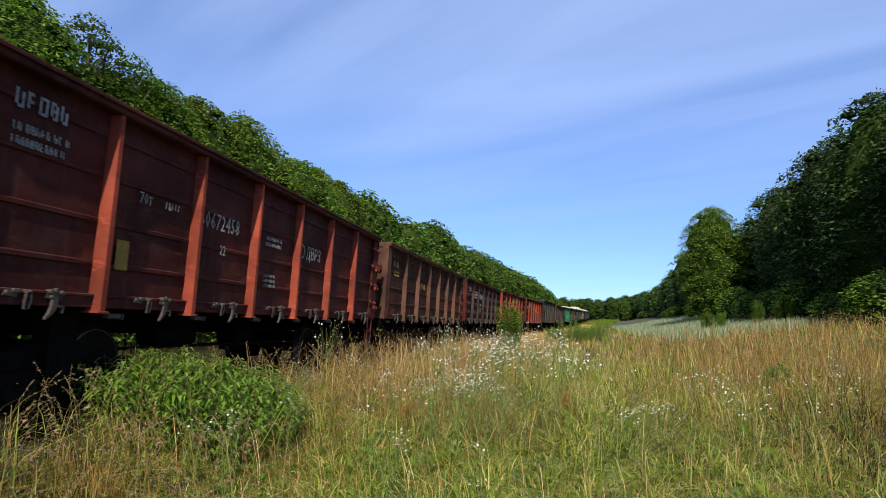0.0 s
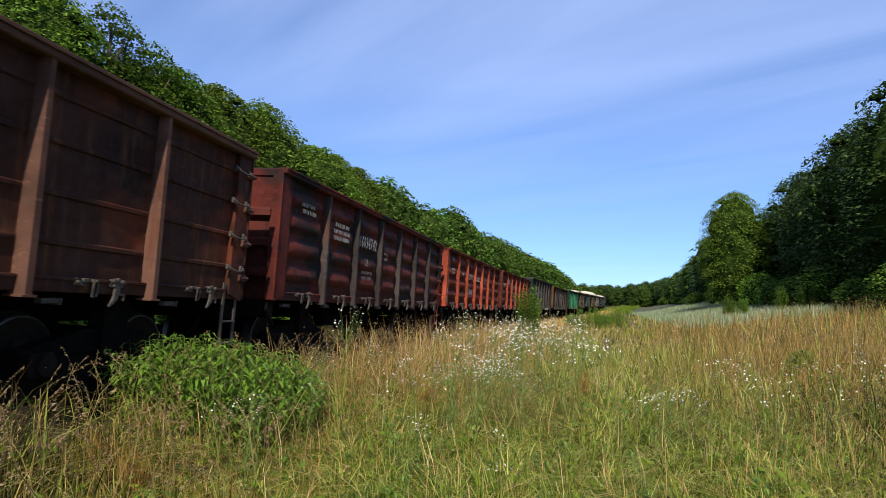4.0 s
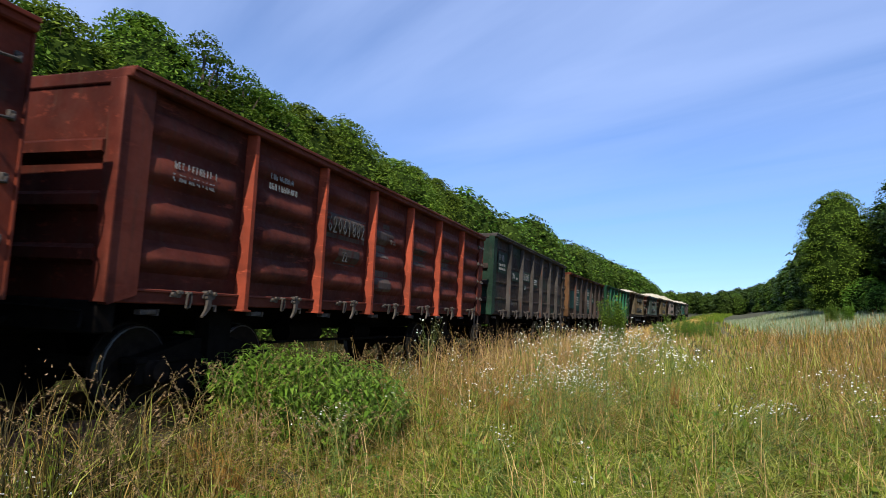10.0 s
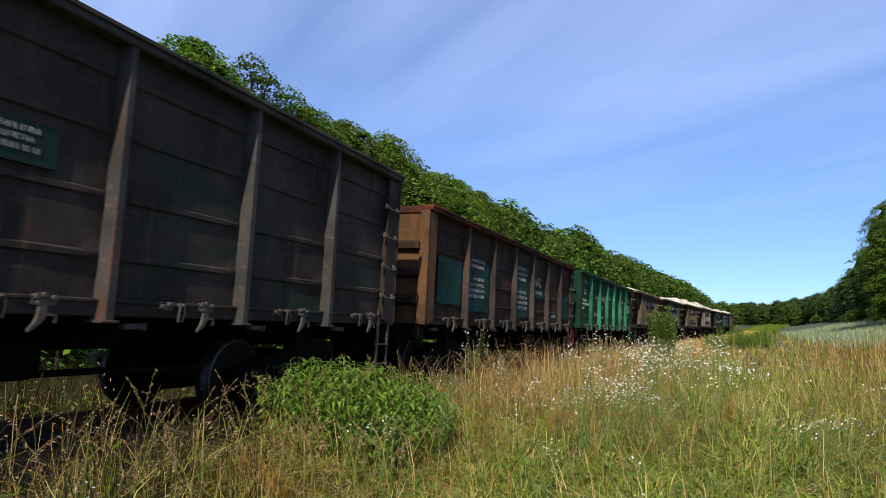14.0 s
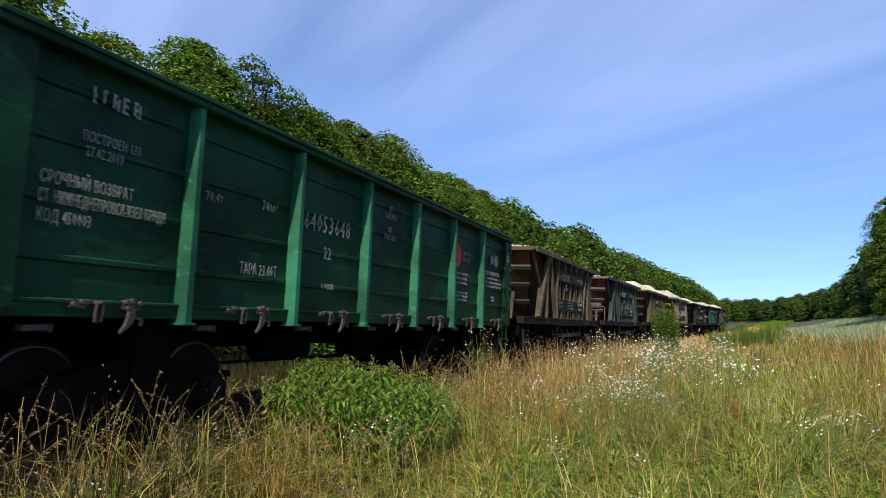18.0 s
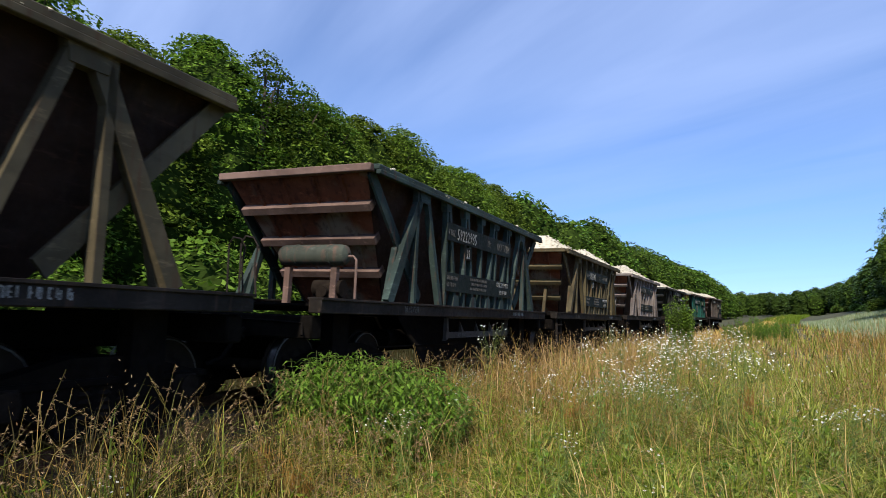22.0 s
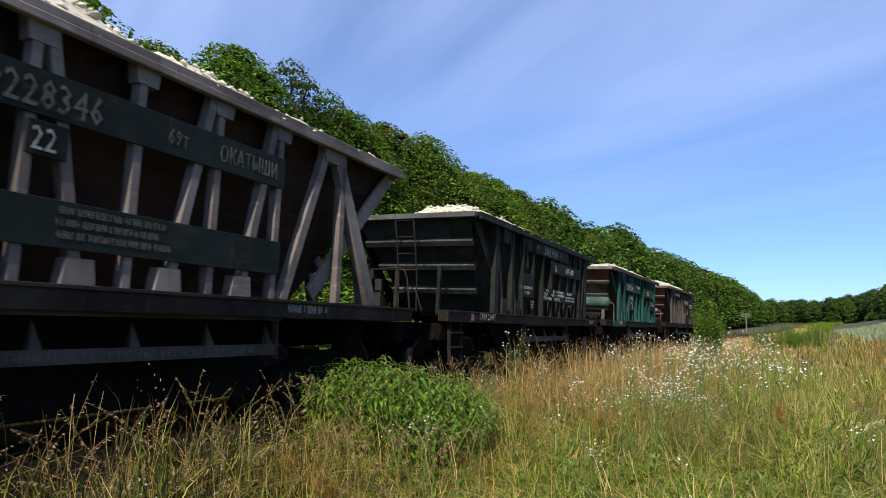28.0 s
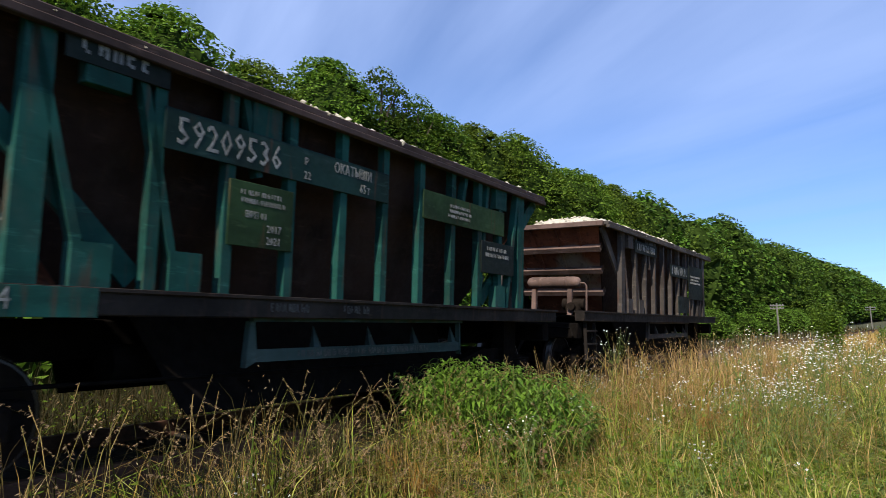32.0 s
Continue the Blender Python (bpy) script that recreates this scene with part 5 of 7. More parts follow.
        word_bars(1.562, -3.9, 1.27, 0.6, 0.11, 1, h, DIM_PAINT, seed=number % 73)
        word_bars(1.562, 2.2, 1.28, 1.0, 0.10, 1, h, seed=number % 71)

    h = hopper("olive brown hopper wagon heaped with white stone", 21, dull_olive, rusty, sill_dark, heap=0.30, tank=False, ladder=False, rail_mat=sill_pale, side_mat=sooty_shade)
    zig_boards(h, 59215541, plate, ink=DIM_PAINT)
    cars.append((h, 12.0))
    h = hopper("dark green hopper wagon with lattice sides", 22, deep, rusty, sill_dark, heap=0.30, tank=True, ladder=False, rim_mat=rosy, rail_mat=sill_pale, tank_mat=tank_green, side_mat=sooty_shade, tank_r=0.16, tank_x=0.2, steps=False)
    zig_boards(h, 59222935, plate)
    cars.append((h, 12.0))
    h = hopper("olive hopper wagon heaped high with white stone", 23, olive, rusty, sill_dark, heap=0.55, tank=False, rail_mat=sill_pale, side_mat=sooty_shade)
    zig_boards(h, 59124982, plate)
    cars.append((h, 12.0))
    h = hopper("ash grey hopper wagon with rusty ends", 24, ash, rusty, sill_dark, heap=0.52, tank=False, rail_mat=sill_pale, side_mat=sooty_shade)
    zig_boards(h, 59228346, plate, mark=False, ink=DIM_PAINT)
    cars.append((h, 12.0))

    BX = 1.524
    def U(y):
        """Body y of a place on the finished wagon; Z the same upwards."""
        return (y - BODY_SHIFT) / 0.908
    def Z(z):
        return (z - 1.42) / 0.923 + 1.42
    def sign(h, y0, y1, z0, z1, mat):
        board(h, U(y0), U(y1), Z(z0), Z(z1), mat)
    def say(h, text, size, y, z, wide=0.8, mat=None):
        lettering(text, size, BX, U(y), Z(z), h, mat, wide)
    def bars(h, y, z, w, t, rows, seed, mat=None):
        word_bars(BX, U(y), Z(z), w / 0.908, t, rows, h, mat, seed)
    h = hopper("black green hopper wagon with upright ribs", 25, coal, grey_sheet, sill_dark, "upright", 0.44, False, rim_mat=grey_rib, rail_mat=sill_pale, side_mat=coal_wall)
    sign(h, -0.70, 2.08, 2.90, 3.20, plate)
    say(h, "65т", 0.13, -0.62, 2.99)
    say(h, "58859414", 0.26, -0.06, 2.93)
    say(h, "Р", 0.15, 1.36, 2.98)
    sign(h, 0.54, 3.42, 2.54, 2.84, plate)
    say(h, "22", 0.18, 0.83, 2.60)
    say(h, "ОКАТЫШИ", 0.17, 1.82, 2.61, 0.68)
    sign(h, -0.10, 2.86, 1.81, 2.13, plate)
    say(h, "КР 98", 0.075, 0.16, 2.035)
    say(h, "02.03.19", 0.085, 0.0, 1.94, 0.72)
    say(h, "ДР", 0.075, 0.72, 2.035)
    say(h, "02.03.22", 0.085, 0.58, 1.94, 0.72)
    say(h, "ПРОБЕГ 160 000км", 0.085, -0.04, 1.84, 0.66)
    say(h, "КАМЕНСКОЕ", 0.085, 0.86, 1.84, 0.72)
    say(h, "СРОЧНЫЙ ВОЗВРАТ", 0.075, 1.02, 2.035, 0.66)
    say(h, "СТАНЦИЯ ПРИПИСКИ", 0.075, 1.02, 1.95, 0.66)
    say(h, "СОБСТВЕННИК", 0.075, 1.98, 2.035, 0.68)
    bars(h, 1.80, 1.84, 0.95, 0.17, 2, 82)
    sign(h, -1.54, -0.80, 1.84, 2.38, plate)
    say(h, "ПОСТРОЕН 6714", 0.085, -1.50, 2.01, 0.66)
    say(h, "01.03.89", 0.09, -1.42, 1.90, 0.8)
    sign(h, -0.99, -0.77, 1.56, 1.80, plate)
    bars(h, -0.97, 1.58, 0.18, 0.20, 3, 84)
    lettering("ТАРА 23.00Т", 0.13, 1.588, -4.95, 1.28, h)
    lettering("58859414", 0.12, 1.588, 4.2, 1.29, h, DIM_PAINT)
    part("hazard_plate", Shape().box(1.562, 1.566, -5.33, -5.16, 1.26, 1.40, 0.001), RED_PAINT, h, "red bordered notice")
    part("notice_field", Shape().box(1.566, 1.568, -5.31, -5.18, 1.28, 1.38, 0.001), WHITE_PAINT, h)
    word_bars(1.562, -5.12, 1.28, 0.3, 0.10, 2, h, DIM_PAINT, 85)
    cars.append((h, 12.0))

    h = hopper("teal hopper wagon with rusty ends and patches", 26, teal, rusty, sill_dark, "upright", 0.40, True, False, rim_mat=ashen_rib, rail_mat=sill_teal, tank_mat=tank_teal, side_mat=sooty_shade, top_mat=sill_rosy, tank_r=0.21, tank_x=0.42, steps=False)
    part("platform_sill", Shape().box(1.588, 1.60, -5.36, -3.30, 1.20, 1.425, 0.004), teal, h, "flaking teal paint")
    sign(h, -2.90, -2.10, 3.03, 3.31, plate)
    bars(h, -2.80, 3.08, 0.62, 0.19, 1, 91)
    sign(h, -2.12, 0.70, 2.56, 2.90, teal_plate)
    say(h, "59209536", 0.26, -2.02, 2.62)
    say(h, "Р", 0.08, -0.62, 2.74)
    say(h, "22", 0.09, -0.62, 2.60)
    say(h, "ОКАТЫШИ", 0.12, -0.20, 2.75, 0.72)
    say(h, "65т", 0.11, 0.20, 2.60)
    sign(h, -1.48, -0.74, 1.86, 2.44, plate_green)
    bars(h, -1.38, 2.22, 0.55, 0.16, 2, 92)
    say(h, "ВРП 01", 0.07, -1.30, 2.12)
    say(h, "2017", 0.08, -1.05, 2.01)
    say(h, "2021", 0.08, -1.05, 1.90)
    sign(h, 1.40, 3.50, 2.50, 2.86, plate_green)
    bars(h, 1.95, 2.56, 0.6, 0.22, 3, 93)
    sign(h, 2.84, 3.82, 1.92, 2.38, plate)
    bars(h, 2.95, 2.12, 0.7, 0.2, 2, 94)
    lettering("ТАРА 24", 0.15, 1.601, -4.6, 1.27, h)
    word_bars(1.562, -1.6, 1.28, 0.6, 0.09, 1, h, DIM_PAINT, seed=95)
    word_bars(1.562, -0.5, 1.28, 0.5, 0.09, 1, h, DIM_PAINT, seed=99)
    cars.append((h, 12.0))

    h = hopper("grey brown hopper wagon with warped ribs", 27, umber, rusty, sill_dark, "upright", 0.40, True, False, rim_mat=rosy, rail_mat=sill_pale, side_mat=sooty_shade)
    board(h, -3.0, -1.2, 2.95, 3.25, plate)
    word_bars(BX, -2.9, 3.0, 1.5, 0.2, 1, h, seed=96)
    board(h, 0.1, 2.0, 2.55, 2.9, plate)
    word_bars(BX, 0.2, 2.6, 1.6, 0.25, 1, h, seed=97)
    board(h, 2.1, 3.8, 1.95, 3.0, plate)
    word_bars(BX, 2.2, 2.4, 1.3, 0.3, 3, h, seed=98)
    board(h, 0.9, 2.1, 1.5, 2.0, plate)
    part("tail_ladder", Shape().beam((1.3, 5.5, 0.5), (1.3, 5.5, 2.4), 0.05, 0.03).beam((0.9, 5.5, 0.5), (0.9, 5.5, 2.4), 0.05, 0.03), sill_dark, h)
    cars.append((h, 12.0))
    for k, (h, length) in enumerate(cars[8:]):
        fit_body(h, 0.908, 3.46 if k < 4 else 3.34)
        word_bars(1.417, -0.75, 0.845, 2.9, 0.075, 1, h, DIM_PAINT, seed=110 + k)
    return cars


TRAIN = build_train()

# ---------------------------------------------------------------- trees
LEAF = leafy("broad_leaf", [(0.044, 0.080, 0.008), (0.086, 0.142, 0.013), (0.128, 0.194, 0.018), (0.168, 0.236, 0.027)], through=0.30, rough=0.7)
# darker olive copy of the leaf, carrying the wood's shaded side
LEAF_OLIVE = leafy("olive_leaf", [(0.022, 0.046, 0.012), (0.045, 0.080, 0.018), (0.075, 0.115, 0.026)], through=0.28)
LEAF_BRIGHT = leafy("bright_leaf", [(0.07, 0.14, 0.015), (0.12, 0.21, 0.022), (0.17, 0.27, 0.035)], through=0.38)
LEAF_FAR = leafy("hillside_leaf", [(0.038, 0.080, 0.009), (0.074, 0.136, 0.014), (0.120, 0.196, 0.022)], through=0.3, rough=0.7)
# colour of the added crown cores, dark to read as shade between leaves
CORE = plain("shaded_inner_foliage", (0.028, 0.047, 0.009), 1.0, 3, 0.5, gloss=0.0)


def leaf_cards(points, normals, size, rng, squash=0.55):
    """Bent leaf sprays: a diamond of two triangles about each point."""
    n = len(points)
    rnd = rng.normal(size=(n, 3))
    nn = normals + 0.42 * rng.normal(size=(n, 3))
    nn /= np.linalg.norm(nn, axis=1)[:, None]
    a = np.cross(nn, rnd); a /= np.linalg.norm(a, axis=1)[:, None]
    b = np.cross(nn, a)
    s = size * rng.uniform(0.55, 1.35, n)[:, None]
    v = np.stack([points - a * s, points + b * s * squash - nn * s * 0.18, points + a * s, points - b * s * squash - nn * s * 0.18], 1).reshape(-1, 3)
    k = np.arange(n)[:, None] * 4
    return v, np.concatenate([k + [[0, 1, 2]], k + [[0, 2, 3]]], 1).reshape(-1, 3)


def crown_cloud(rng, height, radius, base, count, lobes=16, ragged=0.5, bough=(0.30, 0.52)):
    """Leaf places and outward ways over many layered boughs under one domed outline; also the boughs."""
    boughs = []
    tall = height - base
    for k in range(lobes):
        t = 0.03 + 0.95 * (k + rng.uniform(0.2, 0.8)) / lobes
        wide = radius * min(1.0, 1.12 * math.sqrt(max(0.0, 1 - t ** 3.1)), 0.70 + 1.0 * t)
        a = k * 2.399 + rng.uniform(-0.5, 0.5)
        r = radius * rng.uniform(*bough)
        d = max(0.0, wide - r * rng.uniform(0.5, 1.1)) * (1.0 if rng.uniform() < (0.8 if t < 0.8 else 0.45) else rng.uniform(0.1, 0.8))
        boughs.append((d * math.cos(a), d * math.sin(a), base + tall * (0.04 + 0.93 * t) - 0.2 * r, r, r * rng.uniform(0.30, 0.46)))
    w = np.array([b[3] ** 2 for b in boughs])
    pick = rng.choice(len(boughs), count, p=w / w.sum())
    B = np.array(boughs)[pick]
    d = rng.normal(size=(count, 3)); d[:, 2] = d[:, 2] * 0.8 + 0.45
    d /= np.linalg.norm(d, axis=1)[:, None]
    shell = rng.uniform(0.66, 1.0 + 0.20 * ragged, count)[:, None]
    # twigs stand out in tufts
    tuft = 1 + ragged * 0.22 * np.sin(9 * d[:, :1] + 5 * B[:, 2:3]) * np.cos(8 * d[:, 1:2] + 3 * B[:, :1])
    off = d * shell * tuft * B[:, [3, 3, 4]]
    # the outer end of a bough hangs
    far = np.linalg.norm(B[:, :2], axis=1)[:, None] + 1e-6
    off[:, 2] -= 0.34 * np.clip((off[:, :2] * B[:, :2] / far).sum(1), -0.2, None)
    p = B[:, :3] + off
    # a thinner coat of leaves over the whole dome
    m = int(count * 0.30)
    t, a = rng.uniform(0.02, 1.0, m) ** 0.85, rng.uniform(0, 2 * np.pi, m)
    wide = radius * np.minimum(np.minimum(1.0, 1.12 * np.sqrt(np.clip(1 - t ** 3.1, 0, None))), 0.70 + 1.0 * t) * rng.uniform(0.80, 0.97, m)
    wide *= 1 + 0.05 * np.sin(a * 7 + t * 23) + 0.04 * np.sin(a * 13 - t * 41)
    p[:m] = np.stack([wide * np.cos(a), wide * np.sin(a), base + tall * (0.04 + 0.92 * t) - 0.3 * rng.uniform(0, 1, m)], 1)
    d[:m] = np.stack([np.cos(a), np.sin(a), 0.2 + 1.2 * t ** 4], 1)
    keep = p[:, 2] > base - 0.4
    return p[keep], d[keep], boughs


def blob(x, y, z, r, rz, rng):
    """A rough core that closes the inside of a bough."""
    pts, fs = [], []
    n, m = 5, 3
    for j in range(m + 1):
        a = math.pi * j / m
        for i in range(n):
            b = 2 * math.pi * i / n
            k = rng.uniform(0.8, 1.1)
            pts.append((x + r * k * math.sin(a) * math.cos(b), y + r * k * math.sin(a) * math.sin(b), z + rz * k * math.cos(a)))
    for j in range(m):
        for i in range(n):
            fs.append((j * n + i, (j + 1) * n + i, (j + 1) * n + (i + 1) % n, j * n + (i + 1) % n))
    return pts, fs


def tree(label, seed, height, radius, base, count, size, leaf, ragged=0.5, lobes=16, core=0.66, name="tree", bough=(0.30, 0.52), fill=0.74):
    t = thing(name, label, "tree", "woodland trees")
    rng = np.random.default_rng(seed)
    p, d, boughs = crown_cloud(rng, height, radius, base, count, lobes, ragged, bough)
    v, f = leaf_cards(p, d * 0.45 + np.array([0, 0, 0.95]), size, rng)
    part("crown", fast_mesh("crown", v, f, leaf), None, t)
    s = Shape()
    th = max(0.06, height * 0.017)
    bend = [rng.uniform(-1, 1) * height * 0.012 for _ in range(4)]
    s.tube([(0, 0, -0.4), (bend[0], bend[1], base * 0.6 + 0.2), (bend[2], bend[3], base + (height - base) * 0.45), (bend[0], bend[2], height * 0.9)], th, 8, th * 0.18)
    part("trunk", s, BARK, t)
    s = Shape()
    for k, (x, y, z, r, rz) in enumerate(boughs[::6]):
        z0 = base + (z - base) * 0.45
        s.tube([(0, 0, z0), (x * 0.5, y * 0.5, z0 + (z - z0) * 0.7), (x, y, z)], th * 0.36, 5, th * 0.06)
    tagged(part("limb_growth", s, BARK, t), kind="stuff")
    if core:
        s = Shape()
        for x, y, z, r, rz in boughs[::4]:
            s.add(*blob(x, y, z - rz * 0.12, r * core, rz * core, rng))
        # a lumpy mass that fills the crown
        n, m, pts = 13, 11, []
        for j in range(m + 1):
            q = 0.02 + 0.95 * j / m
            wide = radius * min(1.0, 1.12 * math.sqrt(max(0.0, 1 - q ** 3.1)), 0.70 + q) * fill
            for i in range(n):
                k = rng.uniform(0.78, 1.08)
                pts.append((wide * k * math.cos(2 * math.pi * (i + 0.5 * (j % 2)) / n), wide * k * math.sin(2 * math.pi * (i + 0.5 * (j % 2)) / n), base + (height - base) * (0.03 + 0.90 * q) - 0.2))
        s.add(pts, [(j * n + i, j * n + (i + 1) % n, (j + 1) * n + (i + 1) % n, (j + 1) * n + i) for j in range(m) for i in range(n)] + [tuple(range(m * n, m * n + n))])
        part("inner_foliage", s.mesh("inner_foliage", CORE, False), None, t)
    return t


def build_woods():
    NEAR, MID = (0.15, 0.27), (0.22, 0.36)
    A, B = "dense broadleaved tree with layered sunlit foliage", "olive broadleaved tree with shade put into its leaf colour"
    kinds = {
        "a": (tree(A, 101, 14, 4.1, 0.6, 22000, 0.110, LEAF, 0.7, 150, 0.62, bough=NEAR), 13.6), "b": (tree(A, 102, 14, 4.8, 0.4, 24000, 0.112, LEAF, 0.7, 165, 0.62, bough=NEAR), 13.6), "c": (tree(A, 103, 15, 3.8, 0.8, 21000, 0.110, LEAF, 0.7, 150, 0.62, bough=NEAR), 14.6),
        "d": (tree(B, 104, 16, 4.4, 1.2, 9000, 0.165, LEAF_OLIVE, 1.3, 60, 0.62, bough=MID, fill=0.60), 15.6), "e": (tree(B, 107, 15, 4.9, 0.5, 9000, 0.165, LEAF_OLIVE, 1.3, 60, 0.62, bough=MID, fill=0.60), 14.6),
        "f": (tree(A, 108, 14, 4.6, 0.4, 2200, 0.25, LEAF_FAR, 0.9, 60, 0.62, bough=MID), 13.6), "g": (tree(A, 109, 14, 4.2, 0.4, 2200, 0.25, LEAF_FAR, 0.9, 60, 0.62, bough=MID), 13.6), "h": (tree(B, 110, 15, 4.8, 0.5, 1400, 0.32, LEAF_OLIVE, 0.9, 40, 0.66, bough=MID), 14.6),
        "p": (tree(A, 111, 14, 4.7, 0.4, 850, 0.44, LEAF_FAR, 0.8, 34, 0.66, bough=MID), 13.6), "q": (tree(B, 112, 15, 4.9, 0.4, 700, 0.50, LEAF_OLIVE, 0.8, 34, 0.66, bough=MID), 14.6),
        "t": (tree("thin airy tree with a sparse feathery crown", 105, 16, 1.7, 8.0, 3000, 0.10, LEAF_FAR, 1.0, 16, 0.0), 16.0),
        "s": (tree("low bright green bush at the wood's edge", 106, 4.5, 2.4, 0.1, 1700, 0.15, LEAF_BRIGHT, 0.9, 20), 4.5),
    }
    used = set()
    def put(k, x, y, top, turn):
        """A tree of kind k whose crown ends at the height top."""
        o, tall = kinds[k]
        z = float(ground_z(x, y))
        m = pose(x, y, z, 0, 0, turn)
        if k in used:
            o = copy_thing(o, m)
        else:
            used.add(k)
            o.matrix_basis = m
        s = (top - z) / tall
        o.scale = (0.5 * s + 0.5, 0.5 * s + 0.5, s)
    rnd = random.Random(77)
    def crest(u):
        """Height of the wood's outline along the track."""
        return float(np.interp(u, [-10, 12, 15, 18, 22, 24.5, 27, 31, 38, 41, 44, 49, 53, 57.5, 61, 68, 73, 76.5, 87, 97, 108, 123, 140, 165, 196, 222, 246, 262, 300],
                               [14.2, 14.0, 14.6, 14.1, 15.6, 14.8, 13.6, 14.5, 15.8, 15.0, 14.6, 15.5, 15.2, 14.4, 14.7, 16.1, 16.0, 14.8, 16.2, 15.8, 15.0, 15.6, 15.2, 15.8, 16.4, 15.4, 14.0, 12.4, 12.4]))
    # the wood beyond the track: edge trees, then some behind
    u = -4.0
    while u < 275:
        x, y = along(u, -16.5 + rnd.uniform(-0.6, 0.6))
        put(rnd.choice("abc" if u < 58 else "fg" if u < 135 else "p"), x, y, crest(u) + 0.5 + rnd.uniform(-0.55, 0.45), rnd.uniform(0, 360))
        u += rnd.uniform(3.8, 4.8) if u < 60 else rnd.uniform(4.4, 5.8)
    u = -5.0
    while u < 275:
        x, y = along(u, -22.5 + rnd.uniform(-1.2, 1.2))
        put(rnd.choice("fg" if u < 30 else "pq"), x, y, crest(u) + rnd.uniform(-0.4, 0.5), rnd.uniform(0, 360))
        u += rnd.uniform(7, 9)
    u = -2.0
    while u < 150:
        x, y = along(u, -12.6 + rnd.uniform(-0.8, 0.8))
        put("s", x, y, rnd.uniform(2.8, 5.2), rnd.uniform(0, 360))
        u += rnd.uniform(3.0, 6.0) * (1 if u < 70 else 1.7)
    # the wood across the meadow; its edge's shade is in the leaf colour
    edge_y, edge_x = [30, 43, 60, 83, 100, 113, 155, 213, 285, 340, 400], [25, 25, 25.5, 26.5, 27, 28, 35, 42, 48, 44, 44]
    y = 36.0
    while y < 345:
        far = y > 125
        for back in (0, 9):
            x = float(np.interp(y, edge_y, edge_x)) + back + rnd.uniform(-1.2, 1.2)
            top = 16.4 + rnd.uniform(-1.6, 1.4) + (1.6 if y < 62 else 0) + back * 0.10 - (1.5 if 86 < y < 100 else 0) + (0.4 if far else 0)
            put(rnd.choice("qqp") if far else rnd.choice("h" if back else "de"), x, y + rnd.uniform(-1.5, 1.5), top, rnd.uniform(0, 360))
        if rnd.random() < 0.55 or y < 70:
            put("s", float(np.interp(y, edge_y, edge_x)) - 4.5, y, float(ground_z(20, y)) + rnd.uniform(2.5, 4.5), rnd.uniform(0, 360))
        y += rnd.uniform(5.5, 7.5) * (1 if not far else 1.5)
    put("a", 20.5, 78, 15.9, 40)
    # the end of the valley
    for k in range(84):
        a = radians(-7 + 22 * (k + rnd.random()) / 84)
        r = rnd.uniform(300, 330) if k % 2 else rnd.uniform(335, 380)
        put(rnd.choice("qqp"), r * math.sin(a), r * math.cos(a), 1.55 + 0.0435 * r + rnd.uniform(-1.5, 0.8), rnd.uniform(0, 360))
    # airy trees that stand above the wood
    for u, lat, top in ((24.6, -14.8, 16.0), (26.0, -15.2, 15.8), (27.6, -14.8, 15.4), (29.2, -15.2, 15.2), (30.4, -14.8, 15.0), (103, -17.5, 17.4), (106, -17.8, 16.6)):
        x, y = along(u, lat)
        put("t", x, y, top, u * 7)


build_woods()

# ---------------------------------------------------------------- meadow
GRASS_GREEN = leafy("green_meadow_grass", [(0.056, 0.096, 0.010), (0.185, 0.250, 0.024), (0.39, 0.45, 0.070), (0.66, 0.63, 0.18)], through=0.5, rough=0.45)
GRASS_STRAW = leafy("straw_dry_grass", [(0.13, 0.105, 0.020), (0.38, 0.25, 0.062), (0.66, 0.43, 0.14), (0.85, 0.62, 0.29)], through=0.35, rough=0.55)
GRASS_BROWN = leafy("russet_dry_grass", [(0.055, 0.07, 0.012), (0.165, 0.100, 0.026), (0.31, 0.168, 0.046), (0.50, 0.29, 0.092)], through=0.35, rough=0.55)
# dark blade colour that stands in for shade
GRASS_SHADE = leafy("withered_rank_grass", [(0.025, 0.032, 0.006), (0.055, 0.050, 0.014), (0.095, 0.070, 0.024)], through=0.25, rough=0.6)
SEED_HEAD = leafy("pale_seed_heads", [(0.22, 0.14, 0.068), (0.40, 0.275, 0.135), (0.62, 0.46, 0.25)], through=0.35, rough=0.7)
STALK = leafy("olive_grass_stalk", [(0.12, 0.12, 0.022), (0.24, 0.20, 0.045), (0.40, 0.30, 0.10)], through=0.3, rough=0.6)
HERB = leafy("herb_leaf", [(0.085, 0.165, 0.014), (0.15, 0.24, 0.022), (0.24, 0.32, 0.04)], through=0.4, rough=0.45)
PALE_FIELD = leafy("pale_flowering_field", [(0.13, 0.19, 0.07), (0.25, 0.31, 0.16), (0.46, 0.50, 0.36)], through=0.3, rough=0.7)


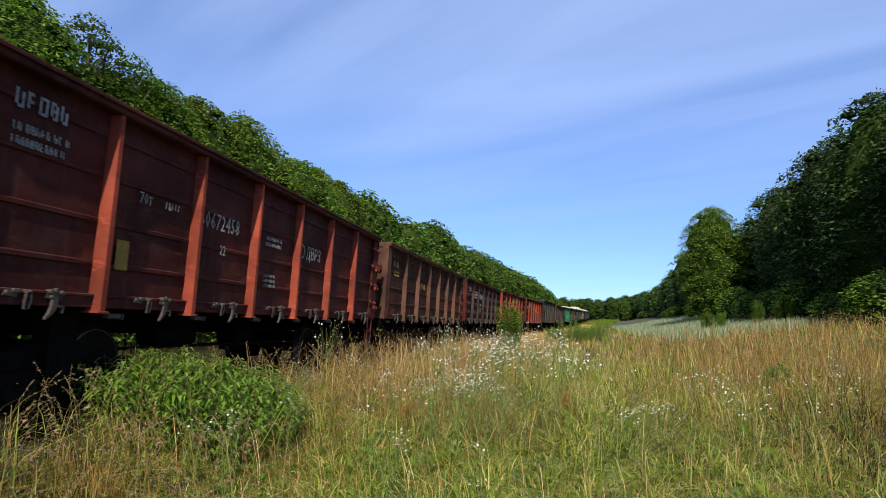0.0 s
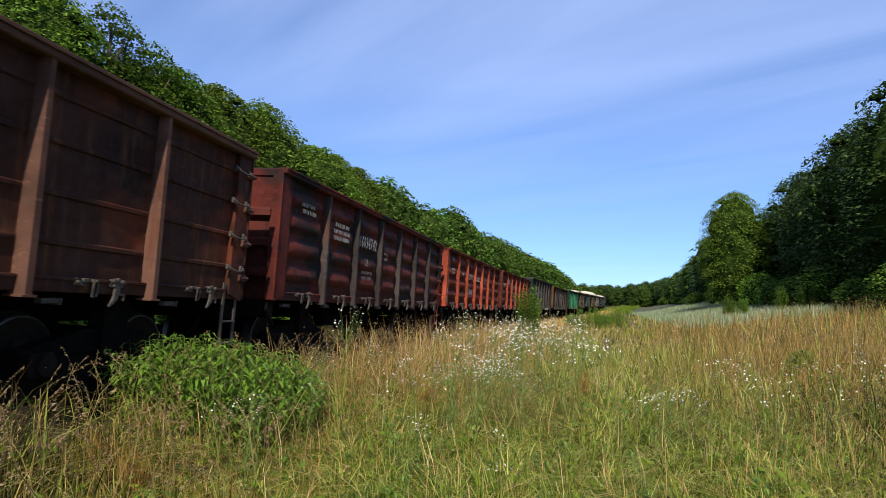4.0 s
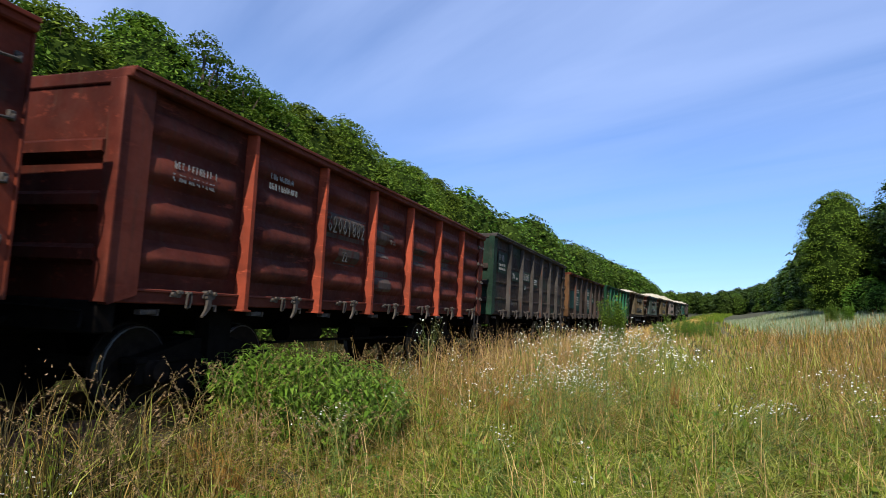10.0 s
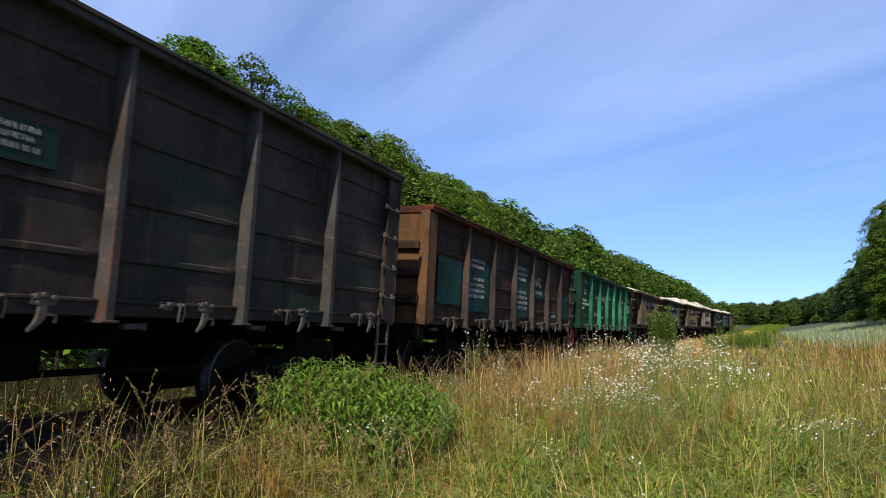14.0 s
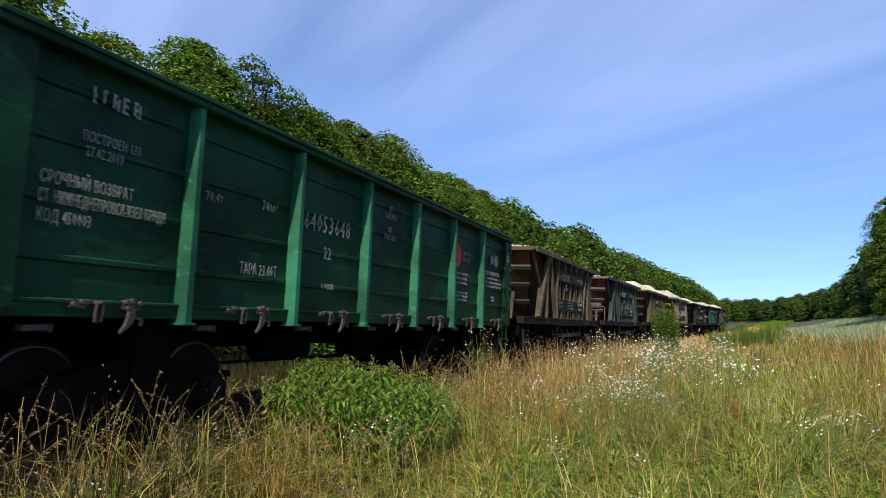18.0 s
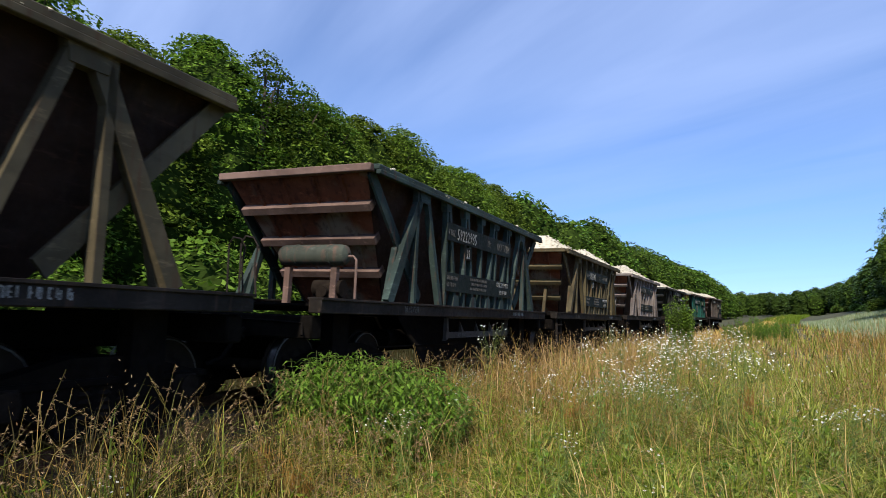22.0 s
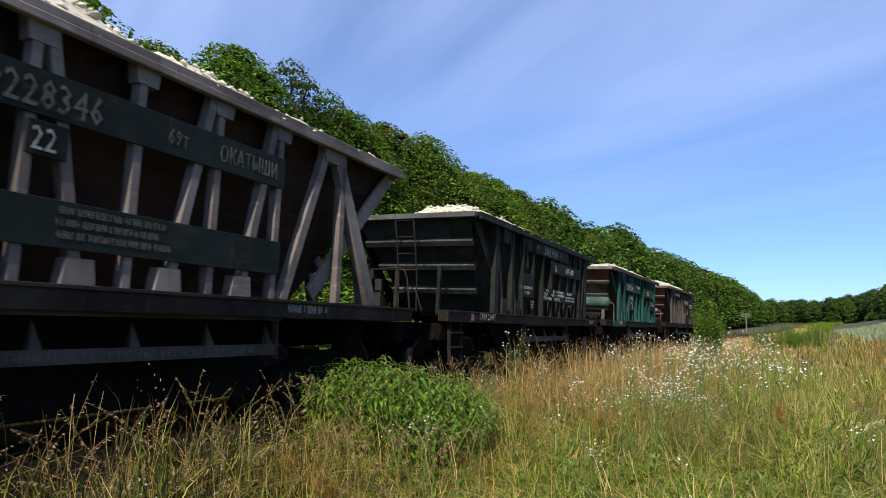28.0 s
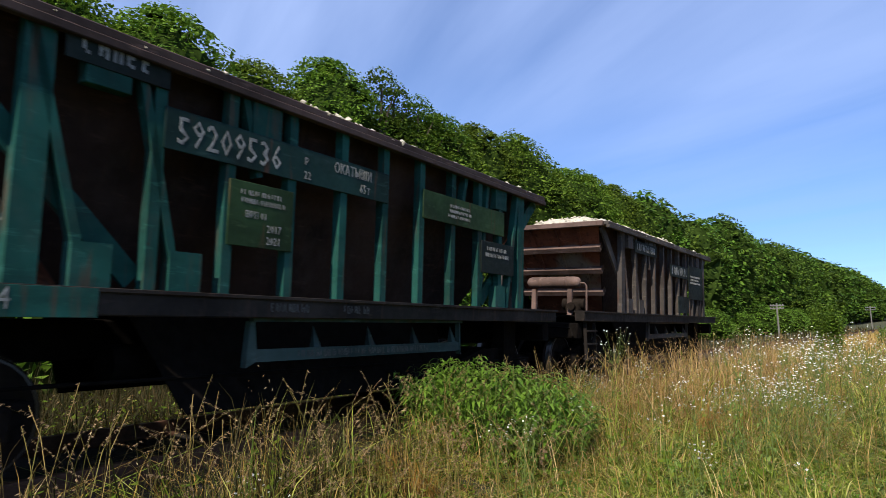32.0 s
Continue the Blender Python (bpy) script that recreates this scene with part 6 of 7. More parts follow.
def blades(x, y, h, w, rng, lean=0.35, tri=0):
    """Arched, tapering blades: a strip that ends in a tip; further ones simpler (tri 2, then 1)."""
    n = len(x)
    z = ground_z(x, y)
    # neighbours lean the same way, in swirls
    a = 3.1 * np.sin(x * 2.3 + 1.9 * np.sin(y * 1.7)) + 2.4 * np.cos(y * 2.9 + 1.4 * np.sin(x * 2.1)) + rng.normal(0, 0.9, n)
    da = np.stack([np.cos(a), np.sin(a)], 1)
    turn = a + rng.uniform(0.6, 2.5, n)
    side = np.stack([np.cos(turn), np.sin(turn)], 1)
    bend = h * lean * (0.15 + 2.4 * rng.uniform(0, 1, n) ** 2) * (1 + 0.5 * np.sin(x * 4.1 + y * 1.3) * np.cos(y * 3.7 - x))
    rows = ((0, 1, 0), (0, -1, 0), (1, 0, 1)) if tri == 1 else ((0, 1, 0), (0, -1, 0), (0.62, 0.8, 0.34), (0.62, -0.8, 0.34), (1, 0, 1)) if tri == 2 else ((0, 1, 0), (0, -1, 0), (0.45, 0.9, 0.2), (0.45, -0.9, 0.2), (0.82, 0.62, 0.62), (0.82, -0.62, 0.62), (1, 0, 1))
    v = np.zeros((n, len(rows), 3))
    droop = np.clip(bend / h, 0, 1.15) ** 2 * 0.55
    for k, (f, wf, bf) in enumerate(rows):
        v[:, k, :2] = np.stack([x, y], 1) + side * (w * wf / 2)[:, None] + da * (bend * bf)[:, None]
        v[:, k, 2] = z + h * np.maximum(0.02, f - droop * bf ** 2) - 0.02
    k = np.arange(n)[:, None] * len(rows)
    f = k + [[0, 1, 2]] if tri == 1 else np.concatenate([k + [[0, 1, 3]], k + [[0, 3, 2]], k + [[2, 3, 4]]], 1).reshape(-1, 3) if tri == 2 else np.concatenate([k + [[0, 1, 3]], k + [[0, 3, 2]], k + [[2, 3, 5]], k + [[2, 5, 4]], k + [[4, 5, 6]]], 1).reshape(-1, 3)
    return v.reshape(-1, 3), f


def meadow_points(n, r0, r1, rng, left=-76, right=31):
    """Places in the meadow that is looked over, evenly spread on the ground and gathered in tufts."""
    r = np.sqrt(rng.uniform(r0 * r0, r1 * r1, n))
    a = np.radians(rng.uniform(left, right, n))
    x, y = r * np.sin(a), r * np.cos(a)
    tuft = 0.35 + 0.02 * r
    gx, gy = np.round(x / tuft) * tuft, np.round(y / tuft) * tuft
    j = 0.38 * (0.5 + 0.5 * np.sin(gx * 12.9 + gy * 78.2))
    x, y = x + (gx + 0.1 * np.sin(gy * 9) - x) * j, y + (gy + 0.1 * np.cos(gx * 7) - y) * j
    u, lat = track_place(x, y)
    ok = (lat > 2.1) | ((lat < -2.3) & (lat > -15))
    return x[ok], y[ok], u[ok], lat[ok]


def wavy(x, y, s, k):
    return np.sin(x * s + 1.7 * np.sin(y * s * 0.7 + k)) * np.cos(y * s * 0.8 + 1.3 * np.sin(x * s * 0.6 + 2 * k))


BUSH = (-3.55, 6.85)


def zones(x, y, u, lat):
    """Shares of green, straw and russet grass, and how tall it stands."""
    n1, n2, n3 = wavy(x, y, 0.8, 1.0), wavy(x, y, 2.1, 4.0), wavy(x, y, 5.5, 2.0)
    lane = np.exp(-((x - (0.9 + 0.055 * y + 0.0006 * y * y)) / (1.5 + 0.02 * y)) ** 2)
    lawn = np.exp(-(((x - 0.9) / 4.4) ** 4 + ((y - 4.5) / 6.5) ** 4))
    bank = smooth(6.8, 3.4, lat) * smooth(7, 10, y)
    left = smooth(-1.2, -3.0, x) * smooth(8.5, 5.5, y)
    east = smooth(3.0, 6.5, x) * smooth(6, 10, y)
    green = 0.32 + 1.6 * lawn + 0.9 * lane * smooth(12, 20, y) + 0.38 * n2 + 0.30 * n3 + 0.35 * left - 0.30 * bank
    straw = 0.21 + 1.35 * bank + 0.14 * left * (0.5 + 0.5 * n2) + 0.24 * n1 - 0.25 * n3 + 0.30 * smooth(18, 36, y)
    brown = 0.05 + 1.15 * east * (1 - lane) + 0.14 * n2 + 0.60 * smooth(0.8, 3.8, x) + 1.0 * left
    w = np.clip(np.stack([green, straw, brown]), 0.03, None)
    tall = 1.0 + 0.40 * bank + 0.45 * left * smooth(2.8, 5.0, -x) + 0.30 * east - 0.52 * lawn - 0.35 * lane * smooth(10, 18, y) + 0.16 * n1
    tall = tall * (1 + 0.40 * n3 + 0.48 * wavy(x, y, 9.0, 5.0))
    near_bush = np.exp(-(((x - BUSH[0] * 0.82) / 1.05) ** 2 + ((y - BUSH[1] * 0.80) / 1.15) ** 2))
    tall = tall * (1 - 0.82 * near_bush)
    tall = tall * np.where((lat < 3.2) & (lat > 0), 0.9, 1) * np.where(lat < 0, 0.7, 1)
    return w / w.sum(0), np.clip(tall, 0.22, 1.7)


def build_grass():
    rng = np.random.default_rng(5)
    sets = {k: {"v": [], "f": [], "n": 0} for k in (0, 1, 2, 3)}
    for n, r0, r1, h0, h1, w, tri in ((52000, 3.0, 7.0, 0.14, 0.70, 0.0088, 0), (85000, 7.0, 13, 0.18, 0.80, 0.0100, 2), (95000, 13, 25, 0.24, 0.82, 0.018, 1), (62000, 25, 55, 0.35, 0.8, 0.036, 1), (38000, 55, 130, 0.4, 0.85, 0.09, 1)):
        x, y, u, lat = meadow_points(n, r0, r1, rng)
        share, tall = zones(x, y, u, lat)
        ok = (lat > 0) | (rng.uniform(size=len(x)) < 0.5)
        x, y, u, lat, share, tall = x[ok], y[ok], u[ok], lat[ok], share[:, ok], tall[ok]
        q = rng.uniform(size=len(x))
        kind = (q > share[0]).astype(int) + (q > share[0] + share[1])
        # dark blades put shade beyond the track and into the view's lower corners
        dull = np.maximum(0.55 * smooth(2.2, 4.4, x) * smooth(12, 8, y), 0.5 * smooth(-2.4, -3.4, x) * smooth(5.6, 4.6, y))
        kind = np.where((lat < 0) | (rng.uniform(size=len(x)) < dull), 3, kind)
        for k in (0, 1, 2, 3):
            m = kind == k
            h = rng.uniform(h0, h1, m.sum()) * tall[m] * (1.0, 1.12, 1.15, 1.15)[k]
            v, f = blades(x[m], y[m], h, w * rng.uniform(0.5, 1.5, m.sum()) * (1.25, 0.7, 0.75, 1.0)[k] * (1, 1.3, 1.1)[tri], rng, (1.7, 1.45, 1.6, 1.0)[k], tri)
            s = sets[k]
            s["v"].append(v); s["f"].append(f + s["n"]); s["n"] += len(v)
    for k, name, label, mat in ((0, "green_grass", "lush green meadow grass", GRASS_GREEN), (1, "straw_grass", "dry straw-coloured meadow grass", GRASS_STRAW), (2, "russet_grass", "dry russet meadow grass", GRASS_BROWN), (3, "rank_grass", "grass with shade put into its colour at the meadow edges", GRASS_SHADE)):
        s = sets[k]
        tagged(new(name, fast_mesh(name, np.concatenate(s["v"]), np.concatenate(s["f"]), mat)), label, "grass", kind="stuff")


def seed_stalks(n, x, y, h, rng, name, label):
    """Dry flowering grass: a thin bent stalk with a nodding head of spikelets."""
    z = ground_z(x, y)
    a = rng.uniform(0, 2 * np.pi, n)
    da = np.stack([np.cos(a), np.sin(a), np.zeros(n)], 1)
    side = np.stack([-np.sin(a), np.cos(a), np.zeros(n)], 1)
    base = np.stack([x, y, z], 1)
    nod = h * rng.uniform(0.08, 0.42, n)
    tilt = np.stack([rng.normal(size=n), rng.normal(size=n), np.zeros(n)], 1) * (h * 0.12)[:, None]
    def at(t):
        """A point on the stalk, 0 to 1, nodding at the top."""
        t = np.asarray(t)[:, None]
        b = np.clip(t - 0.48, 0, None) / 0.52
        return base + tilt * t ** 1.4 + da * (nod[:, None] * (t * 0.25 + b ** 2 * 0.9)) + np.array([0, 0, 1]) * (h[:, None] * (t - 0.30 * b ** 2.2 * (nod / h * 3)[:, None] * 0.45))
    V, F, off = [], [], 0
    ts = [0, 0.4, 0.75, 1.0]
    w = 0.0018 * rng.uniform(0.8, 1.5, n)[:, None]
    rows = [at(np.full(n, t)) for t in ts]
    st = np.stack([p + s * side * w for p in rows for s in (-1, 1)], 1)
    k = np.arange(n)[:, None] * 8
    V.append(st.reshape(-1, 3))
    F.append(np.concatenate([k + [[2 * i, 2 * i + 1, 2 * i + 3]] for i in range(3)] + [k + [[2 * i, 2 * i + 3, 2 * i + 2]] for i in range(3)], 1).reshape(-1, 3))
    off += n * 8
    stems, off = (V[0], F[0]), 0
    V, F = [], []
    for i in range(34):
        t = rng.uniform(0.74, 1.0, n)
        p = at(t)
        d = rng.normal(size=(n, 3)) * 0.32 + da * 0.85 + np.array([0, 0, -0.30])
        d /= np.linalg.norm(d, axis=1)[:, None]
        c = np.cross(d, rng.normal(size=(n, 3))); c /= np.linalg.norm(c, axis=1)[:, None]
        L = (h * rng.uniform(0.014, 0.030, n))[:, None]
        q = np.stack([p, p + d * L * 0.5 + c * L * 0.11, p + d * L, p + d * L * 0.5 - c * L * 0.11], 1)
        k = np.arange(n)[:, None] * 4 + off
        V.append(q.reshape(-1, 3)); F.append(np.concatenate([k + [[0, 1, 2]], k + [[0, 2, 3]]], 1).reshape(-1, 3))
        off += n * 4
    tagged(new(name, fast_mesh(name, np.concatenate(V), np.concatenate(F), SEED_HEAD)), label, "grass", kind="stuff")
    tagged(new("grass_stalks", fast_mesh("grass_stalks", stems[0], stems[1], STALK)), "thin bent stalks of tall seeding grass", "grass", kind="stuff")


def build_herbs():
    """Low broad leaves between the blades, and stray dry stems that lie across them."""
    rng = np.random.default_rng(21)
    x, y, u, lat = meadow_points(44000, 3.2, 14, rng, -70, 31)
    share, tall = zones(x, y, u, lat)
    ok = rng.uniform(size=len(x)) < 0.25 + 0.75 * share[0]
    x, y, tall = x[ok], y[ok], tall[ok]
    n = len(x)
    p = np.stack([x, y, ground_z(x, y) + rng.uniform(0.03, 0.42, n) * tall], 1)
    v, f = leaf_cards(p, np.tile([0.0, -0.25, 0.9], (n, 1)), 0.046, rng, 0.42)
    tagged(new("meadow_herbs", fast_mesh("meadow_herbs", v, f, HERB)), "small bright leaves of meadow herbs", "herbs", kind="stuff")
    x, y, u, lat = meadow_points(2600, 3.4, 12, rng, -60, 31)
    n = len(x)
    v, f = blades(x, y, rng.uniform(0.35, 0.8, n), 0.006 * rng.uniform(0.6, 1.3, n), rng, 1.1)
    tagged(new("stray_stems", fast_mesh("stray_stems", v, f, GRASS_STRAW)), "stray dry stems leaning across the grass", "grass", kind="stuff")



def build_fluff():
    """Ripe grass heads that stand level with the blades, too many to count."""
    rng = np.random.default_rng(33)
    V, F, off = [], [], 0
    for n, r0, r1, size in ((26000, 4.5, 11, 0.011), (30000, 11, 24, 0.020), (16000, 24, 50, 0.040)):
        x, y, u, lat = meadow_points(n, r0, r1, rng, -62, 31)
        share, tall = zones(x, y, u, lat)
        clump = 0.5 + 0.5 * wavy(x, y, 3.1, 2.0)
        ok = (lat > 2) & (rng.uniform(size=len(x)) < clump * (0.25 + 1.2 * share[1] + 0.8 * share[2]))
        x, y, tall = x[ok], y[ok], tall[ok]
        m = len(x)
        p = np.stack([x, y, ground_z(x, y) + rng.uniform(0.30, 0.78, m) * tall], 1)
        v, f = leaf_cards(p, np.tile([0.0, -0.8, 0.25], (m, 1)), size, rng, 0.38)
        V.append(v); F.append(f + off); off += len(v)
    tagged(new("ripe_grass_heads", fast_mesh("ripe_grass_heads", np.concatenate(V), np.concatenate(F), SEED_HEAD)), "ripe golden heads of meadow grass", "grass", kind="stuff")



def build_surround():
    """Meadow beside and behind the standpoint, shorter and plainer."""
    rng = np.random.default_rng(41)
    r = np.sqrt(rng.uniform(0.1, 26.0 ** 2, 60000)) * rng.uniform(0.25, 1, 60000)
    a = np.radians(rng.uniform(30, 286, 60000))
    near = rng.uniform(size=60000) < 0.12
    r, a = np.where(near, rng.uniform(0.35, 3.1, 60000), r), np.where(near, rng.uniform(0, 6.28, 60000), a)
    x, y = r * np.sin(a), r * np.cos(a)
    u, lat = track_place(x, y)
    ok = (lat > 2.2) & (lat < 24)
    x, y, r = x[ok], y[ok], r[ok]
    h = rng.uniform(0.12, 0.45, len(x)) * np.where(r < 3.2, 0.55, 1)
    v, f = blades(x, y, h, np.where(r < 5, 0.012, 0.03) * rng.uniform(0.6, 1.4, len(x)), rng, 1.2, 1)
    tagged(new("mown_grass", fast_mesh("mown_grass", v, f, GRASS_GREEN)), "shorter green grass about the standpoint", "grass", kind="stuff")



def build_verge():
    """Rank grass that hides the far ballast."""
    rng = np.random.default_rng(51)
    n = 16000
    u, lat = rng.uniform(24, 230, n), rng.uniform(1.6, 4.2, n)
    q = np.array([along(a, b) for a, b in zip(u, lat)])
    v, f = blades(q[:, 0], q[:, 1], rng.uniform(0.35, 0.85, n) * np.where(lat < 2.4, 0.8, 1), (0.02 + 0.0007 * u) * rng.uniform(0.6, 1.4, n), rng, 0.6, 1)
    u2, l2 = rng.uniform(150, 420, 9000), rng.uniform(1.5, 8.0, 9000)
    q2 = np.array([along(a, b) for a, b in zip(u2, l2)])
    v2, f2 = blades(q2[:, 0], q2[:, 1], rng.uniform(0.5, 1.3, 9000), 0.22 * rng.uniform(0.6, 1.4, 9000), rng, 0.5, 1)
    tagged(new("rank_verge", fast_mesh("rank_verge", v2, f2, HERB)), "green rank growth along the far line", "grass", kind="stuff")
    tagged(new("verge_grass", fast_mesh("verge_grass", v, f, GRASS_STRAW)), "dry tall grass along the railway", "grass", kind="stuff")


def build_stalks():
    rng = np.random.default_rng(9)
    X, Y, H = [], [], []
    x, y, u, lat = meadow_points(3300, 3.6, 9, rng, -76, -22)     # in front of the bank
    cl = 0.5 + 0.5 * wavy(x, y, 4.2, 7.0)
    ok = rng.uniform(size=len(x)) < cl * smooth(2.1, 2.5, lat) * (1 - np.exp(-(((x - BUSH[0] * 0.78) / 1.0) ** 4 + ((y - BUSH[1] * 0.78) / 1.7) ** 4)))
    X.append(x[ok]); Y.append(y[ok]); H.append(rng.uniform(0.62, 1.16, ok.sum()))
    u = rng.uniform(1, 34, 1200); lat = rng.uniform(2.0, 3.6, 1200)    # along the foot of the ballast
    q = np.array([along(a, b) for a, b in zip(u, lat)])
    X.append(q[:, 0]); Y.append(q[:, 1]); H.append(rng.uniform(0.5, 1.05, 1200))
    x, y, u, lat = meadow_points(2600, 5, 16, rng, -22, 31)
    share, tall = zones(x, y, u, lat)
    ok = rng.uniform(size=len(x)) < 0.25 + share[1] + share[2] * 0.8
    X.append(x[ok]); Y.append(y[ok]); H.append(rng.uniform(0.6, 0.95, ok.sum()) * np.clip(tall[ok], 0.6, 1.15))
    x, y, h = np.concatenate(X), np.concatenate(Y), np.concatenate(H)
    seed_stalks(len(x), x, y, h, rng, "seeding_grass", "nodding seed heads of dry tall grass")


def build_pale_field():
    rng = np.random.default_rng(12)
    n = 42000
    y = rng.uniform(46, 135, n)
    lo, hi = 6 + y * 0.07, np.interp(y, [40, 60, 83, 113, 155], [22, 22.5, 23, 25, 31])
    x = lo + (hi - lo) * rng.uniform(size=n)
    v, f = blades(x, y, rng.uniform(0.5, 1.0, n), 0.11 * rng.uniform(0.5, 1.5, n), rng, 0.3, 1)
    tagged(new("pale_field", fast_mesh("pale_field", v, f, PALE_FIELD)), "far field pale with white flowers", "flowers", kind="stuff")


build_grass()
build_herbs()
build_fluff()
build_surround()
build_verge()
build_stalks()
build_pale_field()

# ---------------------------------------------------------------- bushes, weeds and flowers
NETTLE = leafy("nettle_leaf", [(0.070, 0.148, 0.014), (0.122, 0.236, 0.024), (0.205, 0.345, 0.048)], through=0.32, rough=0.42)
STEM = plain("green_stem", (0.15, 0.19, 0.045), 0.8, 20, 0.3)
WEED = leafy("grey_green_weed", [(0.10, 0.155, 0.03), (0.15, 0.21, 0.045), (0.21, 0.27, 0.07)], through=0.3, rough=0.6)
PETAL = leafy("white_petal", [(0.70, 0.70, 0.63), (0.78, 0.78, 0.73), (0.84, 0.84, 0.81)], through=0.3, rough=0.6)


def leaves_on(points, ways, length, wide, rng):
    """Folded, pointed leaves that grow from points along ways and droop."""
    n = len(points)
    up = np.array([0, 0, 1.0])
    side = np.cross(ways, up); side /= np.linalg.norm(side, axis=1)[:, None] + 1e-9
    L, W = length * rng.uniform(0.6, 1.25, n)[:, None], wide * rng.uniform(0.7, 1.2, n)[:, None]
    mid = points + ways * L * 0.45 + up * L * 0.06
    tip = points + ways * L - up * L * rng.uniform(0.10, 0.45, n)[:, None]
    v = np.stack([points, mid + side * W / 2 + up * W * 0.18, tip, mid - side * W / 2 + up * W * 0.18, mid], 1).reshape(-1, 3)
    k = np.arange(n)[:, None] * 5
    return v, np.concatenate([k + [[0, 1, 4]], k + [[1, 2, 4]], k + [[0, 4, 3]], k + [[4, 2, 3]]], 1).reshape(-1, 3)


def leafy_bush(name, label, x, y, rx, ry, height, stems, seed, leaf=NETTLE, length=0.125, wide=0.050, lower=0.15):
    t = thing(name, label, "bush")
    rng = np.random.default_rng(seed)
    P, W, s = [], [], Shape()
    for k in range(stems):
        r, a = math.sqrt(rng.uniform(0, 1)), rng.uniform(0, 2 * math.pi)
        bx, by = rx * r * math.cos(a), ry * r * math.sin(a)
        h = height * (1.0 - 0.30 * r * r) * rng.uniform(0.72, 1.08)
        lean = Vector((bx * 0.28 + rng.normal() * 0.05, by * 0.28 + rng.normal() * 0.05, 0))
        foot = Vector((bx * 0.85, by * 0.85, float(ground_z(x + bx, y + by) - ground_z(x, y)) - 0.03))
        def at(q):
            return foot + lean * (q * q) + Vector((0, 0, h * q))
        s.tube([at(0), at(0.5), at(1.0)], 0.005, 4, 0.002)
        pairs = int(h * (1 - lower) / 0.068)
        for j in range(pairs):
            q = lower + (1 - lower) * (j + 0.5) / pairs
            turn = k * 1.3 + j * 1.571 + rng.normal() * 0.3
            for m in (0, math.pi):
                P.append(at(q)); W.append((math.cos(turn + m), math.sin(turn + m), rng.uniform(-0.22, 0.16)))
    W = np.array(W); W /= np.linalg.norm(W, axis=1)[:, None]
    v, f = leaves_on(np.array(P), W, length, wide, rng)
    tagged(part("stem_growth", s, STEM, t), kind="stuff")
    tagged(part("leafage", fast_mesh("leafage", v, f, leaf), None, t), kind="stuff")
    t.location = (x, y, float(ground_z(x, y)))
    return t


def flower_head_mesh():
    """A shallow daisy of eight petals and a domed eye."""
    s = Shape()
    ring = [(math.cos(k * math.pi / 8) * (1 if k % 2 else 0.72), math.sin(k * math.pi / 8) * (1 if k % 2 else 0.72), 0.18) for k in range(16)]
    s.add(ring + [(0, 0, -0.3), (0, 0, 0.12)], [((k + 1) % 16, k, 16) for k in range(16)] + [(k, (k + 1) % 16, 17) for k in range(16)])
    me = s.mesh("flower_head", PETAL, False)
    me.materials.append(YELLOW_PAINT)
    bm = bmesh.new(); bm.from_mesh(me)
    c = bmesh.ops.create_cone(bm, cap_ends=True, segments=6, radius1=0.3, radius2=0.18, depth=0.16, matrix=Matrix.Translation((0, 0, 0.2)))
    for v in c["verts"]:
        for f in v.link_faces:
            f.material_index = 1
    bm.to_mesh(me); bm.free()
    return me


FLOWER_HEAD = flower_head_mesh()


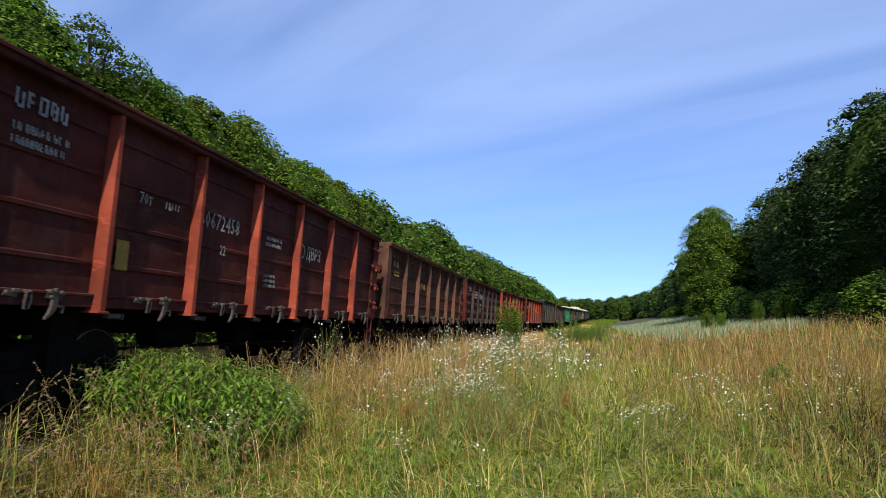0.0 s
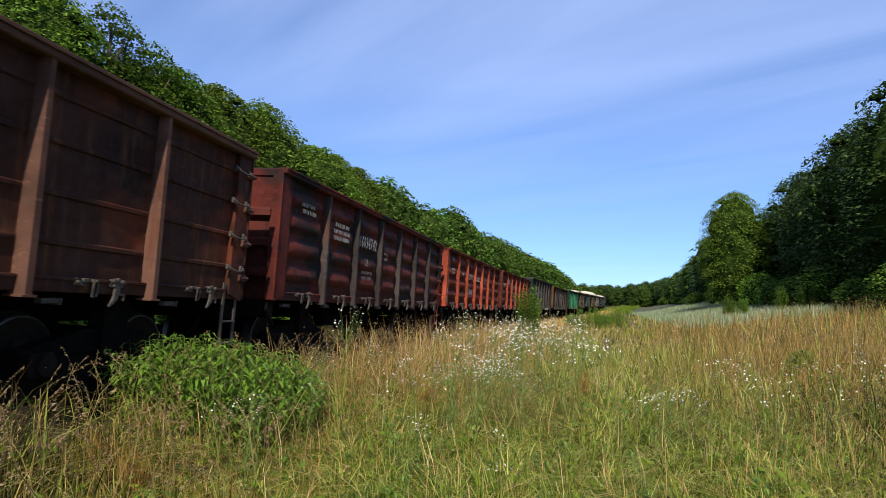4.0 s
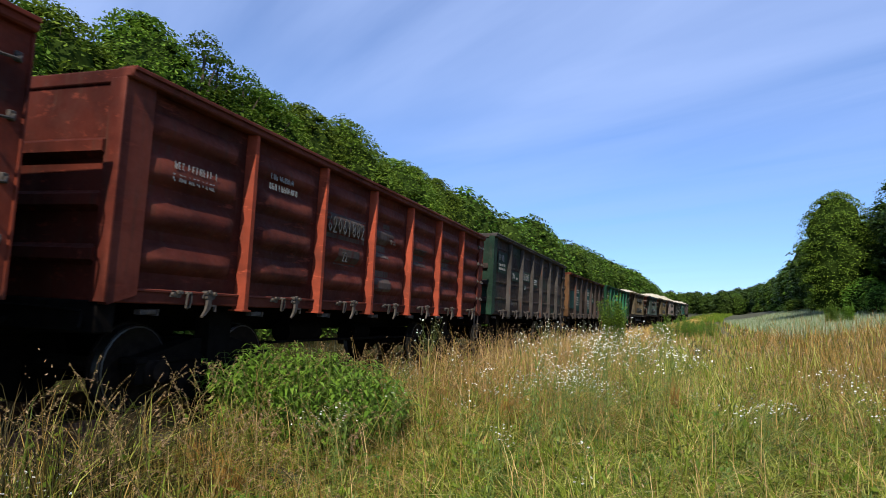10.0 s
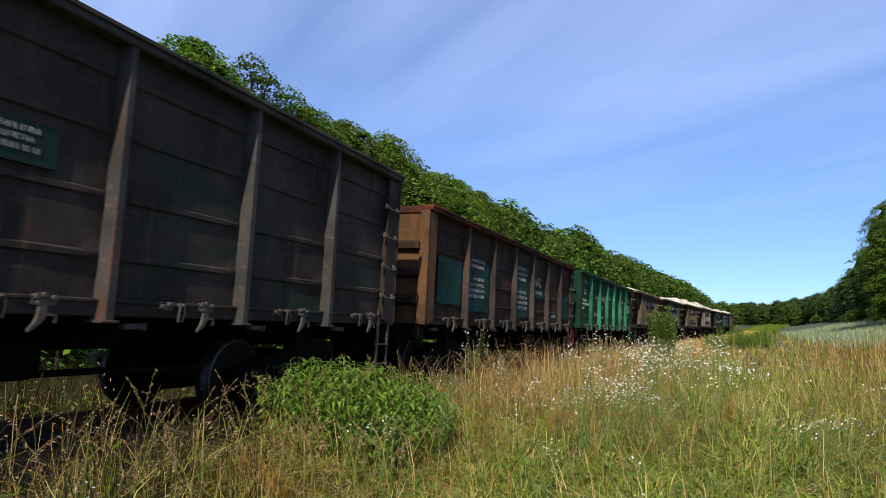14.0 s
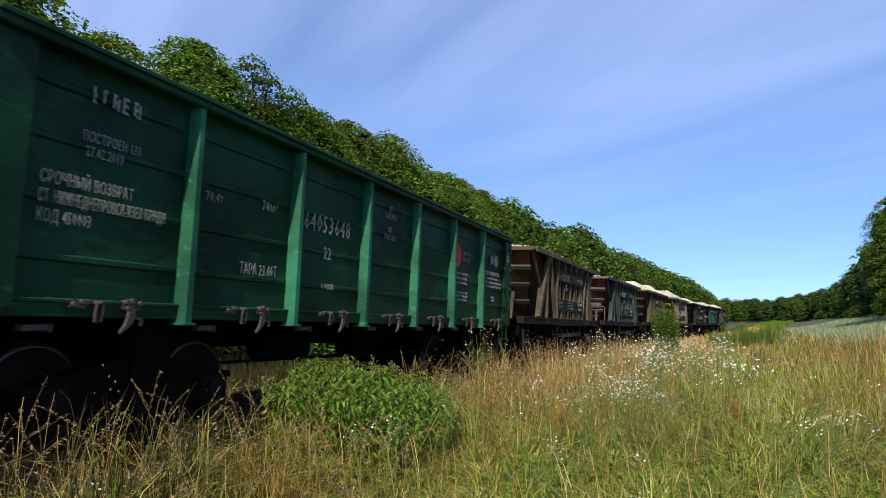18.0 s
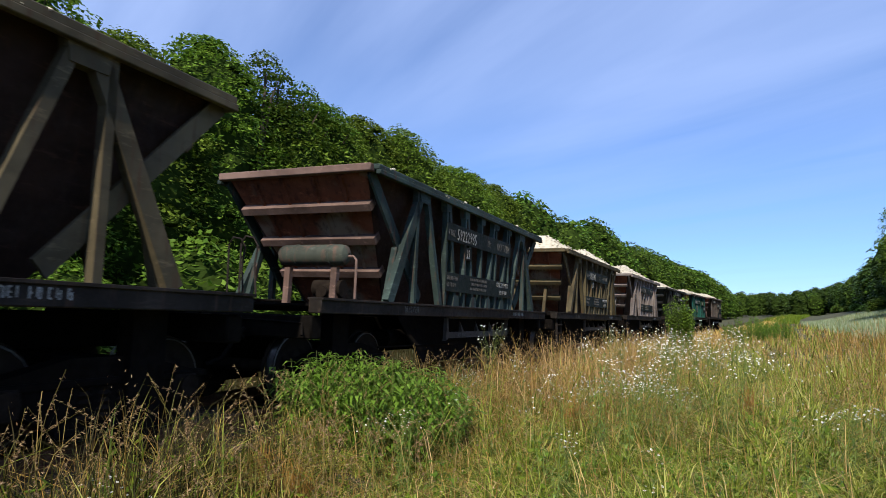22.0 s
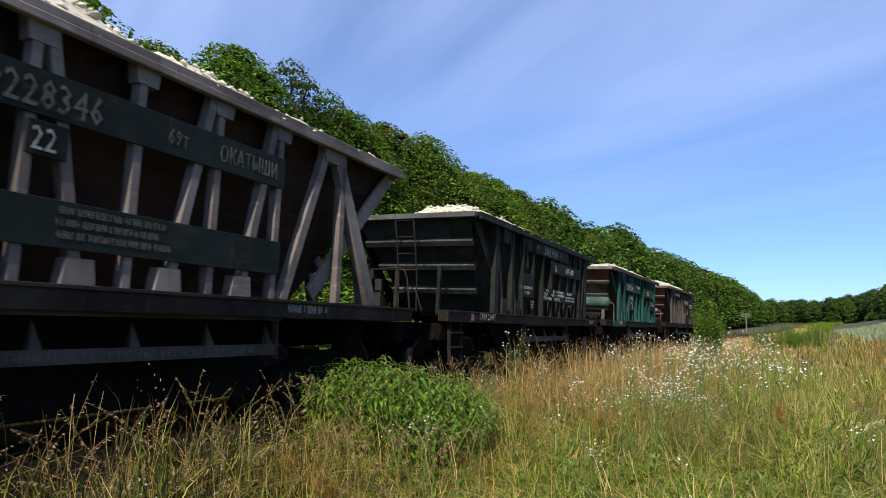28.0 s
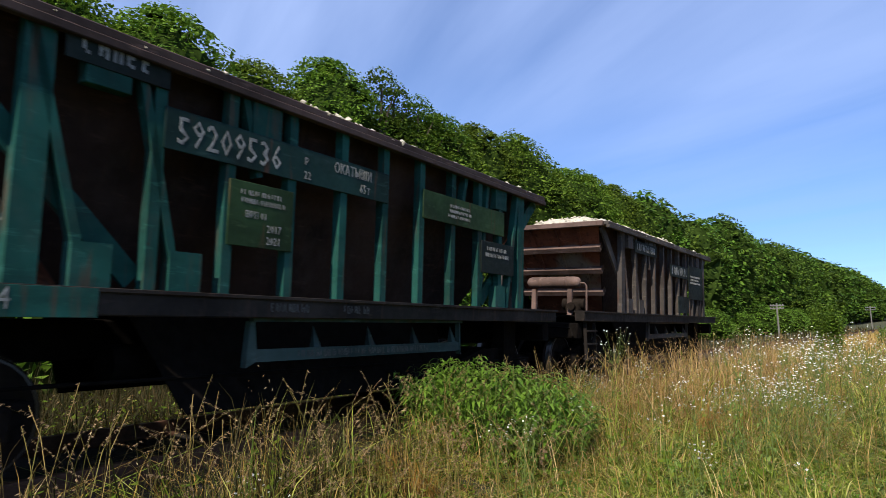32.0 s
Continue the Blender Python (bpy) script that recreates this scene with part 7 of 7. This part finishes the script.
def flower_plant(label, x, y, height, heads, spread, seed, head=0.009, name="daisy_plant", single=False):
    """A branching weed with small white flower heads."""
    t = thing(name, label, "flower", "white meadow daisies")
    rng = np.random.default_rng(seed)
    s, P, W = Shape(), [], []
    top, bits = [], []
    mains = max(1, heads // 9)
    for m in range(mains):
        a = rng.uniform(0, 6.28)
        foot = Vector((math.cos(a), math.sin(a), 0)) * spread * 0.35 * rng.uniform(0, 1)
        fork = foot + Vector((rng.normal() * spread * 0.25, rng.normal() * spread * 0.25, height * rng.uniform(0.62, 0.78)))
        s.tube([foot - Vector((0, 0, 0.02)), foot * 0.5 + fork * 0.5, fork], 0.0035, 4, 0.0022)
        for j in range(16):
            q = rng.uniform(0.10, 0.98)
            P.append(foot + (fork - foot) * q); b = rng.uniform(0, 6.28); W.append((math.cos(b), math.sin(b), rng.uniform(0.2, 0.8)))
        for j in range(int(math.ceil(heads / mains))):
            b = rng.uniform(0, 6.28)
            tip = fork + Vector((math.cos(b), math.sin(b), 0)) * spread * rng.uniform(0.1, 0.6) + Vector((0, 0, height * rng.uniform(0.10, 0.36)))
            s.tube([fork, fork * 0.35 + tip * 0.65 + Vector((0, 0, -0.02)), tip], 0.0018, 3, 0.0012)
            bits.append(tip)
    part("stem", s, STEM, t)
    W = np.array(W); W /= np.linalg.norm(W, axis=1)[:, None]
    v, f = leaves_on(np.array(P), W, 0.085, 0.019, rng)
    part("leaves", fast_mesh("leaves", v, f, WEED), None, t)
    if single:
        for c in bits:
            o = part("flower_head", FLOWER_HEAD, None, t)
            k = head * rng.uniform(0.75, 1.2)
            o.matrix_basis = Matrix.Translation(c) @ Euler((rng.normal() * 0.35 + 0.25, rng.normal() * 0.35, rng.uniform(0, 6))).to_matrix().to_4x4() @ Matrix.Diagonal((k, k, k, 1))
        t.location = (x, y, float(ground_z(x, y)))
        return t
    fl = Shape()
    for c in bits:
        tilt = Vector((rng.normal() * 0.35, rng.normal() * 0.35 - 0.25, 1)).normalized()
        a = tilt.cross(Vector((1, 0, 0))).normalized(); b = tilt.cross(a)
        r = head * rng.uniform(0.75, 1.2)
        ring = [c + (a * math.cos(k * math.pi / 4) + b * math.sin(k * math.pi / 4)) * r * (1 if k % 2 else 0.8) + tilt * 0.002 for k in range(8)]
        fl.add(ring + [c - tilt * 0.004], [(k, (k + 1) % 8, 8) for k in range(8)] + [tuple(range(8))])
    tagged(part("blossom", fl.mesh("blossom", PETAL, False), None, t), kind="stuff")
    t.location = (x, y, float(ground_z(x, y)))
    return t


def polar(az, r):
    return r * math.sin(radians(az)), r * math.cos(radians(az))


def build_plants():
    leafy_bush("nettle_bush", "dense green nettle bush in front of the track", -3.55, 6.75, 0.95, 0.95, 1.04, 250, 301, length=0.135, wide=0.043)
    leafy_bush("nettle_bush", "lower edge of green nettles beside the bush", -4.40, 6.70, 0.60, 0.6, 0.98, 95, 302, length=0.13, wide=0.042)
    leafy_bush("nettle_bush", "lower edge of green nettles beside the bush", -3.15, 7.35, 0.40, 0.45, 0.98, 60, 303, length=0.13, wide=0.042)
    # a tall thin weed and its neighbours
    for az, r, h, seed in ((-8.6, 7.4, 1.42, 311), (-7.2, 7.0, 1.0, 312), (1.0, 8.6, 1.0, 313), (-26.0, 5.6, 0.9, 314)):
        x, y = polar(az, r)
        leafy_bush("tall_weed", "tall thin grey-green weed among the grass", x, y, 0.10, 0.10, h, 4, seed, WEED, 0.10, 0.02)
    # young trees in the meadow
    for az, r, h, w, seed in ((-2.3, 30, 3.0, 0.6, 321), (19.8, 57, 2.8, 0.75, 322), (14.1, 58, 2.3, 0.5, 323), (15.1, 58, 2.1, 0.45, 324), (17.9, 58, 2.4, 0.5, 325), (27.0, 24, 0.9, 0.35, 326), (2.5, 52, 2.0, 1.3, 327), (3.5, 55, 1.8, 1.3, 328), (5.3, 60, 1.7, 0.9, 329), (4.4, 58, 1.5, 1.1, 331), (1.6, 50, 1.5, 0.8, 332), (19.0, 16, 0.8, 0.25, 330)):
        x, y = polar(az, r)
        leafy_bush("young_bush", "young bright green bush in the meadow", x, y, w, w, h, 34, seed, LEAF_BRIGHT, 0.17, 0.10, 0.05)
    # daisies: single plants first, then the drift in the middle of the meadow
    rnd = random.Random(31)
    spots = [(-19.3, 9.4, 1.52, 16, 0.34), (-18.7, 9.2, 1.40, 12, 0.3), (-21.2, 8.4, 1.00, 34, 0.34), (-20.7, 8.6, 0.98, 20, 0.3), (-26.9, 6.2, 0.64, 30, 0.36), (-26.0, 6.3, 0.70, 20, 0.3), (9.6, 7.4, 0.72, 32, 0.4), (10.4, 7.5, 0.74, 28, 0.4), (8.9, 7.2, 0.66, 16, 0.3),
             (-12.0, 5.8, 0.58, 14, 0.3), (-11.5, 5.9, 0.62, 10, 0.3), (-22.7, 7.0, 0.82, 14, 0.3), (-47.0, 4.7, 0.42, 16, 0.3), (-49.0, 4.8, 0.40, 12, 0.3), (-5.0, 5.9, 0.5, 8, 0.3), (-4.0, 4.9, 0.42, 6, 0.25)]
    for k in range(58):
        spots.append((rnd.gauss(-2.0, 3.4), rnd.uniform(8.8, 16), rnd.uniform(0.95, 1.45), rnd.randint(12, 26), rnd.uniform(0.3, 0.5)))
    for k in range(16):
        spots.append((rnd.uniform(-9, -3), rnd.uniform(7.6, 10), rnd.uniform(0.7, 1.0), rnd.randint(12, 24), rnd.uniform(0.3, 0.45)))
    for k in range(26):
        spots.append((rnd.uniform(-17, -5), rnd.uniform(7.5, 12), rnd.uniform(0.6, 0.95), rnd.randint(6, 14), rnd.uniform(0.25, 0.4)))
    for k in range(30):
        spots.append((rnd.uniform(4, 26), rnd.uniform(7, 16), rnd.uniform(0.55, 0.9), rnd.randint(5, 14), rnd.uniform(0.25, 0.4)))
    for k, (az, r, h, n, w) in enumerate(spots):
        x, y = polar(az, r)
        flower_plant("white daisy weed in flower among meadow grass", x, y, h, n, w, 400 + k, 0.0115 if r < 9 else 0.0135, single=r < 8.8)


def dry_tuft(label, x, y, height, spread, count, seed, material):
    """A withered clump whose stems fan out."""
    t = thing("dry_grass_tuft", label, "grass tuft", "withered tufts")
    rng = np.random.default_rng(seed)
    a, r = rng.uniform(0, 6.28, count), np.sqrt(rng.uniform(0, 1, count)) * spread * 0.3
    bx, by = r * np.cos(a), r * np.sin(a)
    v, f = blades(x + bx, y + by, height * rng.uniform(0.6, 1.1, count), np.full(count, 0.006), rng, 0.5)
    me = fast_mesh("stem_growth", v - np.array([x, y, float(ground_z(x, y))]), f, material)
    tagged(part("stem_growth", me, None, t), kind="stuff")
    t.location = (x, y, float(ground_z(x, y)))


def build_weeds():
    """Low leafy weeds, a few kinds, scattered through the short grass."""
    kinds = [leafy_bush("meadow_weed", "low leafy green weed in short meadow grass", 0, 0, w, w, h, n, 500 + k, m, l, b, 0.05)
             for k, (w, h, n, m, l, b) in enumerate(((0.10, 0.34, 7, NETTLE, 0.075, 0.026), (0.14, 0.26, 9, WEED, 0.09, 0.018), (0.12, 0.42, 6, LEAF_BRIGHT, 0.08, 0.034), (0.16, 0.22, 12, NETTLE, 0.06, 0.03), (0.07, 0.58, 4, WEED, 0.08, 0.016)))]
    rnd = random.Random(61)
    used = set()
    for k in range(150):
        az, r = rnd.uniform(-48, 29), 4.2 + 8.5 * rnd.random() ** 1.3
        x, y = polar(az, r)
        if float(track_place(x, y)[1]) < 3.0:
            continue
        o = copy_thing(kinds[k % 5], Matrix()) if k % 5 in used else kinds[k % 5]
        used.add(k % 5)
        s = rnd.uniform(0.7, 1.25)
        o.matrix_basis = pose(x, y, float(ground_z(x, y)), 0, 0, rnd.uniform(0, 360))
        o.scale = (s, s, s)
    ORANGE = leafy("orange_withered_stem", [(0.24, 0.12, 0.03), (0.38, 0.20, 0.05), (0.50, 0.29, 0.09)], through=0.3)
    for az, r, h, w, n, seed in ((-35.2, 5.3, 0.55, 0.35, 260, 1), (-11.6, 9.2, 0.75, 0.5, 240, 2), (-37.5, 5.7, 0.5, 0.3, 180, 3), (2.2, 10.5, 0.7, 0.4, 150, 4), (-30, 4.8, 0.35, 0.3, 140, 5)):
        x, y = polar(az, r)
        dry_tuft("withered orange-brown clump of grass", x, y, h, w, n, 600 + seed, ORANGE)


def telegraph_pole(u, lat, tall):
    t = thing("telegraph_pole", "weathered grey telegraph pole with insulators on two arms", "pole", "telegraph line")
    part("post", Shape().tube([(0, 0, -0.3), (0, 0, tall)], 0.10, 8, 0.08), OLD_POST, t)
    for z in (tall - 0.25, tall - 0.6):
        arm = part("cross_arm", Shape().box(-0.75, 0.75, -0.04, 0.04, z - 0.05, z + 0.05, 0.01), OLD_POST, t)
        for x in (-0.65, -0.35, 0.35, 0.65):
            part("insulator", Shape().tube([(x, 0, z + 0.05), (x, 0, z + 0.11), (x, 0, z + 0.17)], 0.05, 6, 0.025), WHITE_PAINT, arm)
    x, y = along(u, lat)
    t.matrix_basis = pose(x, y, float(ground_z(x, y)), 0, 0, 10)


build_plants()
build_weeds()
telegraph_pole(84, -9.0, 4.0)
telegraph_pole(86.5, -9.6, 4.0)
telegraph_pole(125, -4.6, 3.8)

# ---------------------------------------------------------------- a swallow
FEATHER = plain("blue_black_feathers", (0.022, 0.020, 0.022), 0.6, 60, 0.3)
FEATHER_PALE = plain("brown_grey_feathers", (0.085, 0.060, 0.045), 0.7, 60, 0.3)


def swallow():
    """A small dark bird that flies along its own +y; wings are parts that beat."""
    t = thing("flying_swallow", "small dark swallow in flight over the meadow", "bird")
    n, prof = 10, ((-0.085, 0.006), (-0.05, 0.017), (-0.01, 0.024), (0.035, 0.022), (0.06, 0.015), (0.075, 0.016), (0.09, 0.011), (0.103, 0.003))
    pts = [(r * math.cos(2 * math.pi * k / n), y, r * 0.9 * math.sin(2 * math.pi * k / n)) for y, r in prof for k in range(n)]
    part("body", Shape().add(pts, [(i * n + k, i * n + (k + 1) % n, (i + 1) * n + (k + 1) % n, (i + 1) * n + k) for i in range(len(prof) - 1) for k in range(n)] + [tuple(range(n)), tuple(range(len(pts) - n, len(pts)))[::-1]]), FEATHER_PALE, t)
    part("beak", Shape().tube([(0, 0.10, 0), (0, 0.114, -0.001)], 0.003, 5, 0.0006), FEATHER, t)
    for e in (-1, 1):
        part("tail_feather", Shape().prism([(0.0, -0.075), (e * 0.014, -0.078), (e * 0.034, -0.17), (e * 0.030, -0.172), (e * 0.004, -0.115)], 2, -0.001, 0.002), FEATHER, t)
    wings = []
    for e in (-1, 1):
        s = Shape()
        for z, k in ((-0.002, 1.0), (0.003, 0.97)):
            s.add([(e * a, b, z + 0.010 * math.sin(a * 18)) for a, b in ((0, 0.045), (0.045, 0.060 * k), (0.085, 0.042 * k), (0.175, -0.050), (0.12, -0.030 * k), (0.065, -0.022 * k), (0, -0.030))], [tuple(range(7)) if z > 0 else tuple(range(7))[::-1]])
        s.f += [(i, (i + 1) % 7, 7 + (i + 1) % 7, 7 + i) for i in range(7)]
        w = part("wing", s, FEATHER, t)
        w.location = (e * 0.014, 0.005, 0.010)
        wings.append((w, e))
    return t, wings


SWALLOW, WINGS = swallow()

# ---------------------------------------------------------------- what moves
# seconds and the place along the track of the first wagon's leading coupler
PROGRESS = ((0.0, 3.5), (8.0, -40.75), (13.0, -68.0), (18.5, -97.9), (22.0, -117.2), (25.0, -133.5), (28.5, -153.0), (31.0, -166.7), (32.0, -172.3))


def progress(t):
    """Smooth way of the train through PROGRESS."""
    ts, us = [p[0] for p in PROGRESS], [p[1] for p in PROGRESS]
    c = np.polyfit(ts, us, 3)
    return float(np.polyval(c, t))


# the swallow's way: it comes from behind, dips over the meadow and goes off towards the far wood
FLIGHT = ((0.0, (-62, -128, 30)), (6.0, (-36, -72, 22)), (11.0, (-15, -27, 13)), (13.4, (-4.6, -3.4, 7.6)), (14.0, (-2.25, 3.6, 7.1)), (14.3, (-1.5, 6.75, 5.75)), (14.4, (-1.20, 7.9, 4.85)), (14.5, (-1.08, 8.85, 4.0)),
          (14.8, (0.6, 11.6, 3.3)), (15.4, (5.6, 16.5, 3.4)), (16.2, (13.5, 21.5, 5.5)), (17.5, (26, 26, 11)), (20.0, (52, 36, 22)), (26.0, (112, 62, 30)), (32.0, (172, 88, 34)))


def fly():
    ts = [p[0] for p in FLIGHT]
    at = lambda t: Vector([float(np.interp(t, ts, [p[1][k] for p in FLIGHT])) for k in range(3)])
    steps = sorted(set([k * 0.5 for k in range(65)] + [14.1, 14.2, 14.3, 14.4, 14.6, 14.7, 14.8, 15.2]))
    rows = []
    for t in steps:
        d = at(min(32, t + 0.25)) - at(max(0, t - 0.25))
        yaw, climb = math.degrees(math.atan2(-d.x, d.y)), math.degrees(math.atan2(d.z, math.hypot(d.x, d.y)))
        rows.append((t, pose(*at(t), climb * 0.6, -28 if 14.45 < t < 15.5 else -14, yaw)))
    walk(SWALLOW, rows)
    for w, e in WINGS:
        p = w.location.copy()
        walk(w, [(k * 0.1, Matrix.Translation(p) @ Matrix.Rotation(-e * radians(6 + 34 * math.sin(2 * math.pi * (k * 0.1 - 14.45) / 0.4)), 4, "Y")) for k in range(321)])


def motions():
    fly()
    times = [float(k) for k in range(33)]
    at = 0.0
    for car, length in TRAIN:
        mid = at + length / 2
        walk(car, [(t, on_track(progress(t) + mid)) for t in times])
        at += length
    # wheels roll: two wheelsets are keyed, the rest share their turn
    steps = [k * 0.1 for k in range(321)]
    lead = {}
    for w, rear in WHEELS:
        key = (round(w.location.y, 3))
        if key not in lead:
            p = w.location.copy()
            walk(w, [(t, Matrix.Translation(p) @ Matrix.Rotation((progress(0) - progress(t)) / 0.475, 4, "X")) for t in steps])
            lead[key] = w
        else:
            a = lead[key].animation_data
            w.rotation_mode = "QUATERNION"
            d = w.animation_data_create()
            d.action = a.action
            d.action_slot = a.action_slot


motions()
